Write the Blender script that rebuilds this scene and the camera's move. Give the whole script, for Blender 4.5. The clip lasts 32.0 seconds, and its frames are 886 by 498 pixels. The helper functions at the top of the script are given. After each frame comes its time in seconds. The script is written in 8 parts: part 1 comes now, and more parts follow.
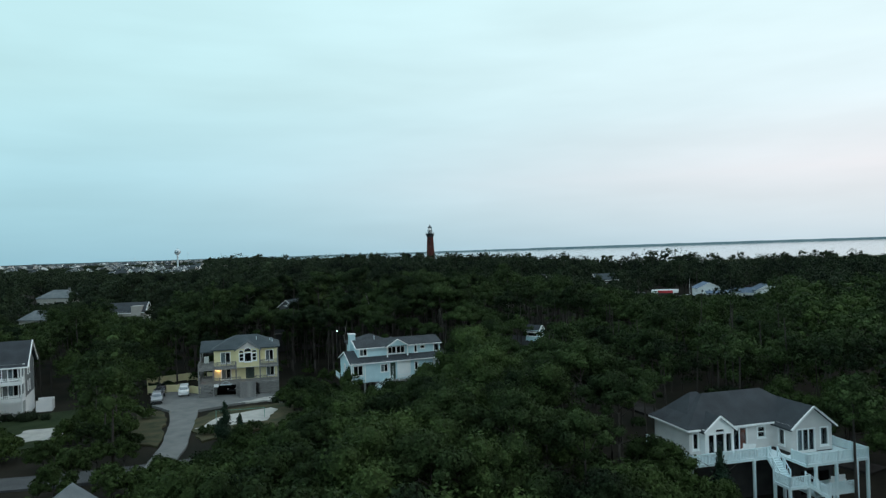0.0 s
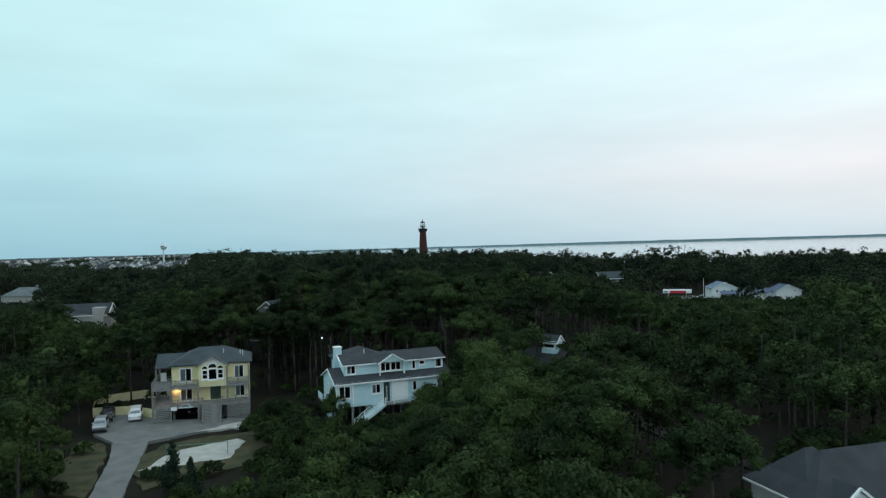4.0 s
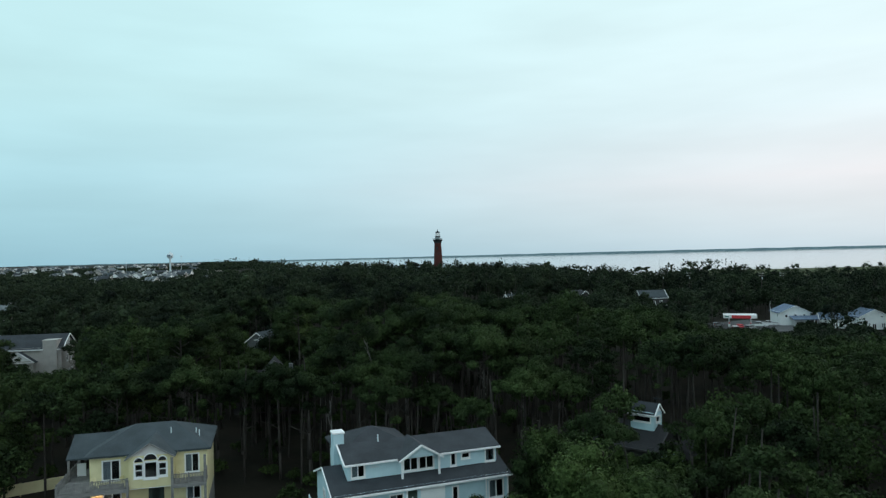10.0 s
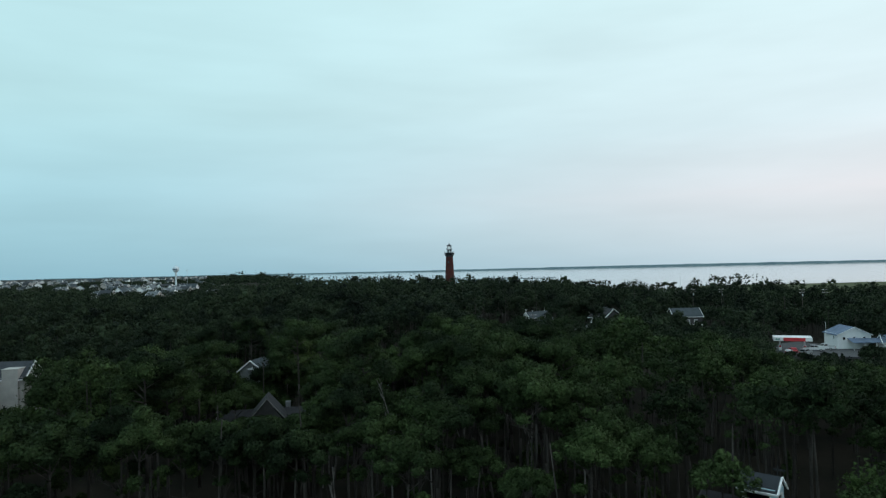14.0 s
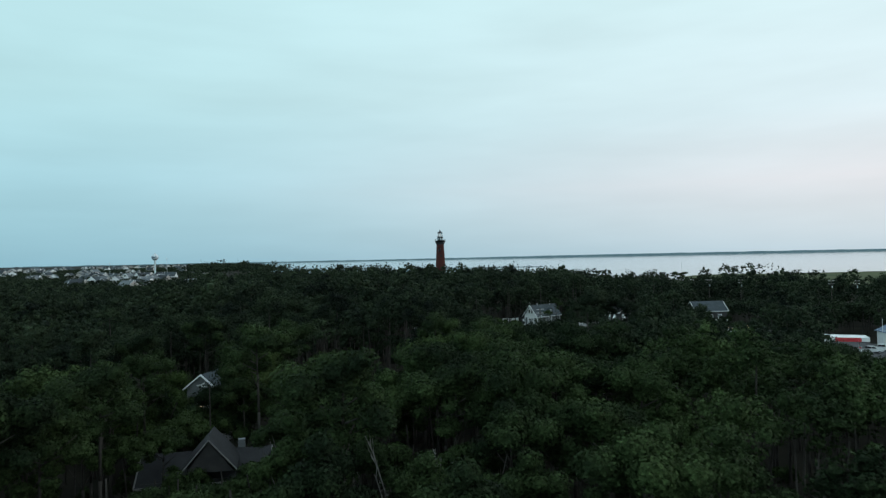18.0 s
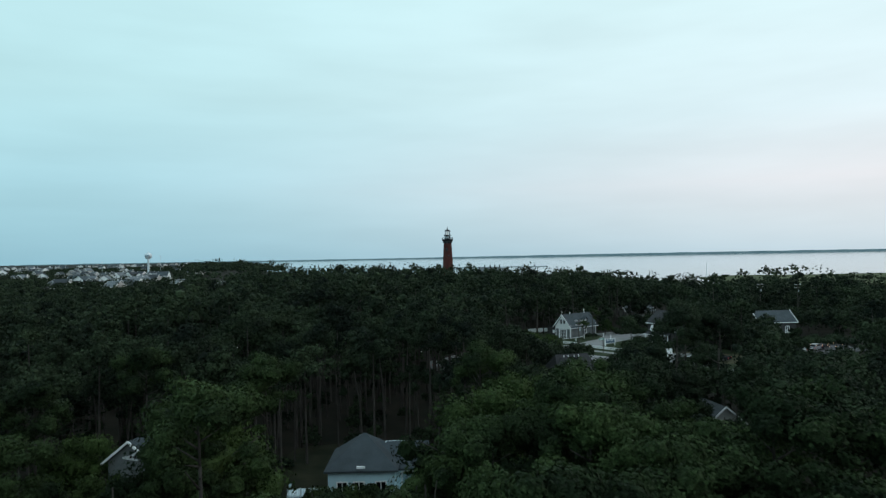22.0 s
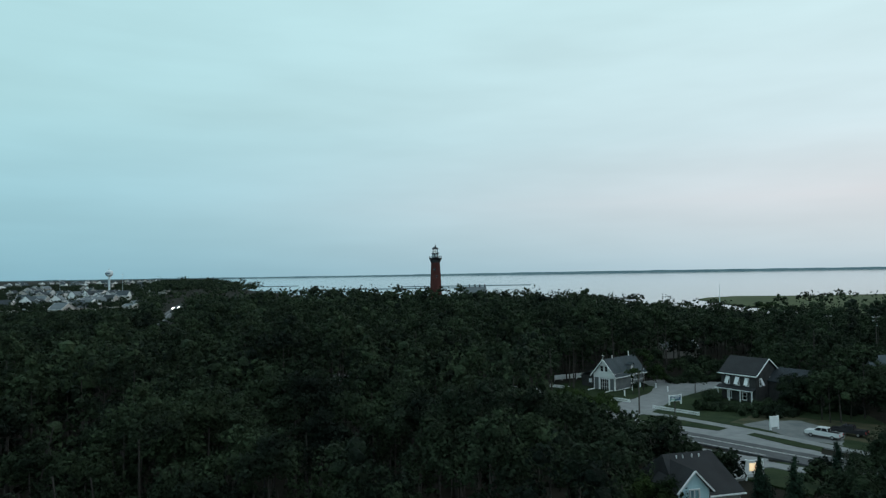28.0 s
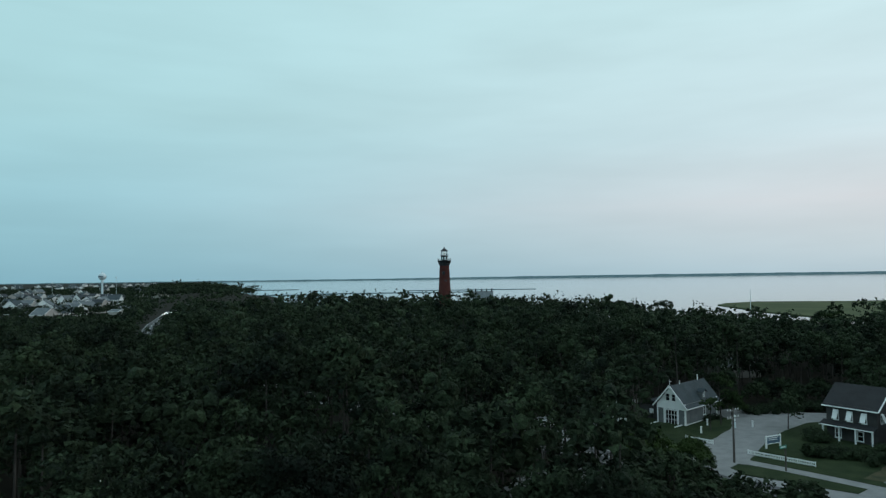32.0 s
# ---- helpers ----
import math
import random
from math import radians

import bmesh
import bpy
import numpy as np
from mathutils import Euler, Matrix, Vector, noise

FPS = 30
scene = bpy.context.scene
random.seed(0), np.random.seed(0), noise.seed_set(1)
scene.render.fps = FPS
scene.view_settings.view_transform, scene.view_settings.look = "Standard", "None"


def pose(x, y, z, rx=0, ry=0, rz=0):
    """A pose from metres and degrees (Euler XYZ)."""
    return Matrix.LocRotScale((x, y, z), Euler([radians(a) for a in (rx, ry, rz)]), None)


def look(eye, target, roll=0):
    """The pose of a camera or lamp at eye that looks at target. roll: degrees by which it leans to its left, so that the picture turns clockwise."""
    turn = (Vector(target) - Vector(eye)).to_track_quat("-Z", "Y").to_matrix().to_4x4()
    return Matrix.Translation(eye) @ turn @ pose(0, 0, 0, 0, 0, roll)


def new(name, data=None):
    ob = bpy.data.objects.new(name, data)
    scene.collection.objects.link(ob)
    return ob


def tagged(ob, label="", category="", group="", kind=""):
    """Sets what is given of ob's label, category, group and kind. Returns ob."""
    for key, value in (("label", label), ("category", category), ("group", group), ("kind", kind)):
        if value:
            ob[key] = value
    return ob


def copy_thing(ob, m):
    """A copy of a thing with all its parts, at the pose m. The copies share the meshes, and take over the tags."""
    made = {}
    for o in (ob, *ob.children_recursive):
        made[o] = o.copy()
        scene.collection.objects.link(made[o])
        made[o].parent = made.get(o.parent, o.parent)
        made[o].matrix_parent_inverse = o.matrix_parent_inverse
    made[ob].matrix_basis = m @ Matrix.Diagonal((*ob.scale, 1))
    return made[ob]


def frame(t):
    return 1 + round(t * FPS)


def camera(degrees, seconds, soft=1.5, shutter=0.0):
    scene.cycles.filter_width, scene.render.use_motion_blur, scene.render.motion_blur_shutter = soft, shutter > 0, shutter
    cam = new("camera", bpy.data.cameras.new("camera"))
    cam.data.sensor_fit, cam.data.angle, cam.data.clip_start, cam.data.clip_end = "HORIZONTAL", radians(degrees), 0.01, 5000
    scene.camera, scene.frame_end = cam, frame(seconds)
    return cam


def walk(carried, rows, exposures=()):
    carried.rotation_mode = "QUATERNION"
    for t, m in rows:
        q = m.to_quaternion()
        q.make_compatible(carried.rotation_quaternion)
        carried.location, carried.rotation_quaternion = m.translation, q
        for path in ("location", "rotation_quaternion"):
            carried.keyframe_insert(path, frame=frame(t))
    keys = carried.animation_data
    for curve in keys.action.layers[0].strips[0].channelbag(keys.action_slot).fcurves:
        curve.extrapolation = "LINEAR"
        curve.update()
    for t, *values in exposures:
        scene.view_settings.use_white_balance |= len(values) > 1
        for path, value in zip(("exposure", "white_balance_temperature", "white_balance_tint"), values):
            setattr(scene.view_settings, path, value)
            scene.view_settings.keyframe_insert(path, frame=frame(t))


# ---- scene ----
cam = camera(65.0, 32.0, soft=1.3, shutter=0.4)
PATH = [
    (0, (3.23, -31.83, 28.77), (3.817, 68.171, 28.638), -1.80),
    (0.5, (2.93, -29.58, 28.76), (3.800, 70.417, 28.580), -1.77),
    (1, (2.69, -27.19, 28.77), (3.774, 72.800, 28.509), -1.73),
    (1.5, (2.47, -24.66, 28.78), (3.776, 75.330, 28.385), -1.70),
    (2, (2.25, -21.98, 28.81), (3.719, 78.007, 28.379), -1.67),
    (2.5, (2.02, -19.18, 28.84), (3.664, 80.806, 28.234), -1.63),
    (3, (1.79, -16.30, 28.87), (3.642, 83.685, 28.142), -1.60),
    (3.5, (1.54, -13.34, 28.91), (3.562, 86.640, 28.133), -1.57),
    (5.5, (0.52, -0.69, 29.18), (0.839, 99.302, 28.391), -1.47),
    (6, (0.22, 2.50, 29.31), (0.102, 102.495, 28.455), -1.44),
    (6.5, (-0.11, 5.69, 29.48), (-0.046, 105.688, 28.635), -1.42),
    (7, (-0.45, 8.88, 29.71), (-0.251, 108.874, 28.908), -1.40),
    (7.5, (-0.81, 12.04, 30.01), (-0.437, 112.032, 29.363), -1.39),
    (8, (-1.17, 15.16, 30.36), (-0.639, 115.153, 29.895), -1.37),
    (8.5, (-1.52, 18.22, 30.70), (-1.409, 118.221, 30.489), -1.36),
    (9, (-1.87, 21.21, 31.00), (-1.742, 121.212, 31.025), -1.35),
    (9.5, (-2.22, 24.11, 31.26), (-1.984, 124.113, 31.513), -1.34),
    (10, (-2.57, 26.94, 31.46), (-2.209, 126.935, 31.961), -1.33),
    (10.5, (-2.95, 29.70, 31.60), (-2.398, 129.700, 32.373), -1.33),
    (11, (-3.34, 32.45, 31.67), (-2.580, 132.438, 32.714), -1.32),
    (11.5, (-3.73, 35.18, 31.70), (-4.675, 135.170, 33.130), -1.31),
    (12, (-4.13, 37.93, 31.68), (-5.618, 137.907, 33.435), -1.31),
    (12.5, (-4.52, 40.70, 31.67), (-5.828, 140.671, 33.727), -1.30),
    (13, (-4.91, 43.50, 31.69), (-6.029, 143.470, 33.968), -1.29),
    (13.5, (-5.31, 46.40, 31.76), (-6.236, 146.369, 34.159), -1.28),
    (14, (-5.72, 49.49, 31.87), (-6.456, 149.457, 34.358), -1.26),
    (14.5, (-6.13, 52.78, 31.97), (-6.723, 152.748, 34.440), -1.25),
    (16.5, (-7.60, 67.79, 31.93), (-6.553, 167.775, 33.489), -1.20),
    (17, (-8.06, 71.92, 31.88), (-6.932, 171.909, 33.092), -1.18),
    (17.5, (-8.56, 76.22, 31.83), (-7.400, 176.206, 32.790), -1.16),
    (18, (-9.08, 80.70, 31.77), (-7.913, 180.691, 32.555), -1.15),
    (18.5, (-9.63, 85.39, 31.70), (-8.437, 185.383, 32.303), -1.13),
    (19, (-10.23, 90.26, 31.64), (-9.025, 190.247, 32.095), -1.12),
    (19.5, (-10.89, 95.21, 31.59), (-9.641, 195.206, 31.878), -1.10),
    (20, (-11.60, 100.17, 31.59), (-10.376, 200.164, 31.855), -1.08),
    (20.5, (-12.35, 105.03, 31.65), (-11.152, 205.027, 31.876), -1.07),
    (21, (-13.09, 109.75, 31.80), (-11.884, 209.741, 32.026), -1.05),
    (21.5, (-13.83, 114.32, 32.02), (-12.648, 214.316, 32.456), -1.04),
    (22, (-14.56, 118.81, 32.33), (-13.331, 218.800, 32.970), -1.02),
    (22.5, (-15.29, 123.27, 32.70), (-14.027, 223.257, 33.515), -1.01),
    (23, (-16.02, 127.74, 33.09), (-14.782, 227.731, 34.173), -0.99),
    (23.5, (-16.71, 132.25, 33.49), (-15.307, 232.234, 34.816), -0.98),
    (24, (-17.35, 136.79, 33.85), (-15.277, 236.752, 35.405), -0.96),
    (24.5, (-17.91, 141.32, 34.15), (-13.039, 241.182, 35.891), -0.95),
    (25, (-18.42, 145.81, 34.38), (-13.575, 245.676, 36.354), -0.94),
    (25.5, (-18.91, 150.28, 34.56), (-14.126, 250.140, 36.689), -0.92),
    (27.5, (-20.79, 167.75, 34.84), (-16.131, 267.601, 37.574), -0.87),
    (28, (-21.44, 171.95, 34.83), (-16.720, 271.798, 37.817), -0.85),
    (28.5, (-22.17, 176.11, 34.79), (-17.434, 275.956, 37.828), -0.84),
    (29, (-22.95, 180.26, 34.70), (-18.122, 280.088, 37.905), -0.82),
    (29.5, (-23.68, 184.46, 34.60), (-18.775, 284.280, 37.947), -0.81),
    (30, (-24.29, 188.75, 34.53), (-19.354, 288.566, 37.998), -0.79),
    (30.5, (-24.78, 193.13, 34.50), (-19.827, 292.940, 38.058), -0.78),
    (31, (-25.11, 197.57, 34.56), (-20.197, 297.383, 38.140), -0.77),
    (31.5, (-25.28, 202.05, 34.71), (-20.486, 301.869, 38.257), -0.76),
    (32, (-25.26, 206.53, 34.98), (-20.630, 306.356, 38.486), -0.75),
]
EXPOSURES = [(0.0, -0.02, 6500, 10), (6.0, 0.05, 6580, 10), (9.0, 0.03, 6580, 10), (13.0, -0.1, 6480, 10), (19.0, -0.12, 6450, 9), (23.0, -0.05, 6450, 9), (28.0, -0.27, 6300, 6), (32.0, -0.33, 6260, 5)]
walk(cam, [(t, look(eye, target, roll)) for t, eye, target, roll in PATH], EXPOSURES)


# ---- world and sun: clear dusk, the afterglow lies to the right ----
def mat_nodes(name):
    m = bpy.data.materials.new(name)
    m.use_nodes = True
    return m, m.node_tree.nodes, m.node_tree.links, m.node_tree.nodes["Principled BSDF"]


SUN_EL, SUN_AZ = radians(4), radians(75)
world = bpy.data.worlds.new("dusk_sky")
scene.world = world
world.use_nodes = True
wn, wl = world.node_tree.nodes, world.node_tree.links
bg = wn["Background"]
sky = wn.new("ShaderNodeTexSky")
sky.sky_type, sky.sun_disc = "NISHITA", False
sky.sun_elevation, sky.sun_rotation, sky.altitude = SUN_EL, SUN_AZ, 30
wtc = wn.new("ShaderNodeTexCoord")
wsep = wn.new("ShaderNodeSeparateXYZ")
wl.new(wtc.outputs["Generated"], wsep.inputs[0])


def ramp(nodes, stops):
    r = nodes.new("ShaderNodeValToRGB")
    e = r.color_ramp.elements
    while len(e) < len(stops):
        e.new(0.5)
    for el, (p, c) in zip(e, stops):
        el.position, el.color = p, (*c, 1)
    return r


def math_node(nodes, links, op, a, b=None, clamp=False):
    n = nodes.new("ShaderNodeMath")
    n.operation, n.use_clamp = op, clamp
    for i, v in enumerate((a, b)):
        if v is None:
            continue
        if isinstance(v, (int, float)):
            n.inputs[i].default_value = v
        else:
            links.new(v, n.inputs[i])
    return n.outputs[0]


def mix_node(nodes, links, fac, a, b, blend="MIX"):
    n = nodes.new("ShaderNodeMix")
    n.data_type, n.blend_type = "RGBA", blend
    for i, v in ((0, fac), (6, a), (7, b)):
        if isinstance(v, (int, float)):
            n.inputs[i].default_value = v
        elif isinstance(v, tuple):
            n.inputs[i].default_value = (*v, 1)
        else:
            links.new(v, n.inputs[i])
    return n.outputs[2]


SKY_COOL = [(0.0, (0.34, 0.62, 0.74)), (0.03, (0.38, 0.68, 0.80)), (0.10, (0.48, 0.81, 0.92)), (0.22, (0.59, 0.92, 0.98)), (0.38, (0.66, 1.0, 1.05)), (1.0, (0.74, 0.90, 1.03))]
SKY_WARM = [(0.0, (0.68, 0.82, 0.91)), (0.04, (0.81, 0.89, 0.96)), (0.09, (0.96, 0.95, 1.0)), (0.18, (0.92, 1.06, 1.12)), (0.34, (0.90, 1.12, 1.16)), (1.0, (0.80, 0.92, 1.03))]
el_pos = math_node(wn, wl, "MAXIMUM", wsep.outputs[2], 0.0)
cool, warm = ramp(wn, SKY_COOL), ramp(wn, SKY_WARM)
wl.new(el_pos, cool.inputs[0])
wl.new(el_pos, warm.inputs[0])
side = wn.new("ShaderNodeMapRange")
side.interpolation_type = "SMOOTHSTEP"
side.inputs[1].default_value, side.inputs[2].default_value = -0.6, 0.78
wl.new(wsep.outputs[0], side.inputs[0])
wmap = wn.new("ShaderNodeMapping")
wmap.inputs["Scale"].default_value = (1.6, 1.6, 9.0)
wl.new(wtc.outputs["Generated"], wmap.inputs[0])
wnoise = wn.new("ShaderNodeTexNoise")
wnoise.inputs["Scale"].default_value, wnoise.inputs["Detail"].default_value = 2.2, 3.0
wl.new(wmap.outputs[0], wnoise.inputs["Vector"])
streak = wn.new("ShaderNodeMapRange")
streak.inputs[1].default_value, streak.inputs[2].default_value = 0.3, 0.7
streak.inputs[3].default_value, streak.inputs[4].default_value = 0.95, 1.04
wl.new(wnoise.outputs[0], streak.inputs[0])
grad = mix_node(wn, wl, side.outputs[0], cool.outputs[0], warm.outputs[0])
grad = mix_node(wn, wl, 1.0, grad, streak.outputs[0], "MULTIPLY")
# the eastern sky behind is the brighter half
behind = wn.new("ShaderNodeMapRange")
behind.interpolation_type = "SMOOTHSTEP"
behind.inputs[1].default_value, behind.inputs[2].default_value = 0.15, -0.7
behind.inputs[3].default_value, behind.inputs[4].default_value = 1.0, 1.2
wl.new(wsep.outputs[1], behind.inputs[0])
grad = mix_node(wn, wl, 1.0, grad, behind.outputs[0], "MULTIPLY")
skyc = mix_node(wn, wl, 1.0, sky.outputs[0], (0.08, 0.08, 0.08), "MULTIPLY")
wl.new(mix_node(wn, wl, 0.12, grad, skyc), bg.inputs[0])
bg.inputs[1].default_value = 1.0

sun = new("sun", bpy.data.lights.new("sun", "SUN"))
sun.data.energy, sun.data.angle, sun.data.color = 0.35, radians(20), (1.0, 0.86, 0.78)
sun.matrix_world = look((300, 120, 90), (0, 0, 0))


# ---- materials ----
def surface(name, c1, c2, scale=3.0, rough=0.8, bump=0.2, metal=0.0, fine=40.0, per_object=0.0, stretch=(1, 1, 1), coords="Object"):
    """Two-scale mottled surface: broad blend of two colours, fine grain, bump."""
    m, n, l, b = mat_nodes(name)
    tc = n.new("ShaderNodeTexCoord")
    mp = n.new("ShaderNodeMapping")
    mp.inputs["Scale"].default_value = stretch
    l.new(tc.outputs[coords], mp.inputs[0])
    big, small = n.new("ShaderNodeTexNoise"), n.new("ShaderNodeTexNoise")
    for t, s, d in ((big, scale, 4.0), (small, fine, 3.0)):
        t.inputs["Scale"].default_value, t.inputs["Detail"].default_value = s, d
        l.new(mp.outputs[0], t.inputs["Vector"])
    r = ramp(n, [(0.3, c1), (0.7, c2)])
    l.new(big.outputs[0], r.inputs[0])
    col = mix_node(n, l, 0.22, r.outputs[0], small.outputs[0], "SOFT_LIGHT")
    if per_object:
        info = n.new("ShaderNodeObjectInfo")
        mr = n.new("ShaderNodeMapRange")
        mr.inputs[3].default_value, mr.inputs[4].default_value = 1 - per_object, 1 + per_object
        l.new(info.outputs["Random"], mr.inputs[0])
        col = mix_node(n, l, 1.0, col, mr.outputs[0], "MULTIPLY")
    l.new(col, b.inputs["Base Color"])
    b.inputs["Roughness"].default_value, b.inputs["Metallic"].default_value = rough, metal
    if rough >= 0.9:
        b.inputs["Specular IOR Level"].default_value = 0.1
    if bump:
        bp = n.new("ShaderNodeBump")
        bp.inputs["Strength"].default_value, bp.inputs["Distance"].default_value = bump, 0.05
        l.new(small.outputs[0], bp.inputs["Height"])
        l.new(bp.outputs[0], b.inputs["Normal"])
    return m


def siding(name, c1, c2, board=0.15, vertical=False, rough=0.6):
    """Painted lap boards: saw-tooth relief along z (or across), weathered colour."""
    m = surface(name, c1, c2, 0.8, rough, 0.0, fine=14.0)
    n, l = m.node_tree.nodes, m.node_tree.links
    b = n["Principled BSDF"]
    tc = n.new("ShaderNodeTexCoord")
    w = n.new("ShaderNodeTexWave")
    w.wave_type, w.wave_profile = "BANDS", "SAW"
    w.bands_direction = "X" if vertical else "Z"
    w.inputs["Scale"].default_value = 2 * math.pi / (20 * board)
    l.new(tc.outputs["Object"], w.inputs["Vector"])
    bp = n.new("ShaderNodeBump")
    bp.inputs["Strength"].default_value, bp.inputs["Distance"].default_value = 0.6, 0.02
    l.new(w.outputs["Color"], bp.inputs["Height"])
    l.new(bp.outputs[0], b.inputs["Normal"])
    return m


def shingle(name, c1, c2):
    m = surface(name, c1, c2, 0.5, 0.85, 0.0, fine=9.0)
    n, l = m.node_tree.nodes, m.node_tree.links
    b = n["Principled BSDF"]
    tc = n.new("ShaderNodeTexCoord")
    br = n.new("ShaderNodeTexBrick")
    br.inputs["Scale"].default_value = 1.0
    br.inputs["Brick Width"].default_value, br.inputs["Row Height"].default_value = 0.32, 0.14
    br.inputs["Mortar Size"].default_value = 0.012
    l.new(tc.outputs["UV"], br.inputs["Vector"])
    bp = n.new("ShaderNodeBump")
    bp.inputs["Strength"].default_value, bp.inputs["Distance"].default_value = 0.5, 0.02
    l.new(br.outputs["Fac"], bp.inputs["Height"])
    l.new(bp.outputs[0], b.inputs["Normal"])
    return m


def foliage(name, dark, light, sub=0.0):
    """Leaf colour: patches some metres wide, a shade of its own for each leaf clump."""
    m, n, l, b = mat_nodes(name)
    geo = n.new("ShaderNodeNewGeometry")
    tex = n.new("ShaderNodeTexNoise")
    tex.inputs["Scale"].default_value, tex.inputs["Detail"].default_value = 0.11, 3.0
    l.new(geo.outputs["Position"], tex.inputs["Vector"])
    # patches mix tree-to-tree tone with the woods' light and dark put into colour
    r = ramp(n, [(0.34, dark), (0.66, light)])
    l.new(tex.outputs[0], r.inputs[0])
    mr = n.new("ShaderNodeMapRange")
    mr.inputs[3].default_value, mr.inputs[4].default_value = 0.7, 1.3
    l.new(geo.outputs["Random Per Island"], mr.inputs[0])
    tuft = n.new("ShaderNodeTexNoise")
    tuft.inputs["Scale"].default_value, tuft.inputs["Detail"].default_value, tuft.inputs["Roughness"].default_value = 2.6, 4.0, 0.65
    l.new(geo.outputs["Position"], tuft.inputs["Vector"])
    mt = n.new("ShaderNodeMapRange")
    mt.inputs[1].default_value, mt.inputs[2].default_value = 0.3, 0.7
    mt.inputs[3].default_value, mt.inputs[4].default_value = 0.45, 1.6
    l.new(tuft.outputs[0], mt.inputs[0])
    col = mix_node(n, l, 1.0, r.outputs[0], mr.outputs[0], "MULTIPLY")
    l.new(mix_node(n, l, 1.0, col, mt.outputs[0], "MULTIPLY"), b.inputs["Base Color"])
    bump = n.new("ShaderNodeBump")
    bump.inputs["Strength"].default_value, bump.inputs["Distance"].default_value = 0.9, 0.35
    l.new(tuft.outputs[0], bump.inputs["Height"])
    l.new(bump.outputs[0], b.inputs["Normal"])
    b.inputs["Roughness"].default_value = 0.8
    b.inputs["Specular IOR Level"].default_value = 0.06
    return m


def glass(name, tint=(0.55, 0.62, 0.65)):
    m, n, l, b = mat_nodes(name)
    b.inputs["Base Color"].default_value = (*tint, 1)
    b.inputs["Roughness"].default_value = 0.03
    b.inputs["Transmission Weight"].default_value = 1.0
    b.inputs["IOR"].default_value = 1.45
    return m


def glow(name, colour, strength):
    m, n, l, b = mat_nodes(name)
    b.inputs["Base Color"].default_value = (*colour, 1)
    b.inputs["Emission Color"].default_value = (*colour, 1)
    b.inputs["Emission Strength"].default_value = strength
    return m


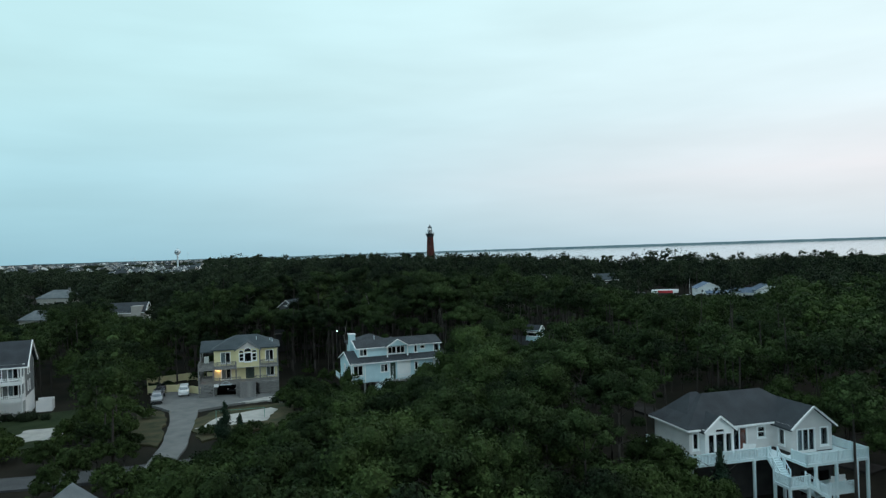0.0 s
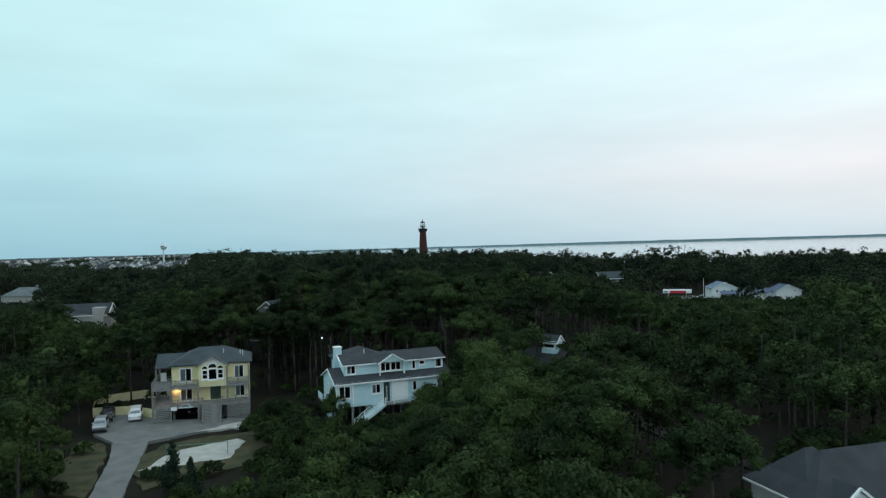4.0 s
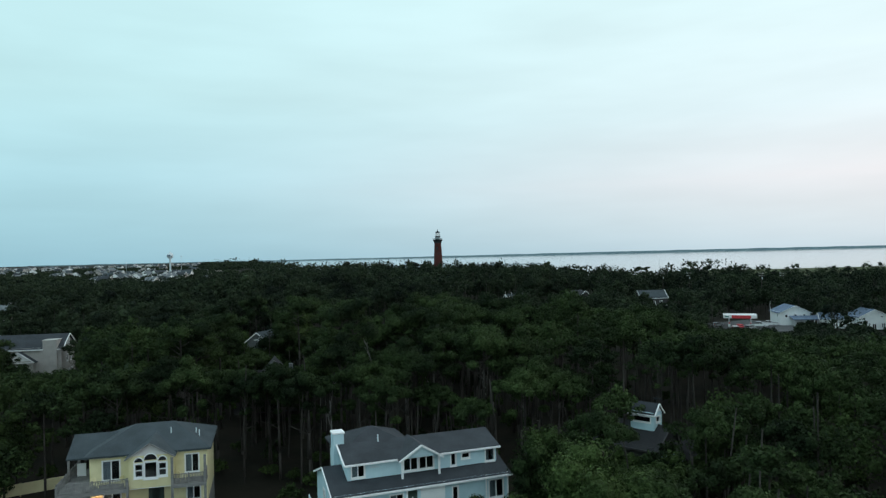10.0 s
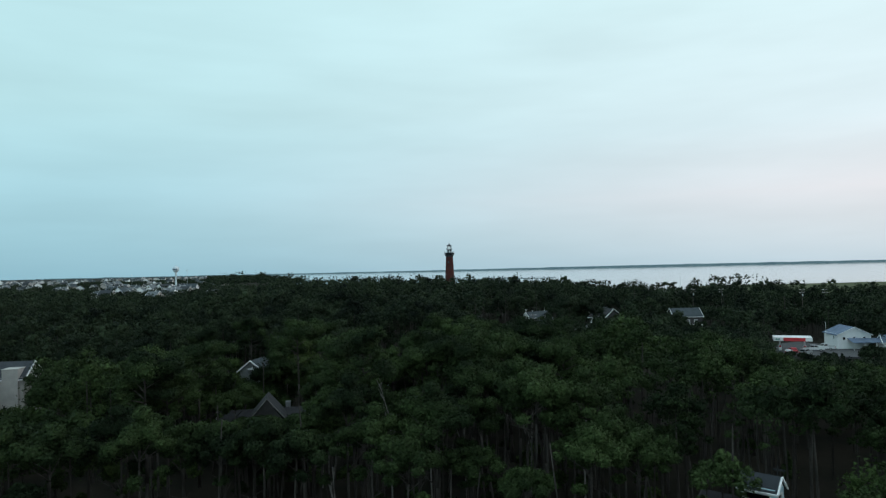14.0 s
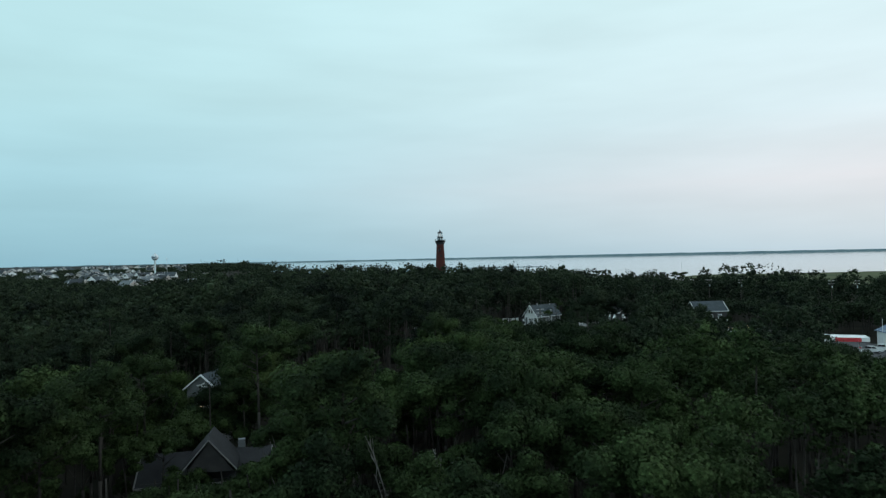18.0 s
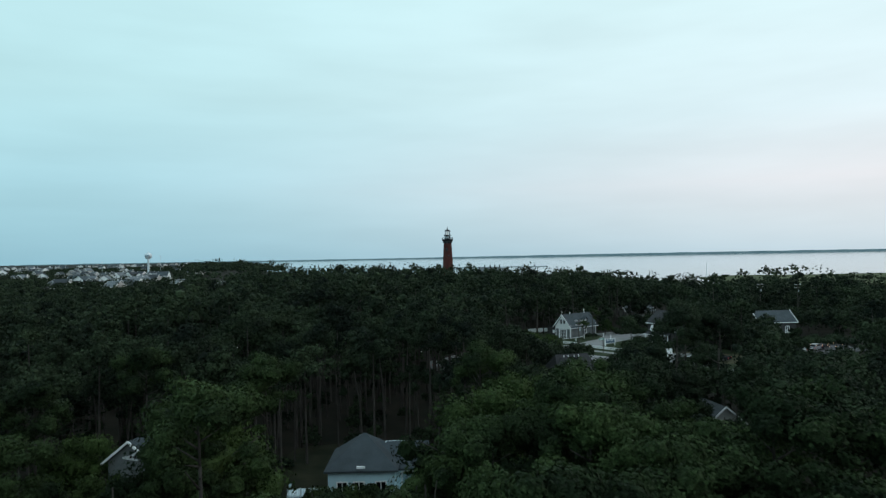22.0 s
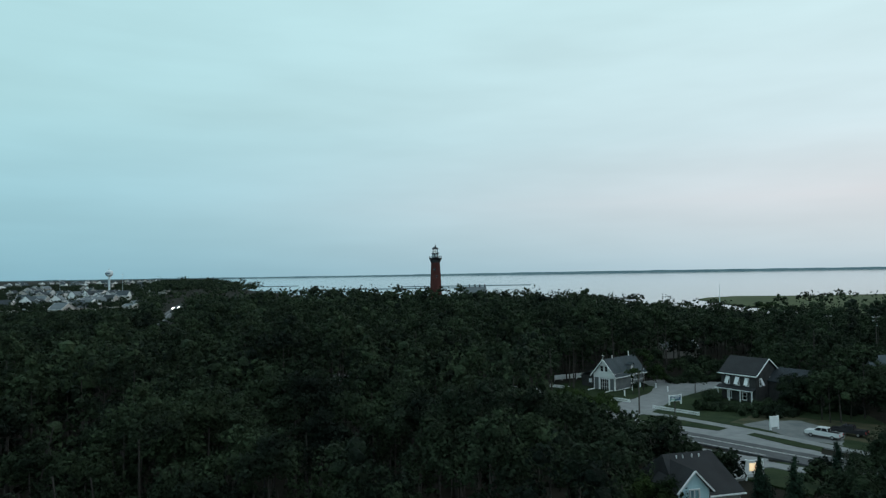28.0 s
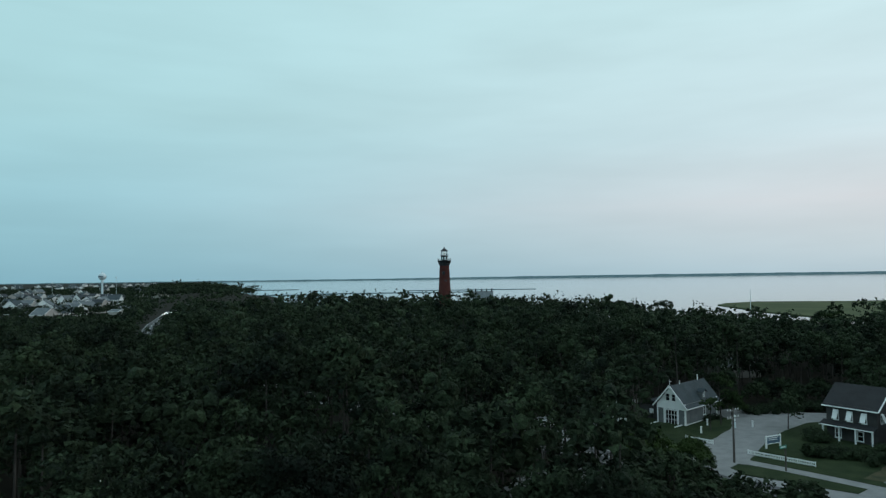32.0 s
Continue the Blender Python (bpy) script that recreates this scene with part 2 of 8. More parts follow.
M = dict(
    # darker than real leaf litter: the gloom below the trees is in this colour
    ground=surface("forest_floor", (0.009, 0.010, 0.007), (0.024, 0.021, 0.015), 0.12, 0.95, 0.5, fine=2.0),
    sand=surface("pale_sand", (0.34, 0.34, 0.32), (0.48, 0.47, 0.44), 0.6, 0.95, 0.4, fine=6.0),
    lawn=surface("mown_grass", (0.016, 0.029, 0.012), (0.032, 0.046, 0.020), 0.35, 0.95, 0.6, fine=8.0),
    drygrass=surface("dry_grass", (0.035, 0.045, 0.025), (0.085, 0.075, 0.045), 0.5, 0.95, 0.6, fine=7.0),
    # olive-brown copy of the lawn; the clearing's shade is put into its colour
    roughgrass=surface("dimmed_lawn_grass", (0.012, 0.016, 0.009), (0.028, 0.030, 0.017), 0.3, 0.95, 0.6, fine=6.0),
    dirt=surface("dark_dirt_track", (0.020, 0.019, 0.018), (0.040, 0.038, 0.036), 0.4, 0.95, 0.4, fine=8.0),
    marsh=surface("marsh_grass", (0.045, 0.062, 0.028), (0.075, 0.092, 0.042), 0.02, 0.95, 0.3, fine=0.5),
    asphalt=surface("worn_asphalt", (0.044, 0.047, 0.051), (0.074, 0.078, 0.082), 0.5, 0.85, 0.3, fine=30.0),
    concrete=surface("pale_concrete", (0.165, 0.172, 0.174), (0.225, 0.230, 0.230), 0.5, 0.85, 0.25, fine=20.0),
    drive=surface("grey_drive_concrete", (0.13, 0.14, 0.14), (0.20, 0.205, 0.20), 0.4, 0.9, 0.25, fine=14.0),
    roofblack=shingle("black_brown_shingles", (0.010, 0.011, 0.013), (0.020, 0.022, 0.025)),
    paintline=surface("road_paint", (0.5, 0.5, 0.48), (0.65, 0.65, 0.62), 2.0, 0.6, 0.1),
    # pale blue haze of the distance is put into this woods colour
    far=surface("hazed_far_woods", (0.13, 0.20, 0.23), (0.17, 0.25, 0.27), 0.01, 0.95, 0.0, fine=0.1),
    bark=surface("pine_bark", (0.03, 0.027, 0.025), (0.075, 0.068, 0.062), 1.5, 0.95, 0.7, fine=12.0, stretch=(1, 1, 0.25)),
    deadwood=surface("bleached_dead_wood", (0.12, 0.115, 0.11), (0.24, 0.23, 0.22), 1.5, 0.9, 0.5, fine=12.0),
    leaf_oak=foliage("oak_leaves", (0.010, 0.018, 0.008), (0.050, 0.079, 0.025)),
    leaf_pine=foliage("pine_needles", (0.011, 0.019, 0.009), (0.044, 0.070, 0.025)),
    # darker leaf copy; the dimmer light on later woods is put into colour
    leaf_dark=foliage("dimmed_woods_leaves", (0.008, 0.0125, 0.009), (0.034, 0.050, 0.026)),
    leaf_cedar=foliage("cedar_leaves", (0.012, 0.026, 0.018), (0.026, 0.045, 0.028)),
    white=siding("white_trim_paint", (0.78, 0.80, 0.81), (0.86, 0.87, 0.87), 0.6),
    yellow=siding("yellow_siding", (0.66, 0.60, 0.34), (0.76, 0.70, 0.44), 0.18),
    blue=siding("pale_blue_siding", (0.46, 0.64, 0.70), (0.55, 0.73, 0.79), 0.18),
    cream=siding("cream_siding", (0.60, 0.58, 0.58), (0.70, 0.68, 0.67), 0.18),
    beige=siding("beige_siding", (0.33, 0.32, 0.30), (0.42, 0.40, 0.38), 0.18),
    greysid=siding("grey_cedar_shakes", (0.11, 0.122, 0.127), (0.17, 0.184, 0.19), 0.2, rough=0.8),
    darksid=siding("dark_brown_shakes", (0.030, 0.030, 0.032), (0.055, 0.053, 0.053), 0.2, rough=0.85),
    greywood=surface("weathered_grey_decking", (0.15, 0.15, 0.15), (0.26, 0.255, 0.25), 1.2, 0.85, 0.4, fine=16.0, stretch=(1, 1, 3)),
    bluedeck=surface("white_blue_deck_paint", (0.62, 0.76, 0.80), (0.72, 0.84, 0.87), 1.0, 0.6, 0.1),
    roof=shingle("blue_grey_shingles", (0.026, 0.039, 0.046), (0.048, 0.066, 0.076)),
    roofdark=shingle("charcoal_shingles", (0.017, 0.023, 0.029), (0.034, 0.042, 0.051)),
    rooflight=shingle("weathered_grey_shingles", (0.09, 0.11, 0.12), (0.15, 0.17, 0.18)),
    roofblue=shingle("blue_metal_roof", (0.10, 0.15, 0.22), (0.15, 0.21, 0.30)),
    glass=glass("window_glass"),
    curtain=surface("drawn_curtain", (0.28, 0.32, 0.34), (0.42, 0.46, 0.48), 4.0, 0.9, 0.2, stretch=(6, 6, 0.4)),
    darkpane=surface("dark_glossy_pane", (0.010, 0.012, 0.014), (0.02, 0.023, 0.026), 2.0, 0.12, 0.0),
    # near-black fill: the dimness of rooms and bays is in the colour
    dark=surface("dark_interior", (0.012, 0.012, 0.014), (0.03, 0.03, 0.032), 1.0, 0.9, 0.0),
    door=surface("dark_green_door", (0.02, 0.045, 0.035), (0.035, 0.06, 0.05), 2.0, 0.5, 0.05),
    reddoor=surface("orange_red_door", (0.40, 0.09, 0.05), (0.50, 0.13, 0.07), 2.0, 0.5, 0.05),
    brick=surface("red_tower_brick", (0.058, 0.021, 0.019), (0.090, 0.034, 0.030), 0.25, 0.9, 0.3, fine=5.0),
    iron=surface("black_ironwork", (0.012, 0.014, 0.018), (0.03, 0.034, 0.04), 1.0, 0.6, 0.1, metal=0.2),
    steel=surface("painted_tank_steel", (0.50, 0.60, 0.64), (0.62, 0.70, 0.73), 0.3, 0.5, 0.05),
    rubber=surface("tyre_rubber", (0.015, 0.015, 0.015), (0.03, 0.03, 0.03), 6.0, 0.9, 0.1),
    chrome=surface("bright_metal", (0.5, 0.5, 0.52), (0.65, 0.65, 0.67), 4.0, 0.3, 0.05, metal=0.9),
    carwhite=surface("white_car_paint", (0.68, 0.70, 0.71), (0.76, 0.78, 0.79), 0.5, 0.25, 0.0),
    carsilver=surface("silver_car_paint", (0.36, 0.38, 0.40), (0.44, 0.46, 0.48), 0.5, 0.3, 0.0, metal=0.4),
    carblack=surface("black_car_paint", (0.02, 0.02, 0.024), (0.035, 0.035, 0.04), 0.5, 0.25, 0.0),
    redpaint=surface("red_fascia_paint", (0.50, 0.03, 0.04), (0.62, 0.05, 0.06), 1.0, 0.4, 0.0),
    greenpaint=surface("green_sign_paint", (0.06, 0.22, 0.18), (0.09, 0.28, 0.22), 1.0, 0.5, 0.0),
    bluesign=surface("navy_sign_paint", (0.05, 0.10, 0.16), (0.08, 0.14, 0.21), 1.0, 0.5, 0.0),
    utility=surface("creosoted_pole_wood", (0.06, 0.055, 0.05), (0.12, 0.11, 0.10), 2.0, 0.9, 0.3, stretch=(1, 1, 0.2)),
    lampwarm=glow("warm_porch_bulb", (1.0, 0.62, 0.32), 70.0),
    lampdim=glow("dim_warm_bulb", (1.0, 0.6, 0.34), 3.0),
    lampcool=glow("cool_yard_bulb", (0.85, 0.95, 1.0), 9.0),
    lampred=glow("red_tail_light", (1.0, 0.08, 0.06), 6.0),
    lamphead=glow("white_head_light", (1.0, 0.95, 0.85), 14.0),
    signglow=glow("lit_sign_face", (1.0, 0.72, 0.42), 0.9),
    # faint added glow in place of the sky seen through the lantern
    lens=glow("lantern_sky_glow", (0.9, 1.0, 1.0), 0.5),
)


# water: slightly rippled, mirror of the sky
def water_material():
    m, n, l, b = mat_nodes("sound_water")
    b.inputs["Base Color"].default_value = (0.10, 0.14, 0.15, 1)
    b.inputs["Roughness"].default_value = 0.06
    b.inputs["IOR"].default_value = 1.33
    tc = n.new("ShaderNodeTexCoord")
    mp = n.new("ShaderNodeMapping")
    mp.inputs["Scale"].default_value = (0.02, 0.1, 1)
    t = n.new("ShaderNodeTexNoise")
    t.inputs["Scale"].default_value, t.inputs["Detail"].default_value = 3.0, 4.0
    bp = n.new("ShaderNodeBump")
    bp.inputs["Strength"].default_value, bp.inputs["Distance"].default_value = 0.06, 0.2
    l.new(tc.outputs["Object"], mp.inputs[0])
    l.new(mp.outputs[0], t.inputs["Vector"])
    l.new(t.outputs[0], bp.inputs["Height"])
    l.new(bp.outputs[0], b.inputs["Normal"])
    return m


M["water"] = water_material()


# ---- mesh helpers ----
def finish(bm, name, material, smooth=False):
    bmesh.ops.recalc_face_normals(bm, faces=bm.faces)
    uv = bm.loops.layers.uv.verify()
    for f in bm.faces:
        n = f.normal
        ax = Vector((1, 0, 0)) if abs(n.z) > 0.98 else Vector((-n.y, n.x, 0)).normalized()
        ay = n.cross(ax)
        for lp in f.loops:
            lp[uv].uv = (lp.vert.co.dot(ax), lp.vert.co.dot(ay))
        f.smooth = smooth
    me = bpy.data.meshes.new(name)
    bm.to_mesh(me)
    bm.free()
    me.materials.append(M[material])
    return me


def part(name, bm, material, parent, label="", smooth=False):
    ob = new(name, finish(bm, name, material, smooth))
    ob.parent = parent
    return tagged(ob, label)


def share(name, me, parent, m):
    ob = new(name, me)
    ob.parent = parent
    ob.matrix_basis = m
    return ob


def thing(name, m, label, category, group="", kind=""):
    ob = new(name)
    ob.empty_display_size = 0.5
    ob.matrix_world = m
    return tagged(ob, label, category, group, kind)


def solid(name, bm, material, m, label, category, group="", kind="", smooth=False):
    ob = new(name, finish(bm, name, material, smooth))
    ob.matrix_world = m
    return tagged(ob, label, category, group, kind)


def box(bm, x0, x1, y0, y1, z0, z1, m=None):
    v = [bm.verts.new((x, y, z)) for z in (z0, z1) for y in (y0, y1) for x in (x0, x1)]
    if m is not None:
        for p in v:
            p.co = m @ p.co
    for q in ((0, 2, 3, 1), (4, 5, 7, 6), (0, 1, 5, 4), (1, 3, 7, 5), (3, 2, 6, 7), (2, 0, 4, 6)):
        bm.faces.new([v[i] for i in q])
    return bm


def boxes(*rows):
    bm = bmesh.new()
    for r in rows:
        box(bm, *r)
    return bm


def beam(bm, a, b, w, h=None):
    """A square bar from a to b."""
    a, b = Vector(a), Vector(b)
    d = b - a
    q = d.to_track_quat("Z", "Y" if abs(d.normalized().y) < 0.99 else "X").to_matrix().to_4x4()
    return box(bm, -w / 2, w / 2, -(h or w) / 2, (h or w) / 2, 0, d.length, Matrix.Translation(a) @ q)


def tube(bm, a, b, r0, r1=None, n=8):
    a, b = Vector(a), Vector(b)
    r1 = r0 if r1 is None else r1
    d = (b - a).normalized()
    u = d.orthogonal().normalized()
    w = d.cross(u)
    rings = []
    for p, r in ((a, r0), (b, r1)):
        rings.append([bm.verts.new(p + (u * math.cos(2 * math.pi * i / n) + w * math.sin(2 * math.pi * i / n)) * r) for i in range(n)])
    for i in range(n):
        bm.faces.new((rings[0][i], rings[0][(i + 1) % n], rings[1][(i + 1) % n], rings[1][i]))
    bm.faces.new(rings[0][::-1])
    bm.faces.new(rings[1])
    return bm


def lathe(bm, rows, n=24, centre=(0, 0)):
    """Rows of (radius, z), turned about the upright axis."""
    rings = [[bm.verts.new((centre[0] + r * math.cos(2 * math.pi * i / n), centre[1] + r * math.sin(2 * math.pi * i / n), z)) for i in range(n)] for r, z in rows]
    for a, b in zip(rings, rings[1:]):
        for i in range(n):
            bm.faces.new((a[i], a[(i + 1) % n], b[(i + 1) % n], b[i]))
    bm.faces.new(rings[0][::-1])
    bm.faces.new(rings[-1])
    return bm


def slab(bm, pts, t):
    """A plate with the given outline (any plane), thickened downwards by t."""
    top = [bm.verts.new(p) for p in pts]
    low = [bm.verts.new((p[0], p[1], p[2] - t)) for p in pts]
    bm.faces.new(top)
    bm.faces.new(low[::-1])
    k = len(pts)
    for i in range(k):
        bm.faces.new((top[i], low[i], low[(i + 1) % k], top[(i + 1) % k]))
    return bm


def gable_roof(bm, x0, x1, y0, y1, ze, zr, over=0.4, t=0.18, axis="x", lean=0.0):
    """Two sloping slabs; the ridge runs along the axis at the middle (shifted by lean)."""
    if axis == "x":
        ym = (y0 + y1) / 2 + lean
        s0, s1 = (zr - ze) / (ym - y0), (zr - ze) / (y1 - ym)
        slab(bm, [(x0 - over, y0 - over, ze - s0 * over), (x1 + over, y0 - over, ze - s0 * over), (x1 + over, ym, zr), (x0 - over, ym, zr)], t)
        slab(bm, [(x0 - over, ym, zr), (x1 + over, ym, zr), (x1 + over, y1 + over, ze - s1 * over), (x0 - over, y1 + over, ze - s1 * over)], t)
    else:
        xm = (x0 + x1) / 2 + lean
        s0, s1 = (zr - ze) / (xm - x0), (zr - ze) / (x1 - xm)
        slab(bm, [(x0 - over, y1 + over, ze - s0 * over), (x0 - over, y0 - over, ze - s0 * over), (xm, y0 - over, zr), (xm, y1 + over, zr)], t)
        slab(bm, [(xm, y1 + over, zr), (xm, y0 - over, zr), (x1 + over, y0 - over, ze - s1 * over), (x1 + over, y1 + over, ze - s1 * over)], t)
    return bm


def hip_roof(bm, x0, x1, y0, y1, ze, zr, over=0.5, t=0.18, inset=None):
    x0, x1, y0, y1 = x0 - over, x1 + over, y0 - over, y1 + over
    ym = (y0 + y1) / 2
    k = inset if inset is not None else (y1 - y0) / 2
    a, b = (x0 + k, ym, zr), (x1 - k, ym, zr)
    c = [(x0, y0, ze), (x1, y0, ze), (x1, y1, ze), (x0, y1, ze)]
    slab(bm, [c[0], c[1], b, a], t)
    slab(bm, [c[2], c[3], a, b], t)
    slab(bm, [c[1], c[2], b], t)
    slab(bm, [c[3], c[0], a], t)
    return bm


def gable_wall(bm, a, b, z, zr, t=0.15):
    """A triangle of wall over the wall line a-b (plan points)."""
    a, b = Vector((*a, z)), Vector((*b, z))
    n = Vector((-(b - a).y, (b - a).x, 0)).normalized() * t / 2
    p = (a + b) / 2
    p.z = zr
    f = [bm.verts.new(v - n) for v in (a, b, p)]
    g = [bm.verts.new(v + n) for v in (a, b, p)]
    bm.faces.new(f)
    bm.faces.new(g[::-1])
    for i in range(3):
        bm.faces.new((f[i], f[(i + 1) % 3], g[(i + 1) % 3], g[i]))
    return bm


def wall_line(bm, a, b, z0, z1, holes=(), t=0.15):
    """An upright wall from plan point a to b with holes (u0, u1, v0, v1) in metres along and up from z0."""
    a, b = Vector((*a, 0)), Vector((*b, 0))
    d = (b - a).normalized()
    m = Matrix(((d.x, -d.y, 0, a.x), (d.y, d.x, 0, a.y), (0, 0, 1, z0), (0, 0, 0, 1)))
    ln, h = (b - a).length, z1 - z0
    us = sorted({0.0, ln, *[u for k in holes for u in k[:2]]})
    for u0, u1 in zip(us, us[1:]):
        cut = sorted((k[2], k[3]) for k in holes if k[0] < (u0 + u1) / 2 < k[1])
        v = 0.0
        for c0, c1 in cut:
            if c0 > v:
                box(bm, u0, u1, -t / 2, t / 2, v, c0, m)
            v = c1
        if v < h:
            box(bm, u0, u1, -t / 2, t / 2, v, h, m)
    bmesh.ops.remove_doubles(bm, verts=bm.verts, dist=0.001)
    return m


def ring(a0, a1, b0, b1, c0, c1, d0, d1, y0, y1, m):
    """A rectangular frame: outer edge a, b; inner edge c, d; from y0 to y1."""
    bm = bmesh.new()
    out, inn = ((a0, b0), (a1, b0), (a1, b1), (a0, b1)), ((c0, d0), (c1, d0), (c1, d1), (c0, d1))
    v = [[bm.verts.new(m @ Vector((u, y, z))) for u, z in loop] for y in (y0, y1) for loop in (out, inn)]
    for i in range(4):
        j = (i + 1) % 4
        bm.faces.new((v[0][i], v[0][j], v[1][j], v[1][i]))
        bm.faces.new((v[2][j], v[2][i], v[3][i], v[3][j]))
        bm.faces.new((v[0][j], v[0][i], v[2][i], v[2][j]))
        bm.faces.new((v[1][i], v[1][j], v[3][j], v[3][i]))
    return bm


def window(parent, m, u0, u1, v0, v1, cols=2, rows=1, trim="white", curtain=False, name="window", deep=0.16, bar=0.09):
    """A framed window in the opening of a wall whose pose is m (x along, z up, -y outside)."""
    f, y0, y1 = bar, -deep / 2 - 0.04, deep / 2
    g = f * 0.6
    w = part(name, ring(u0 - f, u1 + f, v0 - f, v1 + f, u0 + g, u1 - g, v0 + g, v1 - g, y0, y1, m), trim, parent)
    for i in range(1, cols):
        u = u0 + (u1 - u0) * i / cols
        part("mullion", box(bmesh.new(), u - 0.05, u + 0.05, y0 + 0.05, y1, v0 + g, v1 - g, m), trim, w)
    for i in range(1, rows):
        v = v0 + (v1 - v0) * i / rows
        part("glazing_bar", box(bmesh.new(), u0 + g, u1 - g, y0 + 0.06, y1, v - 0.04, v + 0.04, m), trim, w)
    part("pane", box(bmesh.new(), u0, u1, -0.015, 0.015, v0, v1, m), "glass", w).visible_shadow = False
    if curtain:
        part("curtain", box(bmesh.new(), u0, u0 + (u1 - u0) * 0.46, 0.1, 0.13, v0, v1, m), "curtain", w)
    part("sill", box(bmesh.new(), u0 - f - 0.04, u1 + f + 0.04, y0 - 0.07, y0 + 0.02, v0 - f - 0.06, v0 - f, m), trim, w)
    return w


def railing(parent, pts, z, h=1.0, mat="greywood", gap=0.35, post=1.9, rails=(0.12, 0.95), name="railing", bal=0.05):
    """A deck rail along plan points at floor height z: posts, two rails, balusters."""
    for a, b in zip(pts, pts[1:]):
        a3, b3 = Vector((a[0], a[1], a[2] if len(a) > 2 else z)), Vector((b[0], b[1], b[2] if len(b) > 2 else z))
        bm = bmesh.new()
        for r in rails:
            beam(bm, a3 + Vector((0, 0, r * h)), b3 + Vector((0, 0, r * h)), 0.09, 0.06)
        rail = part(name, bm, mat, parent)
        n = max(1, round((b3 - a3).length / post))
        for i in range(n + 1):
            p = a3.lerp(b3, i / n)
            part("post", box(bmesh.new(), p.x - 0.06, p.x + 0.06, p.y - 0.06, p.y + 0.06, p.z - 0.1, p.z + h + 0.05), mat, rail)
        k = max(1, round((b3 - a3).length / gap))
        bm = bmesh.new()
        for i in range(1, k):
            p = a3.lerp(b3, i / k)
            box(bm, p.x - bal / 2, p.x + bal / 2, p.y - bal / 2, p.y + bal / 2, p.z + rails[0] * h, p.z + rails[-1] * h)
        if k > 1:
            tagged(part("balustrade", bm, mat, rail), kind="stuff")


def stairs(parent, a, b, width, z0, z1, mat="greywood", side=(0, 0), rail=True):
    """A flight from plan point a (foot) to b (head)."""
    a3, b3 = Vector((*a, z0)), Vector((*b, z1))
    d = Vector((b3.x - a3.x, b3.y - a3.y, 0))
    run = d.length
    d.normalize()
    s = Vector((-d.y, d.x, 0)) * width / 2
    n = max(2, round((z1 - z0) / 0.18))
    flight = bmesh.new()
    for q in (s, -s):
        beam(flight, a3 + q, b3 + q, 0.08, 0.28)
    st = part("staircase", flight, mat, parent)
    base = finish(box(bmesh.new(), -0.16, 0.16, -width / 2, width / 2, -0.03, 0.03), "tread", mat)
    ang = math.degrees(math.atan2(d.y, d.x))
    for i in range(n):
        p = a3.lerp(b3, (i + 0.7) / n)
        share("tread", base, st, pose(p.x, p.y, p.z, 0, 0, ang))
    rise = finish(box(bmesh.new(), -0.015, 0.015, -width / 2, width / 2, -0.2, 0.0), "riser", mat)
    for i in range(n):
        p = a3.lerp(b3, (i + 0.7) / n)
        share("riser", rise, st, pose(p.x - d.x * 0.15, p.y - d.y * 0.15, p.z - 0.03, 0, 0, ang))
    if rail:
        for q in (s, -s):
            railing(parent, [tuple(a3 + q), tuple(b3 + q)], z0, 0.95, mat, gap=0.5, post=1.5, name="stair_rail")


# ---- the lie of the land ----
def blend(a, b, x):
    t = min(1.0, max(0.0, (x - a) / (b - a)))
    return t * t * (3 - 2 * t)


def coast(x, y):
    """Above 0 on land: the barrier island's sound side."""
    edge = 760 + 60 * math.sin(x * 0.011) + 30 * math.sin(x * 0.031 + 1) - 130 * blend(70, 170, x) - 100 * blend(170, 260, x)
    far = -95 - 0.30 * (y - 760) + 30 * math.sin(y * 0.006)
    edge += 120 * blend(-60, -200, x)
    return max(edge - y, (far - x) * 0.8)


def lie(x, y):
    h = 2.0 + 1.7 * blend(150, 290, y) - 2.2 * blend(560, 760, y)
    return h * blend(-60, 40, coast(x, y)) - 3.0 * (1 - blend(-60, 40, coast(x, y)))


def spaced(a, b, fine, grow):
    """Even steps near zero that widen with distance, from a to b."""
    out, v, s = [0.0], 0.0, fine
    while v < b:
        v += s
        s = min(s * grow, 220)
        out.append(min(v, b))
    neg, v, s = [], 0.0, fine
    while v > a:
        v -= s
        s = min(s * grow, 220)
        neg.append(max(v, a))
    return neg[::-1] + out


def build_ground():
    xs, ys = spaced(-3600, 3600, 9, 1.05), spaced(-140, 4900, 9, 1.025)
    vs = [(x, y, lie(x, y) + (0.25 * noise.noise((x * 0.06, y * 0.06, 0)) if y < 600 else 0)) for y in ys for x in xs]
    w = len(xs)
    fs = [(j * w + i, j * w + i + 1, (j + 1) * w + i + 1, (j + 1) * w + i) for j in range(len(ys) - 1) for i in range(w - 1)]
    me = bpy.data.meshes.new("ground")
    me.from_pydata(vs, [], fs)
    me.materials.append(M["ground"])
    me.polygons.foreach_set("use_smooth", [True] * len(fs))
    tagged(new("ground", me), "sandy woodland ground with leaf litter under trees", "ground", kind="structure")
    bm = bmesh.new()
    slab(bm, [(-3600, 380, 0), (4900, 380, 0), (4900, 4900, 0), (-3600, 4900, 0)], 0.2)
    solid("water", bm, "water", pose(0, 0, 0), "calm pale sound water reflecting the dusk sky", "water", kind="structure")


build_ground()


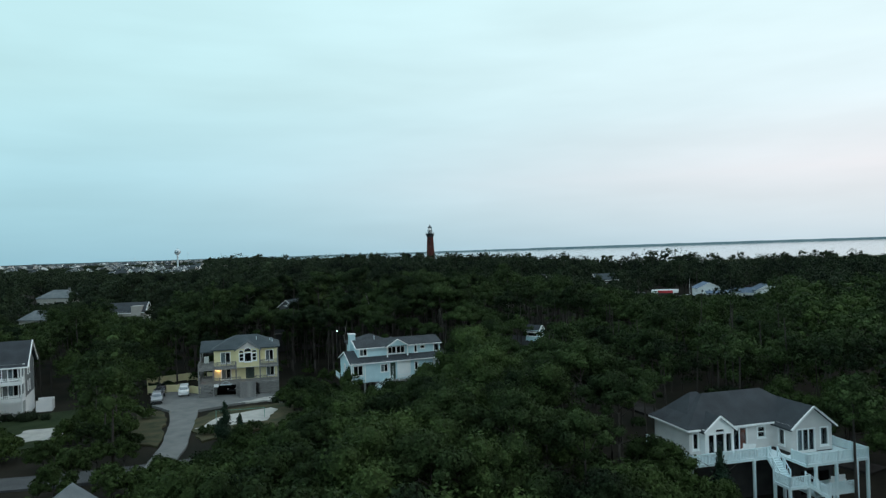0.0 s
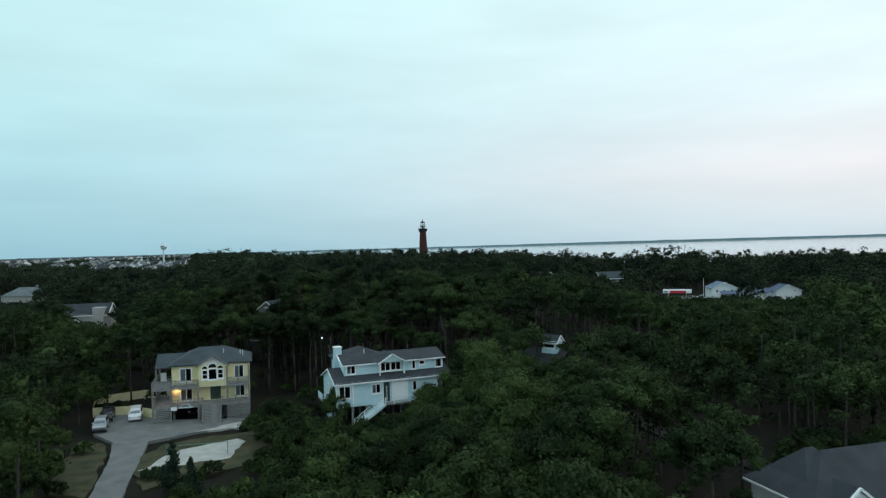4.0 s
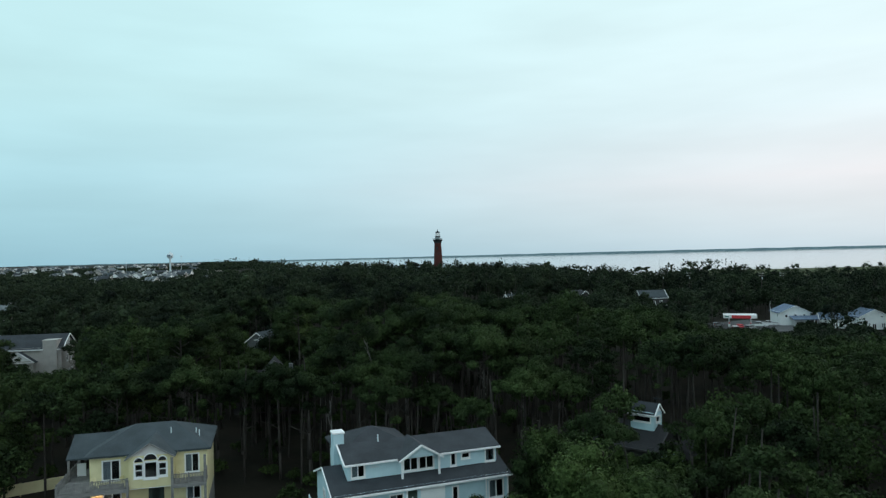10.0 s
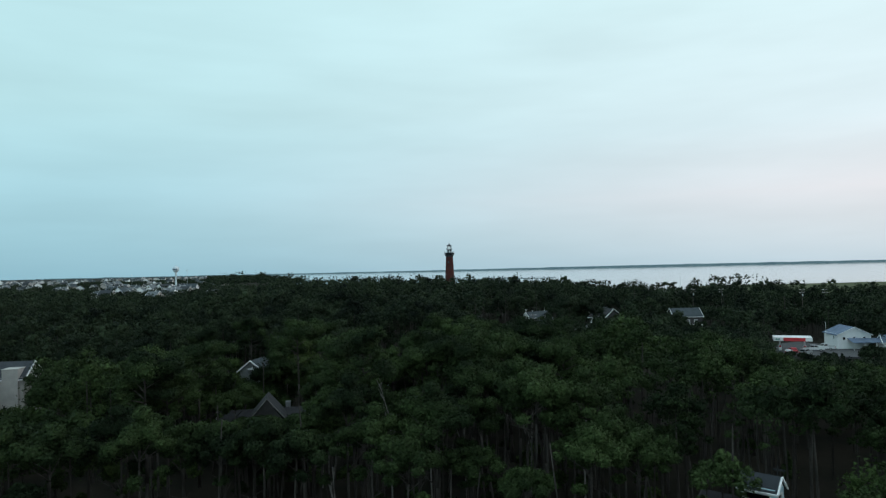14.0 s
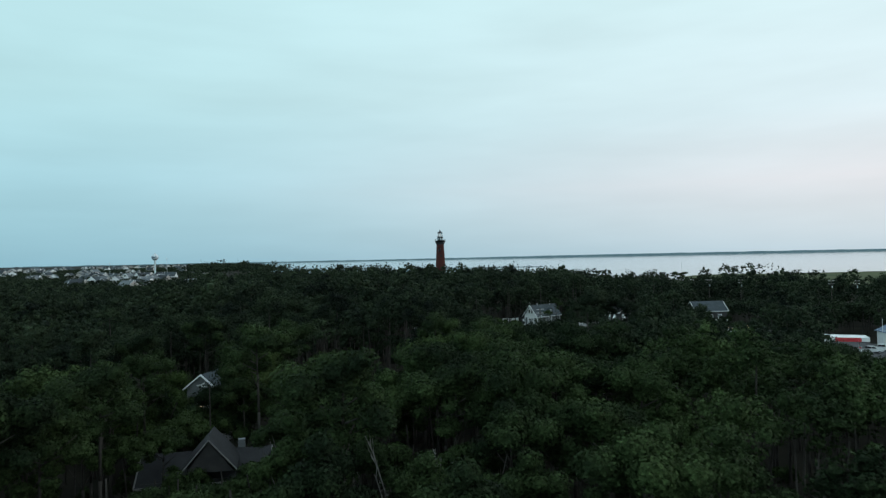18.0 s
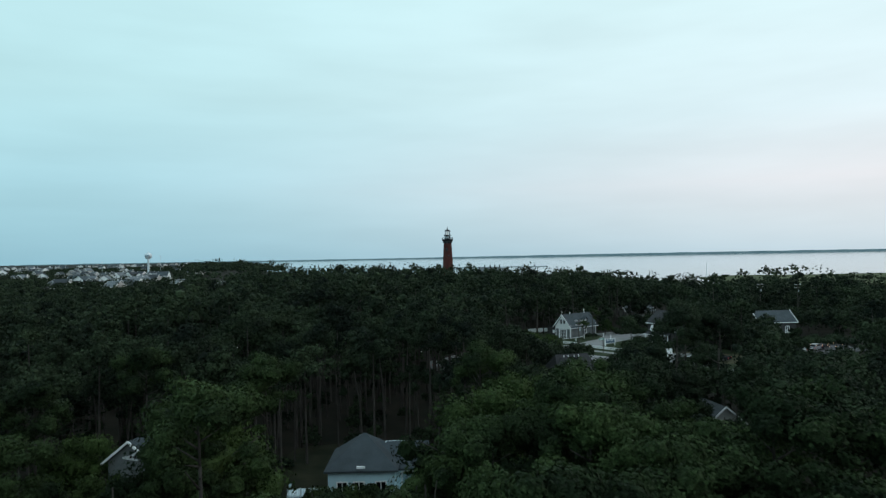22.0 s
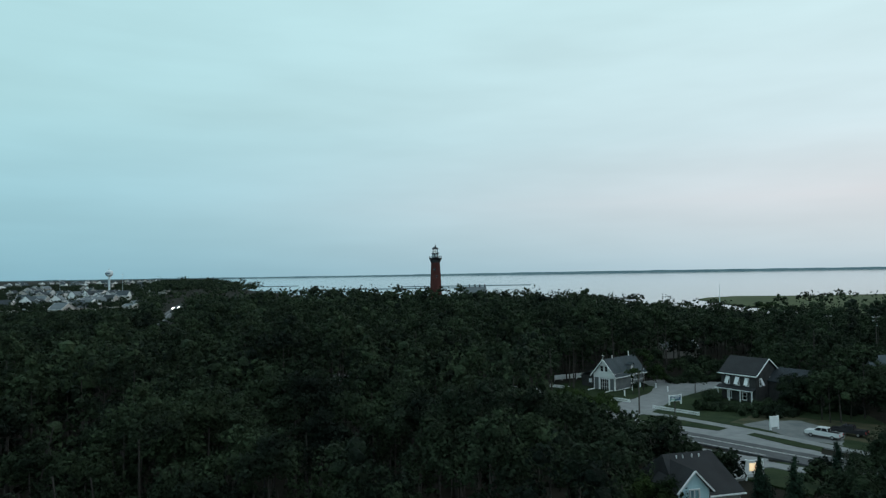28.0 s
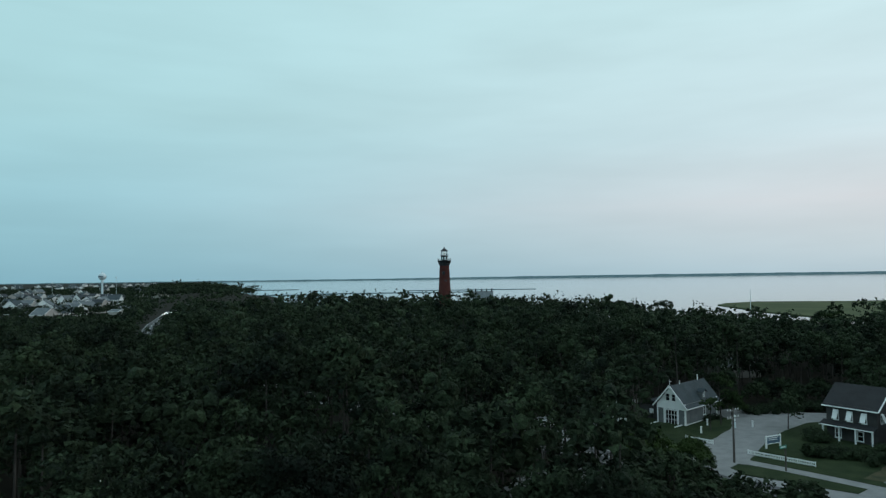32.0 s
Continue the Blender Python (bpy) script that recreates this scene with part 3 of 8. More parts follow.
def ribbon(name, pts, width, lift, mat, label, category, step=4.0, kind="structure"):
    """A strip of paving along a plan line, lying on the ground."""
    bm = bmesh.new()
    line = []
    for a, b in zip(pts, pts[1:]):
        a, b = Vector(a), Vector(b)
        n = max(1, int((b - a).length / step))
        line += [a.lerp(b, i / n) for i in range(n)]
    line.append(Vector(pts[-1]))
    for _ in range(6):
        line = [line[0]] + [(line[i - 1] + line[i] * 2 + line[i + 1]) / 4 for i in range(1, len(line) - 1)] + [line[-1]]
    rows = []
    for i, p in enumerate(line):
        d = (line[min(i + 1, len(line) - 1)] - line[max(i - 1, 0)]).normalized()
        s = Vector((-d.y, d.x)) * width / 2
        z = lie(p.x, p.y) + 0.28 + lift
        rows.append([bm.verts.new((*(p + s * k), z + dz)) for k, dz in ((1, -0.35), (1, 0), (-1, 0), (-1, -0.35))])
    for a, b in zip(rows, rows[1:]):
        for i in range(3):
            bm.faces.new((a[i], a[i + 1], b[i + 1], b[i]))
    return solid(name, bm, mat, pose(0, 0, 0), label, category, kind=kind)


def patch(name, outline, lift, mat, label, category, wobble=0.0, kind="structure"):
    """A flat area of ground cover with a soft uneven outline."""
    rnd = random.Random(name + mat + str(outline[0]))
    pts = []
    k = len(outline)
    for i in range(k):
        a, b = Vector(outline[i]), Vector(outline[(i + 1) % k])
        n = max(1, int((b - a).length / 1.5)) if wobble else 1
        for j in range(n):
            p = a.lerp(b, j / n)
            pts.append(p + Vector((rnd.uniform(-wobble, wobble), rnd.uniform(-wobble, wobble))))
    c = sum(pts, Vector((0, 0))) / len(pts)
    bm = bmesh.new()
    z = lie(c.x, c.y) + 0.28 + lift
    slab(bm, [(p.x, p.y, z) for p in pts], 0.5)
    bmesh.ops.triangulate(bm, faces=bm.faces)
    return solid(name, bm, mat, pose(0, 0, 0), label, category, kind=kind)


# ---- roads, drives, lawns ----
MAIN_ROAD = [(120, 212), (82, 238), (54, 265), (35.5, 289), (17, 312.7), (-10, 341), (-60, 396), (-110, 470), (-150, 545), (-172, 600), (-205, 700), (-246, 850), (-300, 1080)]
ribbon("road", MAIN_ROAD, 8.2, 0.0, "asphalt", "worn grey two-lane asphalt road with pale edge lines", "road")


def offset_line(pts, d):
    out = []
    for i, p in enumerate(pts):
        a, b = Vector(pts[max(i - 1, 0)]), Vector(pts[min(i + 1, len(pts) - 1)])
        n = (b - a).normalized()
        out.append((p[0] - n.y * d, p[1] + n.x * d))
    return out


for off in (-3.4, 3.4):
    ribbon("road_line", offset_line(MAIN_ROAD, off), 0.16, 0.006, "paintline", "white painted edge line on asphalt", "road marking")
for off in (-0.16, 0.16):
    ribbon("road_line", offset_line(MAIN_ROAD, off), 0.11, 0.006, "paintline", "worn centre line on asphalt", "road marking")
patch("verge", [(15, 322), (-2, 340), (30, 366), (46, 356), (64, 352), (80, 338), (72, 315), (66, 285), (56, 280)], 0.0, "lawn", "green verge and lawn beside the road", "lawn", 0.3)
ribbon("sidewalk", [(66, 262), (56, 276), (48.5, 288), (42.4, 298.6), (37.6, 306.0), (28, 317.6), (18, 330.5), (4, 345), (-14, 363)], 2.6, 0.03, "concrete", "pale concrete pavement along the road", "pavement")
patch("turnout", [(22, 312), (28.3, 307), (35.6, 300.1), (39.4, 296.6), (42.4, 289.4), (45.6, 284), (44.3, 281.5), (37.5, 290.5), (30, 300), (20, 313)], 0.03, "concrete", "pale concrete strip beside the kerb", "pavement", 0.1)
for outline in ([(24.3, 314.2), (26.5, 316.2), (29, 314.6), (38.2, 302.2), (35.6, 300.3), (28.3, 307), (24.6, 311)], [(39.4, 296.6), (41.4, 298.0), (47.6, 286.8), (45.6, 284.2), (42.4, 289.4)]):
    patch("grass_verge", outline, 0.06, "lawn", "narrow mown grass strip beside the pavement", "lawn", 0.15)
patch("parking_area", [(16.5, 322.5), (23, 327), (30, 333), (37, 341), (41, 349), (38, 356), (46, 360), (58, 354), (66, 352), (64, 346), (54, 344), (46, 338), (39, 331), (33, 323), (27, 315), (22, 309)], 0.035, "concrete", "pale concrete drive and forecourt beside the boathouse", "pavement", 0.15)
patch("gravel_lot", [(41, 307), (50, 314), (70, 300), (64, 286), (57, 289)], 0.02, "drygrass", "bare gravelly lot beside the road", "ground", 0.4)
patch("gravel_lot", [(3, 333), (12, 345), (4, 357), (-10, 352)], 0.03, "concrete", "pale car park among trees", "pavement", 0.3)
patch("gravel_lot", [(-18, 287), (-6, 292), (4, 304), (2, 318), (-8, 314), (-18, 300)], 0.03, "concrete", "pale car park under tall pines", "pavement", 0.4)
patch("apron", [(38.2, 303.4), (41.8, 298.2), (39.6, 296.2), (35.4, 300.4)], 0.05, "concrete", "pale concrete apron between two verges", "pavement", 0.1)
patch("roadside_strip", [(26.1, 289.5), (31, 283.7), (35.4, 278.3), (40, 273.5), (38.3, 271.5), (33, 276.5), (28.4, 276.2)], 0.045, "concrete", "pale worn concrete strip beside the road", "pavement", 0.15)
patch("gravel_lot", [(42.3, 305.0), (44.2, 300.3), (47.6, 291.8), (51.4, 287.7), (57.8, 296.3), (55.2, 306.5), (48.7, 308.2)], 0.035, "drive", "grey gravel lot behind a white board", "ground", 0.4)
patch("forecourt", [(17, 277), (26, 290), (35, 281), (30, 273), (22, 270)], 0.03, "concrete", "pale concrete forecourt beside the road", "pavement", 0.15)
patch("lawn", [(26, 273), (36, 280), (42, 272), (32, 264)], 0.0, "lawn", "small lawn beside the forecourt", "lawn", 0.3)
# yellow house plot
patch("driveway", [(-53, 108), (-49, 93), (-44, 88), (-40.5, 79), (-36.6, 66), (-34.5, 54), (-31, 54), (-33, 66), (-36.8, 80), (-39, 88), (-34, 92), (-28, 95), (-28.5, 100), (-42, 100), (-43, 108)], 0.03, "drive", "grey concrete driveway and turning area", "driveway", 0.1)
patch("sandy_yard", [(-34, 92.4), (-28.5, 97.5), (-25.5, 97), (-25.5, 92), (-29, 94)], 0.05, "sand", "pale sand strip beside the drive", "sand", 0.35)
patch("sandy_yard", [(-33, 83), (-27, 87.5), (-24.8, 86.5), (-25, 79), (-30, 77), (-35, 75)], 0.04, "sand", "patch of bare pale sand", "sand", 0.5)
patch("dry_lawn", [(-36, 87), (-26, 91.5), (-22, 92), (-22, 76), (-32, 68), (-37.5, 79)], 0.0, "drygrass", "thin dry grass round a sand patch", "lawn", 0.5)
patch("dry_lawn", [(-44.8, 87.5), (-41, 78.5), (-37, 66), (-42, 68), (-47, 80), (-49, 89)], 0.0, "drygrass", "thin dry grass verge beside the drive", "lawn", 0.4)
patch("lawn", [(-74, 84), (-54, 96), (-50, 76), (-58, 64), (-74, 68)], 0.0, "lawn", "rough lawn below a house", "lawn", 0.5)
patch("sandy_yard", [(-62, 78), (-55, 80), (-54, 72), (-62, 70)], 0.04, "sand", "worn sandy patch in rough lawn", "sand", 0.6)
ribbon("lane", [(-90, 47), (-48, 51), (-33, 55), (-18, 62)], 5.0, 0.0, "asphalt", "narrow grey asphalt lane", "road")
ribbon("lane", [(28, 100), (34, 80), (42, 62), (52, 46)], 3.6, 0.0, "dirt", "narrow dim dirt drive through trees", "road")
patch("lawn", [(-38, 200), (-36, 226), (-8, 232), (-4, 205), (-12, 198)], 0.0, "roughgrass", "olive-brown lawn round a house, dimmed in its colour", "lawn", 0.4)
patch("car_park", [(88, 252), (92, 276), (112, 286), (122, 262), (112, 246)], 0.02, "asphalt", "asphalt forecourt of a roadside shop", "pavement", 0.2)
patch("car_park", [(80, 300), (86, 322), (102, 326), (104, 306)], 0.02, "asphalt", "dim car park among shrubs", "pavement", 0.2)
bm = bmesh.new()
slab(bm, [(262, 760, 0.7), (276, 880, 0.7), (300, 912, 0.7), (345, 935, 0.7), (430, 915, 0.7), (520, 925, 0.7), (760, 900, 0.7), (760, 560, 0.7), (420, 480, 0.7), (310, 480, 0.7), (270, 600, 0.7)], 1.2)
bmesh.ops.triangulate(bm, faces=bm.faces)
solid("marsh", bm, "marsh", pose(0, 0, 0), "flat green marsh grass at the water's edge", "marsh", kind="structure")
# islands take the far woods colour with its painted haze
for i, (x, y, a, b) in enumerate(((-60, 1500, 150, 10), (90, 1650, 120, 8), (-320, 1450, 130, 16), (-260, 1120, 60, 14), (-500, 1900, 220, 20))):
    bm = bmesh.new()
    slab(bm, [(x + a * math.cos(k * 0.42) * (1 + 0.25 * math.sin(k * 2.3 + i)), y + b * math.sin(k * 0.42) * (1 + 0.2 * math.sin(k * 1.7)), 0.9) for k in range(15)], 1.5)
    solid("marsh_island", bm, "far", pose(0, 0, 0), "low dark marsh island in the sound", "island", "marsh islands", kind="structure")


def far_shore():
    """The mainland beyond the sound: a low uneven wooded line."""
    bm = bmesh.new()
    rows = []
    for i in range(260):
        x = -2600 + i * 28
        h = 7 + 5.5 * blend(-600, 1600, x) + 2.5 * noise.noise((x * 0.008, 0, 3)) + 1.2 * noise.noise((x * 0.05, 0, 5))
        y = 4560 - 0.03 * abs(x)
        rows.append([bm.verts.new((x, y, -0.5)), bm.verts.new((x, y + 6, h)), bm.verts.new((x, y + 60, h * 0.9)), bm.verts.new((x, y + 90, -0.5))])
    for a, b in zip(rows, rows[1:]):
        for k in range(3):
            bm.faces.new((a[k], b[k], b[k + 1], a[k + 1]))
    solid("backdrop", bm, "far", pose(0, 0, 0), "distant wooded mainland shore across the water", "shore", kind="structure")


far_shore()

# ---- trees ----
RND = np.random.RandomState(7)
# Views kept open between plan points: x, y, z, x, y, z, half widths. Trees below the line stay.
GLADES = [
    (2, -32, 28.5, -35, 97, 2.0, 1.5, 10), (2, -32, 28.5, -48.5, 98, 2.0, 1.5, 2), (0, 10, 29.5, -36, 96, 2.0, 1, 10), (2, -32, 28.5, -31, 84, 2, 1, 4),
    (2, -20, 28.5, -35, 62, 2, 1, 1.5), (0, 6, 29.5, -34, 80, 2, 1, 9),
    (2, -32, 28.5, -13, 94, 6.8, 1, 4.5), (2, -32, 28.5, -5, 95, 9.0, 1, 5), (0, 10, 29.5, -13, 93, 3.0, 1, 5), (-1, 16, 30, -8, 93, 4.0, 1, 2), (-1, 16, 30, 1, 97, 8.5, 1, 4),
    (2.5, -34, 28.6, 40, 34, 4.6, 1, 6), (2.5, -34, 28.6, 31, 37, 7.4, 1, 5), (3, -34, 28.6, -69, 88, 3.0, 2, 5), (3, -34, 28.6, -61, 78, 2.0, 1, 1), (2.5, -33, 28.6, -29, 26, 8, 1, 4), (2.5, -33, 28.6, -48, 50, 2, 1, 1),
    (0, 2, 29.3, 24.5, 114, 9.8, 1, 0), (-5, 44, 31.7, 24.5, 113, 9.6, 1, 0),
    (0, 0, 29, -47.5, 191, 12.4, 1, 0), (-15.5, 128, 33.3, -49, 192, 11.0, 1, 1.5), (0, 2, 29.3, -93, 186, 11.5, 1, 3), (-4, 40, 31.6, -92, 184, 8.0, 1, 3),
    (3, -32, 28.7, -137, 206, 9.6, 1, 3), (0, 2, 29.3, -187, 309, 9.4, 1, 7),
    (-8, 72, 31.8, -34, 156, 10.5, 1, 3),
    (-15, 122, 32.6, -25.5, 204, 5.2, 1, 4), (-15.6, 126, 32.9, -18, 204, 6.0, 1, 3),
    (-15, 122, 32.5, 30, 342, 6.2, 1, 5), (-18, 146, 34.4, 33, 345, 3.7, 1, 8), (-18, 146, 34.4, 38, 308, 3.7, 1, 6), (-21, 172, 34.8, 45, 290, 3.7, 1, 15),
    (-17.5, 140, 34.2, 54, 327, 5.5, 1, 6), (-25, 200, 34.7, 54, 330, 3.7, 1, 9), (-25, 200, 34.7, 29.5, 337, 3.9, 1, 7), (-25, 200, 34.7, 38, 318, 3.7, 1, 10),
    (-18, 142, 34.3, 14, 256, 9.0, 1, 5), (-21, 170, 34.8, 13, 254, 7.5, 1, 5), (-17.4, 137, 33.9, 27.5, 220, 7.6, 1, 0), (-15, 121, 32.5, 56, 326, 7.0, 1, 5), (-5, 44, 31.7, 91, 333, 9.0, 1, 5), (-6, 50, 31.9, 125, 385, 12.0, 1, 2), (-6, 50, 31.9, 114, 392, 12.0, 1, 2), (-10, 92, 31.6, 156, 359, 11.5, 1, 4), (-22, 176, 34.8, 25, 266, 3.7, 1, 8), (-22, 176, 34.8, 50, 294, 3.7, 1, 6),
    (0, 2, 29.3, 116, 262, 6.8, 1, 6), (0, 2, 29.3, 136, 252, 6.2, 1, 5), (-4, 40, 31.6, 104, 262, 4.6, 1, 9), (-17, 136, 33.8, 88, 298, 5.5, 1, 3),
    (0, 2, 29.3, 92, 334, 10.0, 1, 2), (-11, 96, 31.6, 93, 334, 9.0, 1, 2), (-16, 128, 33, 91, 316, 8.0, 1, 2),
    (-11, 96, 31.6, 64, 372, 10.5, 1, 5), (-18, 145, 34.4, 46, 262, 8, 1, 4),
    (-25, 200, 34.7, -178, 615, 3.7, 1, 0), (-25, 200, 34.7, -210, 720, 3.7, 1, 0), (-25, 200, 34.7, -246, 850, 3.7, 1, 2),
    (-25, 200, 34.7, -310, 740, 9, 1, 60), (-25, 200, 34.7, -400, 950, 9, 1, 70), (0, 0, 29, -330, 700, 14, 1, 60),
]
GL = np.array(GLADES, float)
# plots without trees: x, y, half length, half width, turn
PLOTS = [(-36, 104, 13, 9.5, 10), (-4.5, 102, 11, 9, 20), (36, 44, 11.5, 9, 14), (-70, 95, 10, 9, 20), (-28, 30, 5, 5, 0), (24.4, 118.5, 4.5, 4.2, 18), (-96, 194, 11, 8, -25), (-138, 213, 8, 8, -15), (-187, 316, 11, 9, -10),
         (-46, 196, 5.5, 7, 20), (-30, 163, 7, 6, 15), (-22, 212, 11, 9, 0), (33, 350, 9, 5.5, 40), (56, 333, 9, 7, -20), (15, 262, 8, 8, 30), (118, 266, 10, 8, -20), (103, 264, 7, 5, -20), (92, 342, 10, 8, 20),
         (44, 258, 7, 6, 20), (-4.8, 632, 7, 7, 0), (58, 1024, 30, 14, 0), (70, 408, 9, 6, 0), (28, 271, 2.5, 2.5, 0), (33, 274, 6.5, 3.4, -52)]
LINES = [(MAIN_ROAD[:5], 7.5), (MAIN_ROAD[4:7], 4.0), (MAIN_ROAD[6:], 6.0), ([(-90, 47), (-48, 51), (-33, 55), (-18, 62)], 4.5), ([(28, 100), (34, 80), (42, 62), (52, 46)], 3.5), ([(31, 92), (37, 70)], 5.5), ([(62, 284), (27, 317), (4, 345)], 3.5),
         ([(-47, 100), (-38, 78), (-33, 55)], 4.5), ([(26, 318), (42, 350), (60, 350)], 7.0), ([(45, 305), (62, 295)], 6.0), ([(-30, 84), (-26, 92)], 5.0), ([(22, 276), (30, 280)], 5.0), ([(100, 256), (108, 280)], 9.0), ([(-62, 78), (-54, 88)], 8.0), ([(4, 338), (0, 352)], 3.0), ([(25, 350), (22, 336)], 5.0), ([(92, 310), (98, 320)], 8.0)]


def open_height(x, y):
    """The height to which growth may reach at plan points without closing a view; negative on plots and roads."""
    cap = np.full(x.shape, 99.0)
    for x0, y0, z0, x1, y1, z1, w0, w1 in GL:
        dx, dy = x1 - x0, y1 - y0
        ll = dx * dx + dy * dy
        s = ((x - x0) * dx + (y - y0) * dy) / ll
        off = np.abs((x - x0) * -dy + (y - y0) * dx) / math.sqrt(ll)
        inside = (s > 0.02) & (s < 1.0) & (off < w0 + (w1 - w0) * s + 3.6)
        cap = np.where(inside, np.minimum(cap, z0 + (z1 - z0) * s), cap)
    for px, py, a, b, turn in PLOTS:
        c, s = math.cos(radians(turn)), math.sin(radians(turn))
        u, v = (x - px) * c + (y - py) * s, -(x - px) * s + (y - py) * c
        cap = np.where((np.abs(u) < a) & (np.abs(v) < b), -9, cap)
    for pts, w in LINES:
        for (ax, ay), (bx, by) in zip(pts, pts[1:]):
            dx, dy = bx - ax, by - ay
            s = np.clip(((x - ax) * dx + (y - ay) * dy) / (dx * dx + dy * dy), 0, 1)
            cap = np.where(np.hypot(x - ax - s * dx, y - ay - s * dy) < w, -9, cap)
    return cap


# rises in the treeline: x, y, half width, extra height
HUMPS = [(150, 466, 15, 7.0), (173, 462, 15, 7.6), (212, 440, 15, 8.5), (252, 432, 22, 6.0), (37, 526, 16, 3.6), (80, 575, 14, 3.0)]


def pine_share(x, y):
    """How many of the tall trees are pines, by district."""
    core = (y > 106) & (y < 285) & (np.abs(x - 2.5 + 0.125 * (y + 30)) < 62)
    lane = (x > 14) & (y > 30) & (y < 112)
    return np.where(core, 0.84, np.where(lane, 0.78, np.where(y > 400, 0.15, np.where(y > 105, 0.55, 0.3))))


def stand_height(x, y):
    """How high the woods stand, by district (height of crown tops above the sea)."""
    n = np.array([noise.noise((a * 0.03, b * 0.03, 1.0)) for a, b in zip(x, y)])
    top = 15.5 + 2.5 * n
    back = np.clip((y - 108) / 14, 0, 1) * np.clip((150 - np.abs(x)) / 60, 0, 1)
    top += back * 5.0
    top = np.where((x < -40) & (y < 240), top - 2.0 + 0 * y, top)
    top = np.where((x > 45) & (y < 330), np.minimum(top, 17 + 2 * n), top)
    late = np.clip((y - 250) / 60, 0, 1) * np.clip((60 - x) / 30, 0, 1)
    top += late * 3.0
    top += np.clip((y - 130) / 15, 0, 1) * np.clip((270 - y) / 20, 0, 1) * np.clip((60 - np.abs(x + 10)) / 20, 0, 1) * 2.6
    west = np.clip((y - 360) / 60, 0, 1) * np.clip((-x - 5) / 40, 0, 1) * np.clip((x + 0.42 * y + 30) / 40, 0, 1)
    top += west * 4.5
    top = np.where(y > 640, np.minimum(top, 15 + 3 * n), top)
    right = np.clip((x - 30 - 0.1 * y) / 40, 0, 1) * np.clip((y - 260) / 60, 0, 1)
    top = top * (1 - right) + np.minimum(top, 25.2 + np.clip((x - 120) / 60, 0, 1) * 2.8 - 0.0165 * (y + 33) + 2.2 * n) * right
    for hx, hy, hr, hh in HUMPS:
        top += hh * np.exp(-((x - hx) / hr) ** 2 - ((y - hy) / 34) ** 2)
    return top


def leaf_cloud(lumps, count, size, rnd, up=0.25, flat=0.0):
    """Leaf tufts over a set of lumps (x, y, z, radius, squash): vertices of count small leaf clusters."""
    L = np.array(lumps)
    w = L[:, 3] ** 2
    k = rnd.choice(len(L), count, p=w / w.sum())
    d = rnd.normal(size=(count, 3))
    d[:, 2] += up
    d /= np.linalg.norm(d, axis=1)[:, None]
    r = L[k, 3] * rnd.uniform(0.72, 1.28, count)
    c = L[k, :3] + d * r[:, None] * np.stack([np.ones(count), np.ones(count), L[k, 4]], 1)
    n = d + rnd.normal(size=(count, 3)) * 0.4
    n /= np.linalg.norm(n, axis=1)[:, None]
    a = np.cross(n, rnd.normal(size=(count, 3)))
    a /= np.linalg.norm(a, axis=1)[:, None]
    b = np.cross(n, a)
    s = size * rnd.uniform(0.6, 1.35, count)[:, None]
    e = rnd.uniform(0.45, 0.9, count)[:, None]
    q = np.stack([c + a * s, c - a * s * 0.6 + b * s * e, c - a * s * 0.5 - b * s * e], 1)
    return q.reshape(-1, 3)


def lump_core(lumps, shrink, n=6, rows=3, seed=1):
    """Uneven inner billows that close the crown behind its outer leaves."""
    rn = np.random.RandomState(seed)
    vs, fs = [], []
    for x, y, z, r, q in lumps:
        o = len(vs)
        r *= shrink
        vs.append((x, y, z - r * q))
        for j in range(1, rows):
            th = math.pi * j / rows
            for i in range(n):
                ph = 2 * math.pi * (i + 0.5 * j) / n
                g = r * rn.choice((0.7, 0.9, 1.0, 1.15)) * rn.uniform(0.88, 1.12)
                vs.append((x + g * math.sin(th) * math.cos(ph), y + g * math.sin(th) * math.sin(ph), z - g * q * math.cos(th)))
        vs.append((x, y, z + r * q * rn.uniform(0.9, 1.1)))
        t = len(vs) - 1
        for i in range(n):
            j = (i + 1) % n
            fs.append((o, o + 1 + j, o + 1 + i))
            for k in range(rows - 2):
                a, c = o + 1 + k * n, o + 1 + (k + 1) * n
                fs += [(a + i, a + j, c + i), (a + j, c + j, c + i)]
            c = o + 1 + (rows - 2) * n
            fs.append((c + i, c + j, t))
    return vs, fs


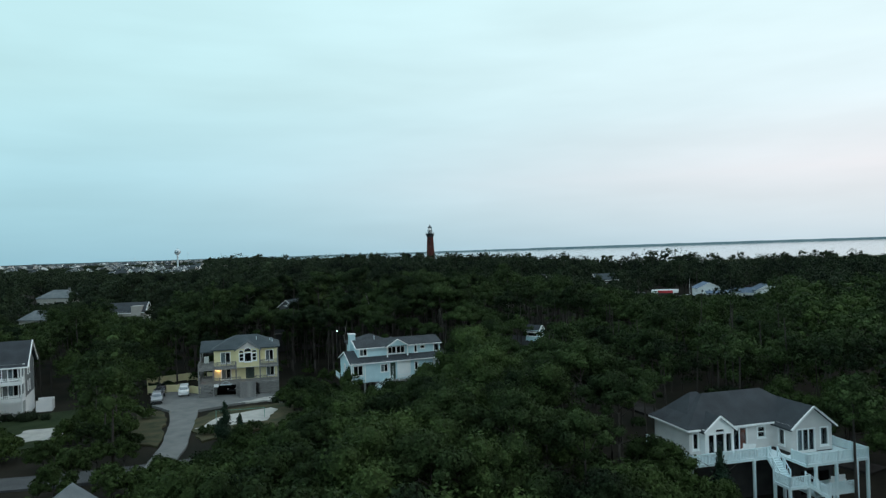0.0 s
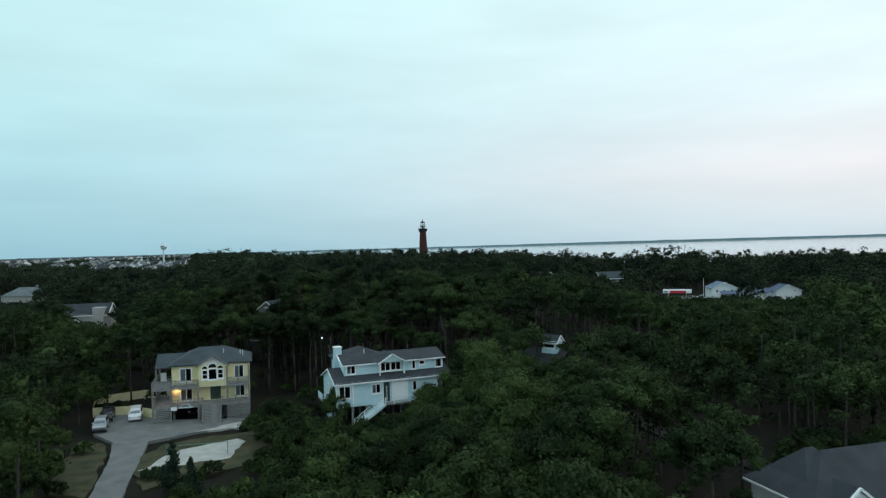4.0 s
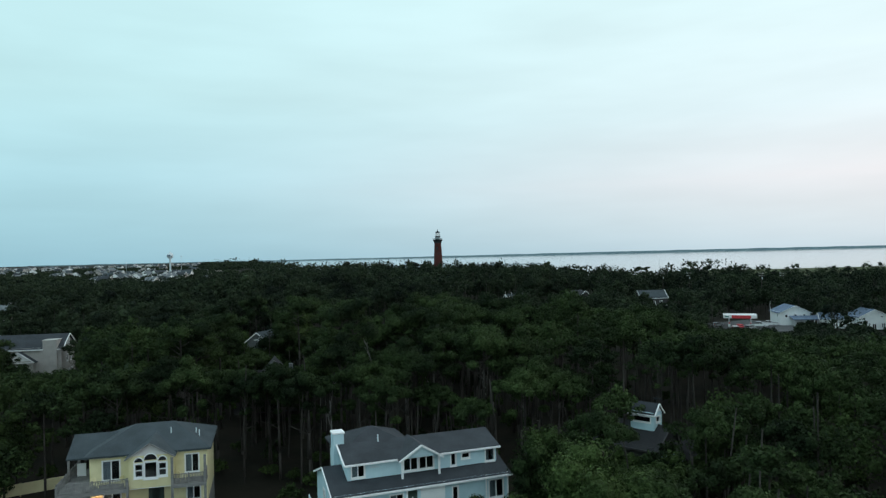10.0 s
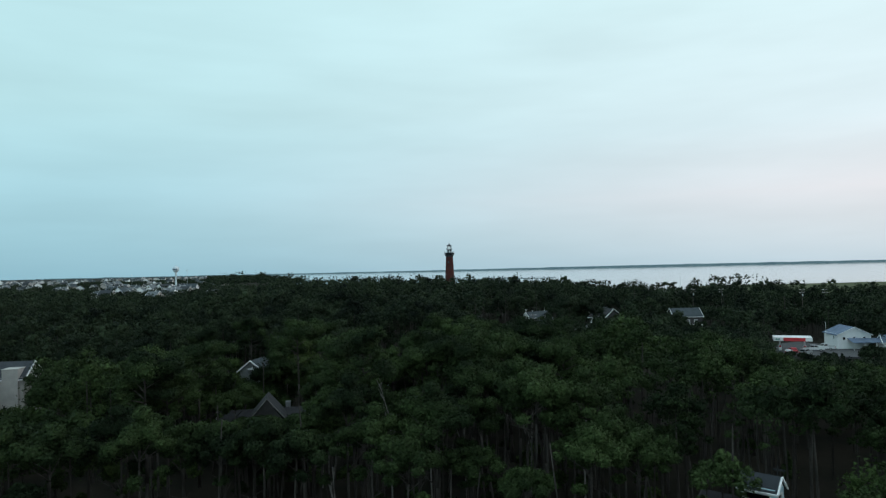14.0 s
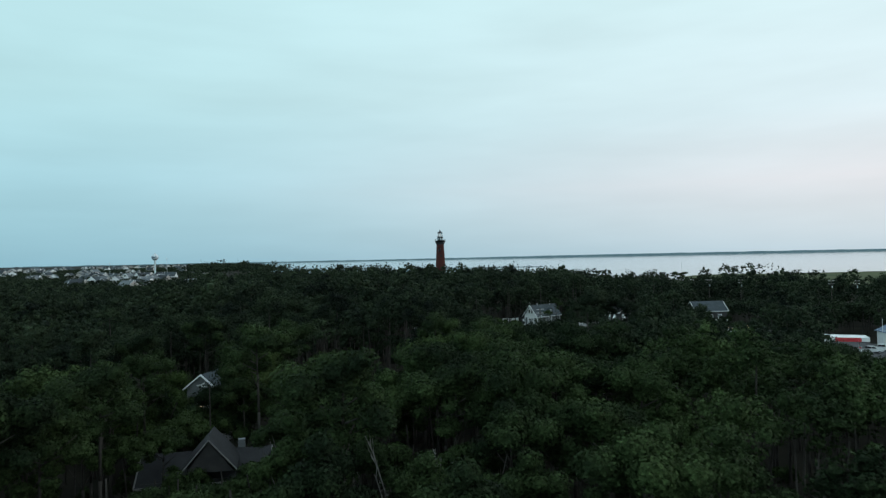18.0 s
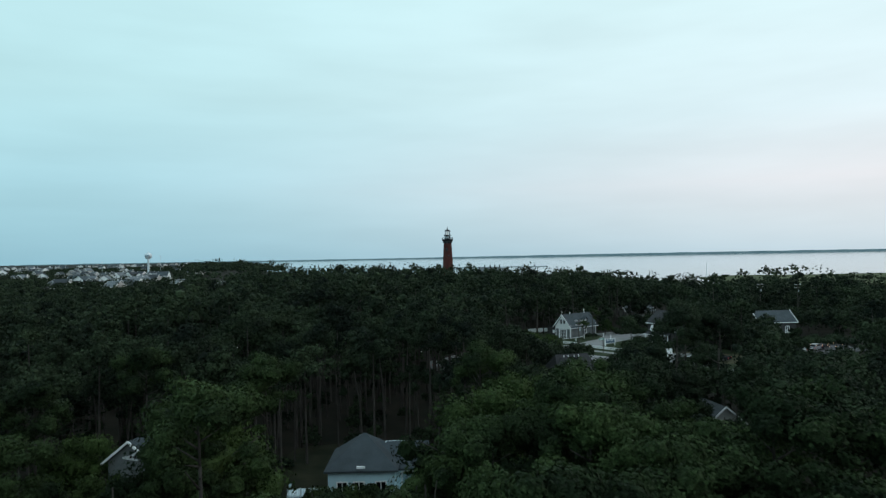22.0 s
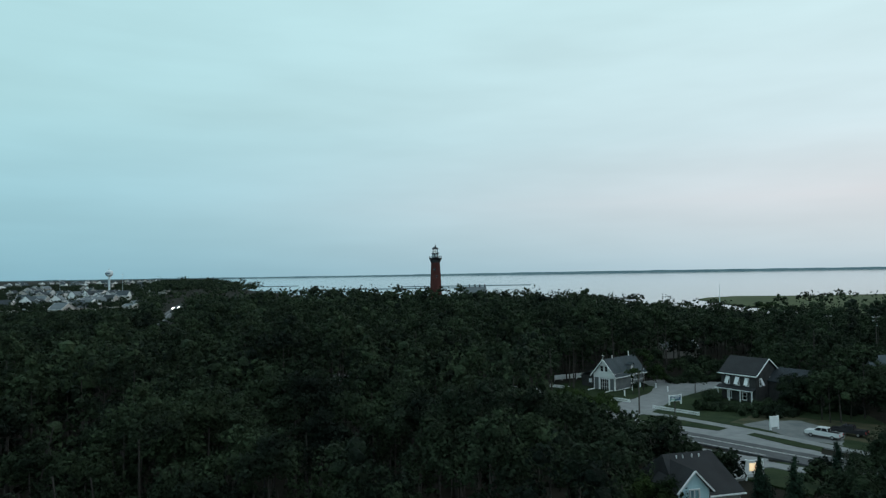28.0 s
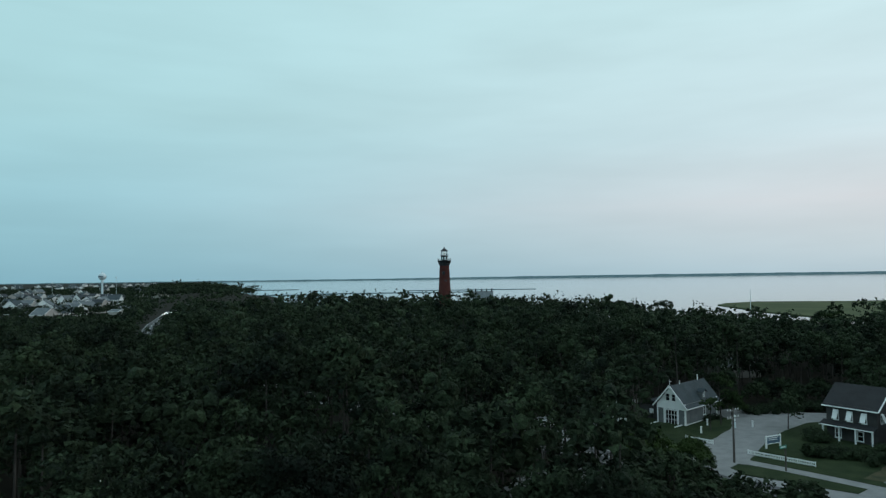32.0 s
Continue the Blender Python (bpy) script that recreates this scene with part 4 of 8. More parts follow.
def tree_lumps(kind, rnd):
    """Crowns for a tree of unit height 1 and unit spread 1."""
    L = []
    if kind == "oak":
        for i in range(20):
            a, r = rnd.uniform(0, 6.28), math.sqrt(rnd.uniform(0, 1)) * 0.36
            z = 0.80 - 0.95 * r * r * 2.4 + rnd.uniform(-0.12, 0.05)
            L.append((r * math.cos(a), r * math.sin(a), z, 0.065 + 0.09 * rnd.uniform(0, 1) ** 1.6, 0.85))
        for i in range(9):
            a, r = i * 0.7, rnd.uniform(0.28, 0.40)
            L.append((r * math.cos(a), r * math.sin(a), rnd.uniform(0.34, 0.6), rnd.uniform(0.07, 0.13), 0.85))
        L.append((0, 0, 0.56, 0.2, 0.9))
    elif kind == "pine":
        for i in range(19):
            a, r = i * 2.4 + rnd.uniform(-0.5, 0.5), 0.41 * math.sqrt((i + 0.3) / 19)
            z = 0.93 - 0.8 * r * r - rnd.uniform(0.0, 0.13)
            L.append((r * math.cos(a), r * math.sin(a), z, rnd.uniform(0.04, 0.085), 0.75))
        for i in range(3):
            a, r = rnd.uniform(0, 6.28), rnd.uniform(0.14, 0.34)
            L.append((r * math.cos(a), r * math.sin(a), rnd.uniform(0.56, 0.70), rnd.uniform(0.035, 0.06), 0.6))
        L.append((0, 0, 0.82, 0.11, 0.8))
    else:
        for i in range(16):
            z = 0.08 + 0.9 * i / 16
            a, r = rnd.uniform(0, 6.28), 0.24 * (1 - z) * rnd.uniform(0.3, 1)
            L.append((r * math.cos(a), r * math.sin(a), z, 0.17 * (1.05 - z) + 0.03, 1.1))
    return L


def trunk_bm(kind, h, w, rnd):
    """A tapered, slightly bent trunk with limbs."""
    bm = bmesh.new()
    top = {"oak": 0.62, "pine": 0.84, "cedar": 0.8}[kind] * h
    r0 = 0.009 * h + 0.05
    bend = (rnd.uniform(-0.03, 0.03) * h, rnd.uniform(-0.03, 0.03) * h)
    pts = [Vector((bend[0] * (k / 4) ** 2, bend[1] * (k / 4) ** 2, top * k / 4)) for k in range(5)]
    for k in range(4):
        tube(bm, pts[k] - Vector((0, 0, 0.6 if k == 0 else 0)), pts[k + 1], r0 * (1 - k * 0.2), r0 * (1 - (k + 1) * 0.2) + 0.015, 7)
    for i in range(7 if kind != "cedar" else 3):
        f = rnd.uniform(0.52, 0.93) if kind == "pine" else rnd.uniform(0.3, 0.9)
        p = pts[3].lerp(pts[4], 0.5) * f if f < 0.6 else pts[0].lerp(pts[4], f)
        a, ln = rnd.uniform(0, 6.28), w * rnd.uniform(0.14, 0.34)
        tube(bm, p, p + Vector((math.cos(a) * ln, math.sin(a) * ln, ln * rnd.uniform(0.3, 0.9))), r0 * 0.35, 0.03, 5)
    return bm


def cloud_mesh(name, lumps, h, w, count, size, rnd, mat, core=0.74):
    sc = np.array((w, w, h))
    real = [(x * w, y * w, z * h, r * (w + h) / 2, q) for x, y, z, r, q in lumps]
    v = leaf_cloud(real, count, size, rnd)
    cv, cf = lump_core(real, core, 8, 5)
    n = len(v)
    vs = np.vstack([v, np.array(cv)])
    fs = [(i, i + 1, i + 2) for i in range(0, n, 3)] + [tuple(n + k for k in f) for f in cf]
    me = bpy.data.meshes.new(name)
    me.from_pydata(vs.tolist(), [], fs)
    me.materials.append(M[mat])
    me.polygons.foreach_set("use_smooth", np.arange(len(fs)) < 0)
    return me


KINDS = {"oak": ("leaf_oak", 1.0), "pine": ("leaf_pine", 1.0), "cedar": ("leaf_cedar", 1.0)}
LABELS = {"oak": "live oak with a broad dense dark green crown", "pine": "tall loblolly pine with a bare trunk and tufted crown", "cedar": "dark green conical cedar with foliage to the ground"}


def make_proto(kind, h, w, seed, count, size):
    rnd = np.random.RandomState(seed)
    root = thing("oak_tree" if kind == "oak" else "pine_tree" if kind == "pine" else "cedar_tree", pose(0, 0, -200), LABELS[kind], "tree", "trees of the wood")
    part("trunk", trunk_bm(kind, h, w, rnd), "bark", root, smooth=True)
    ob = new("crown", cloud_mesh("crown", tree_lumps(kind, rnd), h, w, count, size, rnd, KINDS[kind][0]))
    ob.parent = root
    return root


def scatter(x0, x1, y0, y1, step, seed):
    r = np.random.RandomState(seed)
    gx, gy = np.meshgrid(np.arange(x0, x1, step), np.arange(y0, y1, step))
    x, y = gx.ravel() + r.uniform(-0.42, 0.42, gx.size) * step, gy.ravel() + r.uniform(-0.42, 0.42, gx.size) * step
    return x, y, r


def middle(y):
    return 2.5 - 0.125 * np.maximum(y + 30, 0)


def plant_woods():
    spots = []
    # near woods, dense
    x, y, r = scatter(-150, 175, 4, 440, 6.1, 11)
    k = np.abs(x - middle(y)) < 26 + 0.62 * np.maximum(y - middle(y) * 0 + 34, 0)
    spots.append((x[k], y[k], r))
    # far woods
    x, y, r = scatter(-520, 640, 440, 800, 11.5, 12)
    spots.append((x, y, r))
    x, y, r = scatter(-520, -150, 120, 440, 9.0, 13)
    k = x > -0.66 * (y + 60)
    spots.append((x[k], y[k], r))
    x, y, r = scatter(175, 420, 150, 440, 9.0, 14)
    k = x < 0.72 * (y + 45)
    spots.append((x[k], y[k], r))
    x, y, r = scatter(-1100, -240, 800, 2300, 19.0, 15)
    k = (x > -0.66 * (y + 60)) & (np.array([coast(a, b) for a, b in zip(x, y)]) > 30)
    spots.append((x[k], y[k], r))
    # undergrowth below the tall stands
    x, y, r = scatter(-90, 70, 100, 300, 6.8, 16)
    k = np.abs(x - middle(y)) < 60
    spots.append((x[k], y[k], r))
    low = np.concatenate([np.zeros(len(s[0]), bool) if i < len(spots) - 1 else np.ones(len(s[0]), bool) for i, s in enumerate(spots)])
    X, Y = np.concatenate([s[0] for s in spots]), np.concatenate([s[1] for s in spots])
    land = np.array([coast(a, b) for a, b in zip(X, Y)]) > 12
    marshy = (X > 60) & (Y > 440) & (Y > 720 - 1.9 * (X - 60))
    X, Y, low = X[land & ~marshy], Y[land & ~marshy], low[land & ~marshy]
    cap, top = open_height(X, Y), stand_height(X, Y)
    G = np.array([lie(a, b) for a, b in zip(X, Y)])
    rn = np.random.RandomState(21)
    top = top + rn.normal(size=len(X)) * np.where((Y > 100) & (Y < 340), 2.5, 1.4) - np.where((Y > 175) & (Y < 620), 1.0, 0) * np.abs(rn.normal(size=len(X))) ** 1.5 * 2.2 + np.where((Y > 175) & (Y < 620), 1.3, 0)
    hump = np.exp(-((X + 330) / 60) ** 2) * np.clip((Y - 1000) / 80, 0, 1) * np.clip((1400 - Y) / 100, 0, 1)
    clump = np.array([noise.noise((a * 0.07, b * 0.05, 4.0)) for a, b in zip(X, Y)])
    top = np.where((Y > 330) & (Y <= 800), np.minimum(top + np.where(X > 60, 1.6, 3.4) * clump, 27.5), top)
    top = np.where(Y > 800, np.minimum(top, 13) + (6 + 5 * hump) * rn.rand(len(X)) + np.where(Y > 1050, 4, 0) + 7 * hump, top)
    H = np.minimum(top, cap - 0.8) - G
    H = np.where(low, np.minimum(H, rn.uniform(1.8, 4.4, len(X))), H)
    lee = (Y > 98) & (Y < 136) & (np.abs(X + 3) < 24)
    H = np.where(lee & ((Y < 113) | low), np.minimum(H, rn.uniform(1.5, 3.4, len(X))), H)
    town = (Y > 960) & (X < -0.34 * Y)
    H = np.where(town, np.minimum(H, rn.uniform(6, 11.5, len(X))), H)
    keep = (H > 1.6) & (rn.rand(len(X)) < np.where(town, 0.72, np.where(Y > 800, 0.8, 0.97)))
    X, Y, G, H = X[keep], Y[keep], G[keep], H[keep]
    tall = ((Y > 112) & (Y < 175) & (np.abs(X) < 48)) | (rn.rand(len(X)) < pine_share(X, Y))
    kind = np.where((H > 11) & tall, 1, 0)
    kind = np.where((H < 6) & (rn.rand(len(X)) < 0.05), 2, kind)
    W = np.where(kind == 1, rn.uniform(5.4, 11.0, len(X)), np.where(kind == 2, H * 1.0, np.clip(H * 0.75, 3.2, 10.5) * rn.uniform(0.85, 1.25, len(X))))
    W = np.where(Y > 440, np.clip(W * 1.55, 8, 17), W)
    W = np.where(Y > 800, W * 1.5, W)
    return X, Y, G, H, W, kind


TX, TY, TG, TH, TW, TK = plant_woods()
NAMES = ["oak", "pine", "cedar"]

# standing trees of the near wood, one by one
near = np.where((np.abs(TX - middle(TY)) < 30) & (TY > 12) & (TY < 205) & (TH > 5))[0]
order = near[np.argsort(np.abs(TX[near] - middle(TY[near])))][:280]
single = np.zeros(len(TX), bool)
single[order] = True
PROTO = {}
for k, nm in enumerate(NAMES):
    hs = {"oak": (8, 11.5, 15), "pine": (15, 18.5, 21), "cedar": (4.5,)}[nm]
    for h in hs:
        for v in range(2 if nm != "cedar" else 1):
            w = {"oak": h * 0.82, "pine": 8.6, "cedar": 4.4}[nm]
            n, s = {"oak": (9500, 0.15), "pine": (7500, 0.15), "cedar": (1800, 0.15)}[nm]
            PROTO.setdefault(nm, []).append((h, make_proto(nm, h, w, 100 * k + int(h) * 3 + v, n, s)))
for i in order:
    nm = NAMES[TK[i]]
    c = sorted(PROTO[nm], key=lambda p: abs(p[0] - TH[i]) + 0.6 * ((i * 7919) % 5))[0]
    f = TH[i] / c[0]
    t = copy_thing(c[1], pose(TX[i], TY[i], TG[i], 0, 0, (i * 137) % 360))
    t.scale = (f, f, f)
for rows in PROTO.values():
    for _, ob in rows:
        for o in (*ob.children_recursive, ob):
            bpy.data.objects.remove(o)


def stand(name, pick, count, size, label, variants=7, core=0.68, trunks=True, lumps=1, rings=5, rows=4):
    """Joined woods: one object of leaf clusters, crown cores and trunks."""
    idx = np.where(pick)[0]
    if not len(idx):
        return
    V, F, MI, SM, off = [], [], [], [], 0
    protos = {}
    for k, nm in enumerate(NAMES):
        for v in range(variants):
            rnd = np.random.RandomState(500 + 10 * k + v)
            L = tree_lumps(nm, rnd)
            v4 = leaf_cloud([(x, y, z, r, q) for x, y, z, r, q in L], count, 1e-3, rnd)
            # leaves as clump centre, reach and shape, so that clumps and leaves keep their size
            c = v4.reshape(-1, 3, 3).mean(1)
            d = (v4.reshape(-1, 3, 3) - c[:, None]) * 1e3
            P = np.array(L)[:, :3]
            m = P[np.argmin(((c[:, None] - P[None]) ** 2).sum(2), 1)]
            some = [(*l[:3], l[3] * (1.0 if lumps < 2 else 1.15 if lumps < 3 else 1.3), l[4]) for l in L[::lumps]] + [(*L[-1][:3], L[-1][3] * 0.8, L[-1][4])]
            cv, cf = lump_core(some, core, rings, rows, v)
            cv = np.array(cv)
            cm = np.repeat(np.array(some)[:, :3], len(cv) // len(some), 0)
            protos[k, v] = (m, c - m, d, cm, cv - cm, np.array(cf))
    rn = np.random.RandomState(33)
    for i in idx:
        c, e, d, cm, cv, cf = protos[TK[i], rn.randint(variants)]
        u = (TW[i] + TH[i]) / 2 * rn.uniform(0.9, 1.15)
        a = rn.uniform(0, 6.28)
        R = np.array([[math.cos(a), -math.sin(a), 0], [math.sin(a), math.cos(a), 0], [0, 0, 1]])
        S = np.array((TW[i], TW[i], TH[i]))
        base = np.array((TX[i], TY[i], TG[i]))
        lv = ((c * S + e * u)[:, None] + d * size).reshape(-1, 3) @ R.T + base
        n = len(lv)
        V.append(lv)
        q3 = np.arange(n).reshape(-1, 3) + off
        F.append(np.hstack([q3, q3[:, :1]]))
        off += n
        m = (cm * S + cv * u) @ R.T + base
        V.append(m)
        F.append(np.hstack([cf, cf[:, :1]]) + off)
        off += len(m)
        # beyond y 175 the crowns wear the darkened leaf copy
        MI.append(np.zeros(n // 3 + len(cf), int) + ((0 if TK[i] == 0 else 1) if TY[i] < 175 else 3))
        SM.append(np.zeros(n // 3 + len(cf), bool))
        if trunks and TK[i] != 2:
            r0, r1, hh = 0.010 * TH[i] + 0.05, 0.07, TH[i] * (0.76 if TK[i] == 1 else 0.55)
            ring = np.array([(math.cos(q), math.sin(q)) for q in (0, 1.257, 2.513, 3.77, 5.027)])
            lean = rn.uniform(-0.5, 0.5, 2)
            tv = np.vstack([np.hstack([ring * r0, np.full((5, 1), -0.5)]), np.hstack([ring * r1 + lean, np.full((5, 1), hh)])]) + base
            V.append(tv)
            F.append(np.array([(q, (q + 1) % 5, 5 + (q + 1) % 5, 5 + q) for q in range(5)]) + off)
            off += 10
            MI.append(np.full(5, 2))
            SM.append(np.ones(5, bool))
    V, F, MI = np.vstack(V), np.vstack(F), np.concatenate(MI)
    quad = F[:, 0] != F[:, 3]
    me = bpy.data.meshes.new(name)
    me.vertices.add(len(V))
    me.vertices.foreach_set("co", V.astype(np.float32).ravel())
    tot = np.where(quad, 4, 3)
    loops = F.ravel()[np.repeat(np.array([[True, True, True, True]]), len(F), 0).ravel() & ~((np.tile(np.arange(4), len(F)) == 3) & np.repeat(~quad, 4))]
    me.loops.add(len(loops))
    me.loops.foreach_set("vertex_index", loops.astype(np.int32))
    me.polygons.add(len(F))
    me.polygons.foreach_set("loop_start", np.concatenate([[0], np.cumsum(tot)[:-1]]).astype(np.int32))
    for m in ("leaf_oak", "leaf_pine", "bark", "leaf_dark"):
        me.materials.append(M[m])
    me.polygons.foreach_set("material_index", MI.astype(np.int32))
    me.polygons.foreach_set("use_smooth", np.concatenate(SM))
    me.update(calc_edges=True)
    me.validate()
    tagged(new(name, me), label, "woods", kind="stuff")


dist = np.maximum(np.abs(TX - middle(TY)) - 10, 0) + np.maximum(TY - 210, 0) + np.where(TY > 210, 45, 0)
mid = ~single & (dist < 100) & (TY < 300) & (np.abs(TX - middle(TY)) < 34 + 0.36 * (TY + 33))
farw = ~single & ~mid & (TY < 440)
last = ~single & ~mid & ~farw
brush = mid & (TH < 6.5)
mid &= ~brush
stand("undergrowth", brush, 420, 0.2, "dark low bushes and young trees under the pines", lumps=2, rings=5, rows=3, trunks=False, core=0.6)
stand("near_woods", mid, 1900, 0.21, "dense dark green oak and pine woods", core=0.5, lumps=2)
stand("woods", farw, 330, 0.42, "dense dark woods of oak and pine", lumps=3, rings=5, rows=3, core=0.5)
stand("far_woods", last, 75, 0.85, "distant dark treetops of the island woods", trunks=False, lumps=6, rings=5, rows=3, core=0.62)


def pine_poles():
    """Slender bare stems that fill the pine stands behind the houses and beside the lane."""
    bm_v, bm_f = [], []
    rn = np.random.RandomState(44)
    for x0, x1, y0, y1, step in ((-34, 34, 114, 150, 3.9), (20, 62, 62, 108, 5.0), (-62, -14, 166, 262, 5.2), (-14, 30, 150, 262, 5.6)):
        x, y, _ = scatter(x0, x1, y0, y1, step, int(x1 + 100))
        cap = open_height(x, y)
        for a, b, c in zip(x, y, cap):
            g = lie(a, b)
            h = min(rn.uniform(9, 16), c - 1.5 - g)
            if h < 6 or rn.rand() < 0.35 + 0.5 * noise.noise((a * 0.11, b * 0.11, 7.0)):
                continue
            r0, r1, ln = rn.uniform(0.09, 0.2), 0.06, rn.normal(size=2) * 0.8
            o = len(bm_v)
            for z, r, k in ((-0.5, r0, 0), (h * 0.55, (r0 + r1) / 2, 0.3), (h, r1, 1)):
                bm_v += [(a + r * math.cos(q) + ln[0] * k, b + r * math.sin(q) + ln[1] * k, g + z) for q in (0, 1.257, 2.513, 3.77, 5.027)]
            for k in (0, 5):
                bm_f += [(o + k + q, o + k + (q + 1) % 5, o + k + 5 + (q + 1) % 5, o + k + 5 + q) for q in range(5)]
    me = bpy.data.meshes.new("pine_stems")
    me.from_pydata(bm_v, [], bm_f)
    me.materials.append(M["bark"])
    tagged(new("pine_stems", me), "slender bare grey pine stems in the dim wood", "trunks", kind="stuff")


pine_poles()


# ---- the lighthouse ----
def lighthouse():
    g = lie(-4.8, 632)
    t = thing("lighthouse", pose(-4.8, 632, g), "tall unpainted red brick lighthouse with black lantern gallery", "lighthouse")
    bm = bmesh.new()
    lathe(bm, [(4.6, 0), (4.5, 2.0), (4.15, 10), (3.55, 24), (2.95, 36.0), (2.9, 36.6)], 32)
    shaft = part("shaft", bm, "brick", t, "tapered red brick shaft", smooth=False)
    for z, a in ((14, 4.7), (21, 4.3), (27, 4.9), (32, 4.5)):
        r = 4.2 - z * 0.036
        m = pose(r * math.cos(a), r * math.sin(a), z, 0, 0, math.degrees(a) + 90)
        bm = boxes((-0.75, 0.75, -0.12, 0.3, -1.2, 1.2))
        bm.transform(m)
        w = part("window", bm, "iron", shaft)
        bm = boxes((-0.5, 0.5, -0.16, -0.1, -0.9, 0.9))
        bm.transform(m)
        part("pane", bm, "glass", w)
    bm = bmesh.new()
    lathe(bm, [(2.92, 36.6), (3.0, 37.2), (3.05, 38.4), (3.9, 39.2), (4.15, 39.45), (4.15, 39.75), (3.4, 39.8)], 32)
    part("gallery", bm, "iron", t, "black iron gallery on brackets")
    for i in range(16):
        a = 2 * math.pi * i / 16
        bm = bmesh.new()
        beam(bm, (2.95 * math.cos(a), 2.95 * math.sin(a), 36.8), (4.0 * math.cos(a), 4.0 * math.sin(a), 39.3), 0.18, 0.3)
        part("bracket", bm, "iron", t)
    bm = bmesh.new()
    for i in range(28):
        a, b = 2 * math.pi * i / 28, 2 * math.pi * (i + 1) / 28
        p, q = (4.05 * math.cos(a), 4.05 * math.sin(a)), (4.05 * math.cos(b), 4.05 * math.sin(b))
        beam(bm, (*p, 39.7), (*p, 40.9), 0.07)
        for z in (40.3, 40.9):
            beam(bm, (*p, z), (*q, z), 0.07)
    part("gallery_railing", bm, "iron", t)
    bm = bmesh.new()
    lathe(bm, [(2.1, 39.7), (2.1, 42.3), (2.55, 42.5), (2.6, 42.7), (2.0, 42.75)], 16)
    watch = part("watch_room", bm, "iron", t, "black iron watch room with glazed openings")
    for i in range(8):
        a = 360 / 8 * i + 11
        bm = boxes((-0.42, 0.42, -2.16, -2.08, 40.2, 42.0))
        bm.transform(pose(0, 0, 0, 0, 0, a))
        part("pane", bm, "steel", watch, "pale glazed panel")
    bm = bmesh.new()
    for i in range(12):
        a, b = 2 * math.pi * i / 12, 2 * math.pi * (i + 1) / 12
        p, q = (1.75 * math.cos(a), 1.75 * math.sin(a)), (1.75 * math.cos(b), 1.75 * math.sin(b))
        beam(bm, (*p, 42.7), (*p, 45.6), 0.1)
        for z in (42.8, 44.2, 45.6):
            beam(bm, (*p, z), (*q, z), 0.09)
        p2, q2 = (2.5 * math.cos(a), 2.5 * math.sin(a)), (2.5 * math.cos(b), 2.5 * math.sin(b))
        beam(bm, (*p2, 42.7), (*p2, 43.7), 0.06)
        beam(bm, (*p2, 43.7), (*q2, 43.7), 0.06)
    lantern = part("lantern_frame", bm, "iron", t)
    bm = bmesh.new()
    lathe(bm, [(1.72, 42.8), (1.72, 45.6)], 12)
    part("lantern_glass", bm, "glass", lantern).visible_shadow = False
    bm = bmesh.new()
    lathe(bm, [(0.4, 42.75), (0.75, 43.3), (0.9, 44.2), (0.75, 45.0), (0.3, 45.4)], 12)
    part("lens", bm, "lens", lantern, "large lens, its pale glow standing in for sky seen through", smooth=True)
    bm = bmesh.new()
    lathe(bm, [(2.35, 45.5), (2.3, 45.75), (1.3, 46.6), (0.5, 47.1), (0.4, 47.4), (0.5, 47.6), (0.35, 47.9), (0.08, 48.1), (0.05, 49.4)], 16)
    part("dome", bm, "iron", t, "black conical lantern roof with ball and spike")
    bm = boxes((-4.9, 4.9, -4.9, 4.9, -0.5, 0.5), (-3.2, 3.2, -9, -4, -0.5, 4.0))
    part("base", bm, "brick", t)


lighthouse()


def water_tower():
    g = lie(-475, 1243)
    t = thing("water_tower", pose(-475, 1243, g), "pale blue spheroid water tower on a single stem", "water tower")
    bm = bmesh.new()
    lathe(bm, [(3.4, 0), (1.9, 4), (1.5, 12), (1.5, 27), (2.2, 30.5)], 20)
    part("stem", bm, "steel", t, smooth=True)
    bm = bmesh.new()
    lathe(bm, [(0.5, 30)] + [(5.6 * math.sin(math.pi * k / 14), 35.4 - 5.4 * math.cos(math.pi * k / 14)) for k in range(1, 14)] + [(0.3, 40.8)], 24)
    ball = part("tank", bm, "steel", t, smooth=True)
    bm = bmesh.new()
    for i in range(14):
        a = -2.2 + 0.09 * i
        beam(bm, (5.64 * math.cos(a), 5.64 * math.sin(a), 34.4), (5.64 * math.cos(a), 5.64 * math.sin(a), 36.2), 0.4, 0.06)
    part("emblem", bm, "bluesign", ball, "dark painted emblem band")
    bm = bmesh.new()
    lathe(bm, [(1.0, 40.6), (1.0, 41.6), (0.4, 41.7), (0.05, 43.4)], 12)
    part("vent", bm, "steel", t)


water_tower()


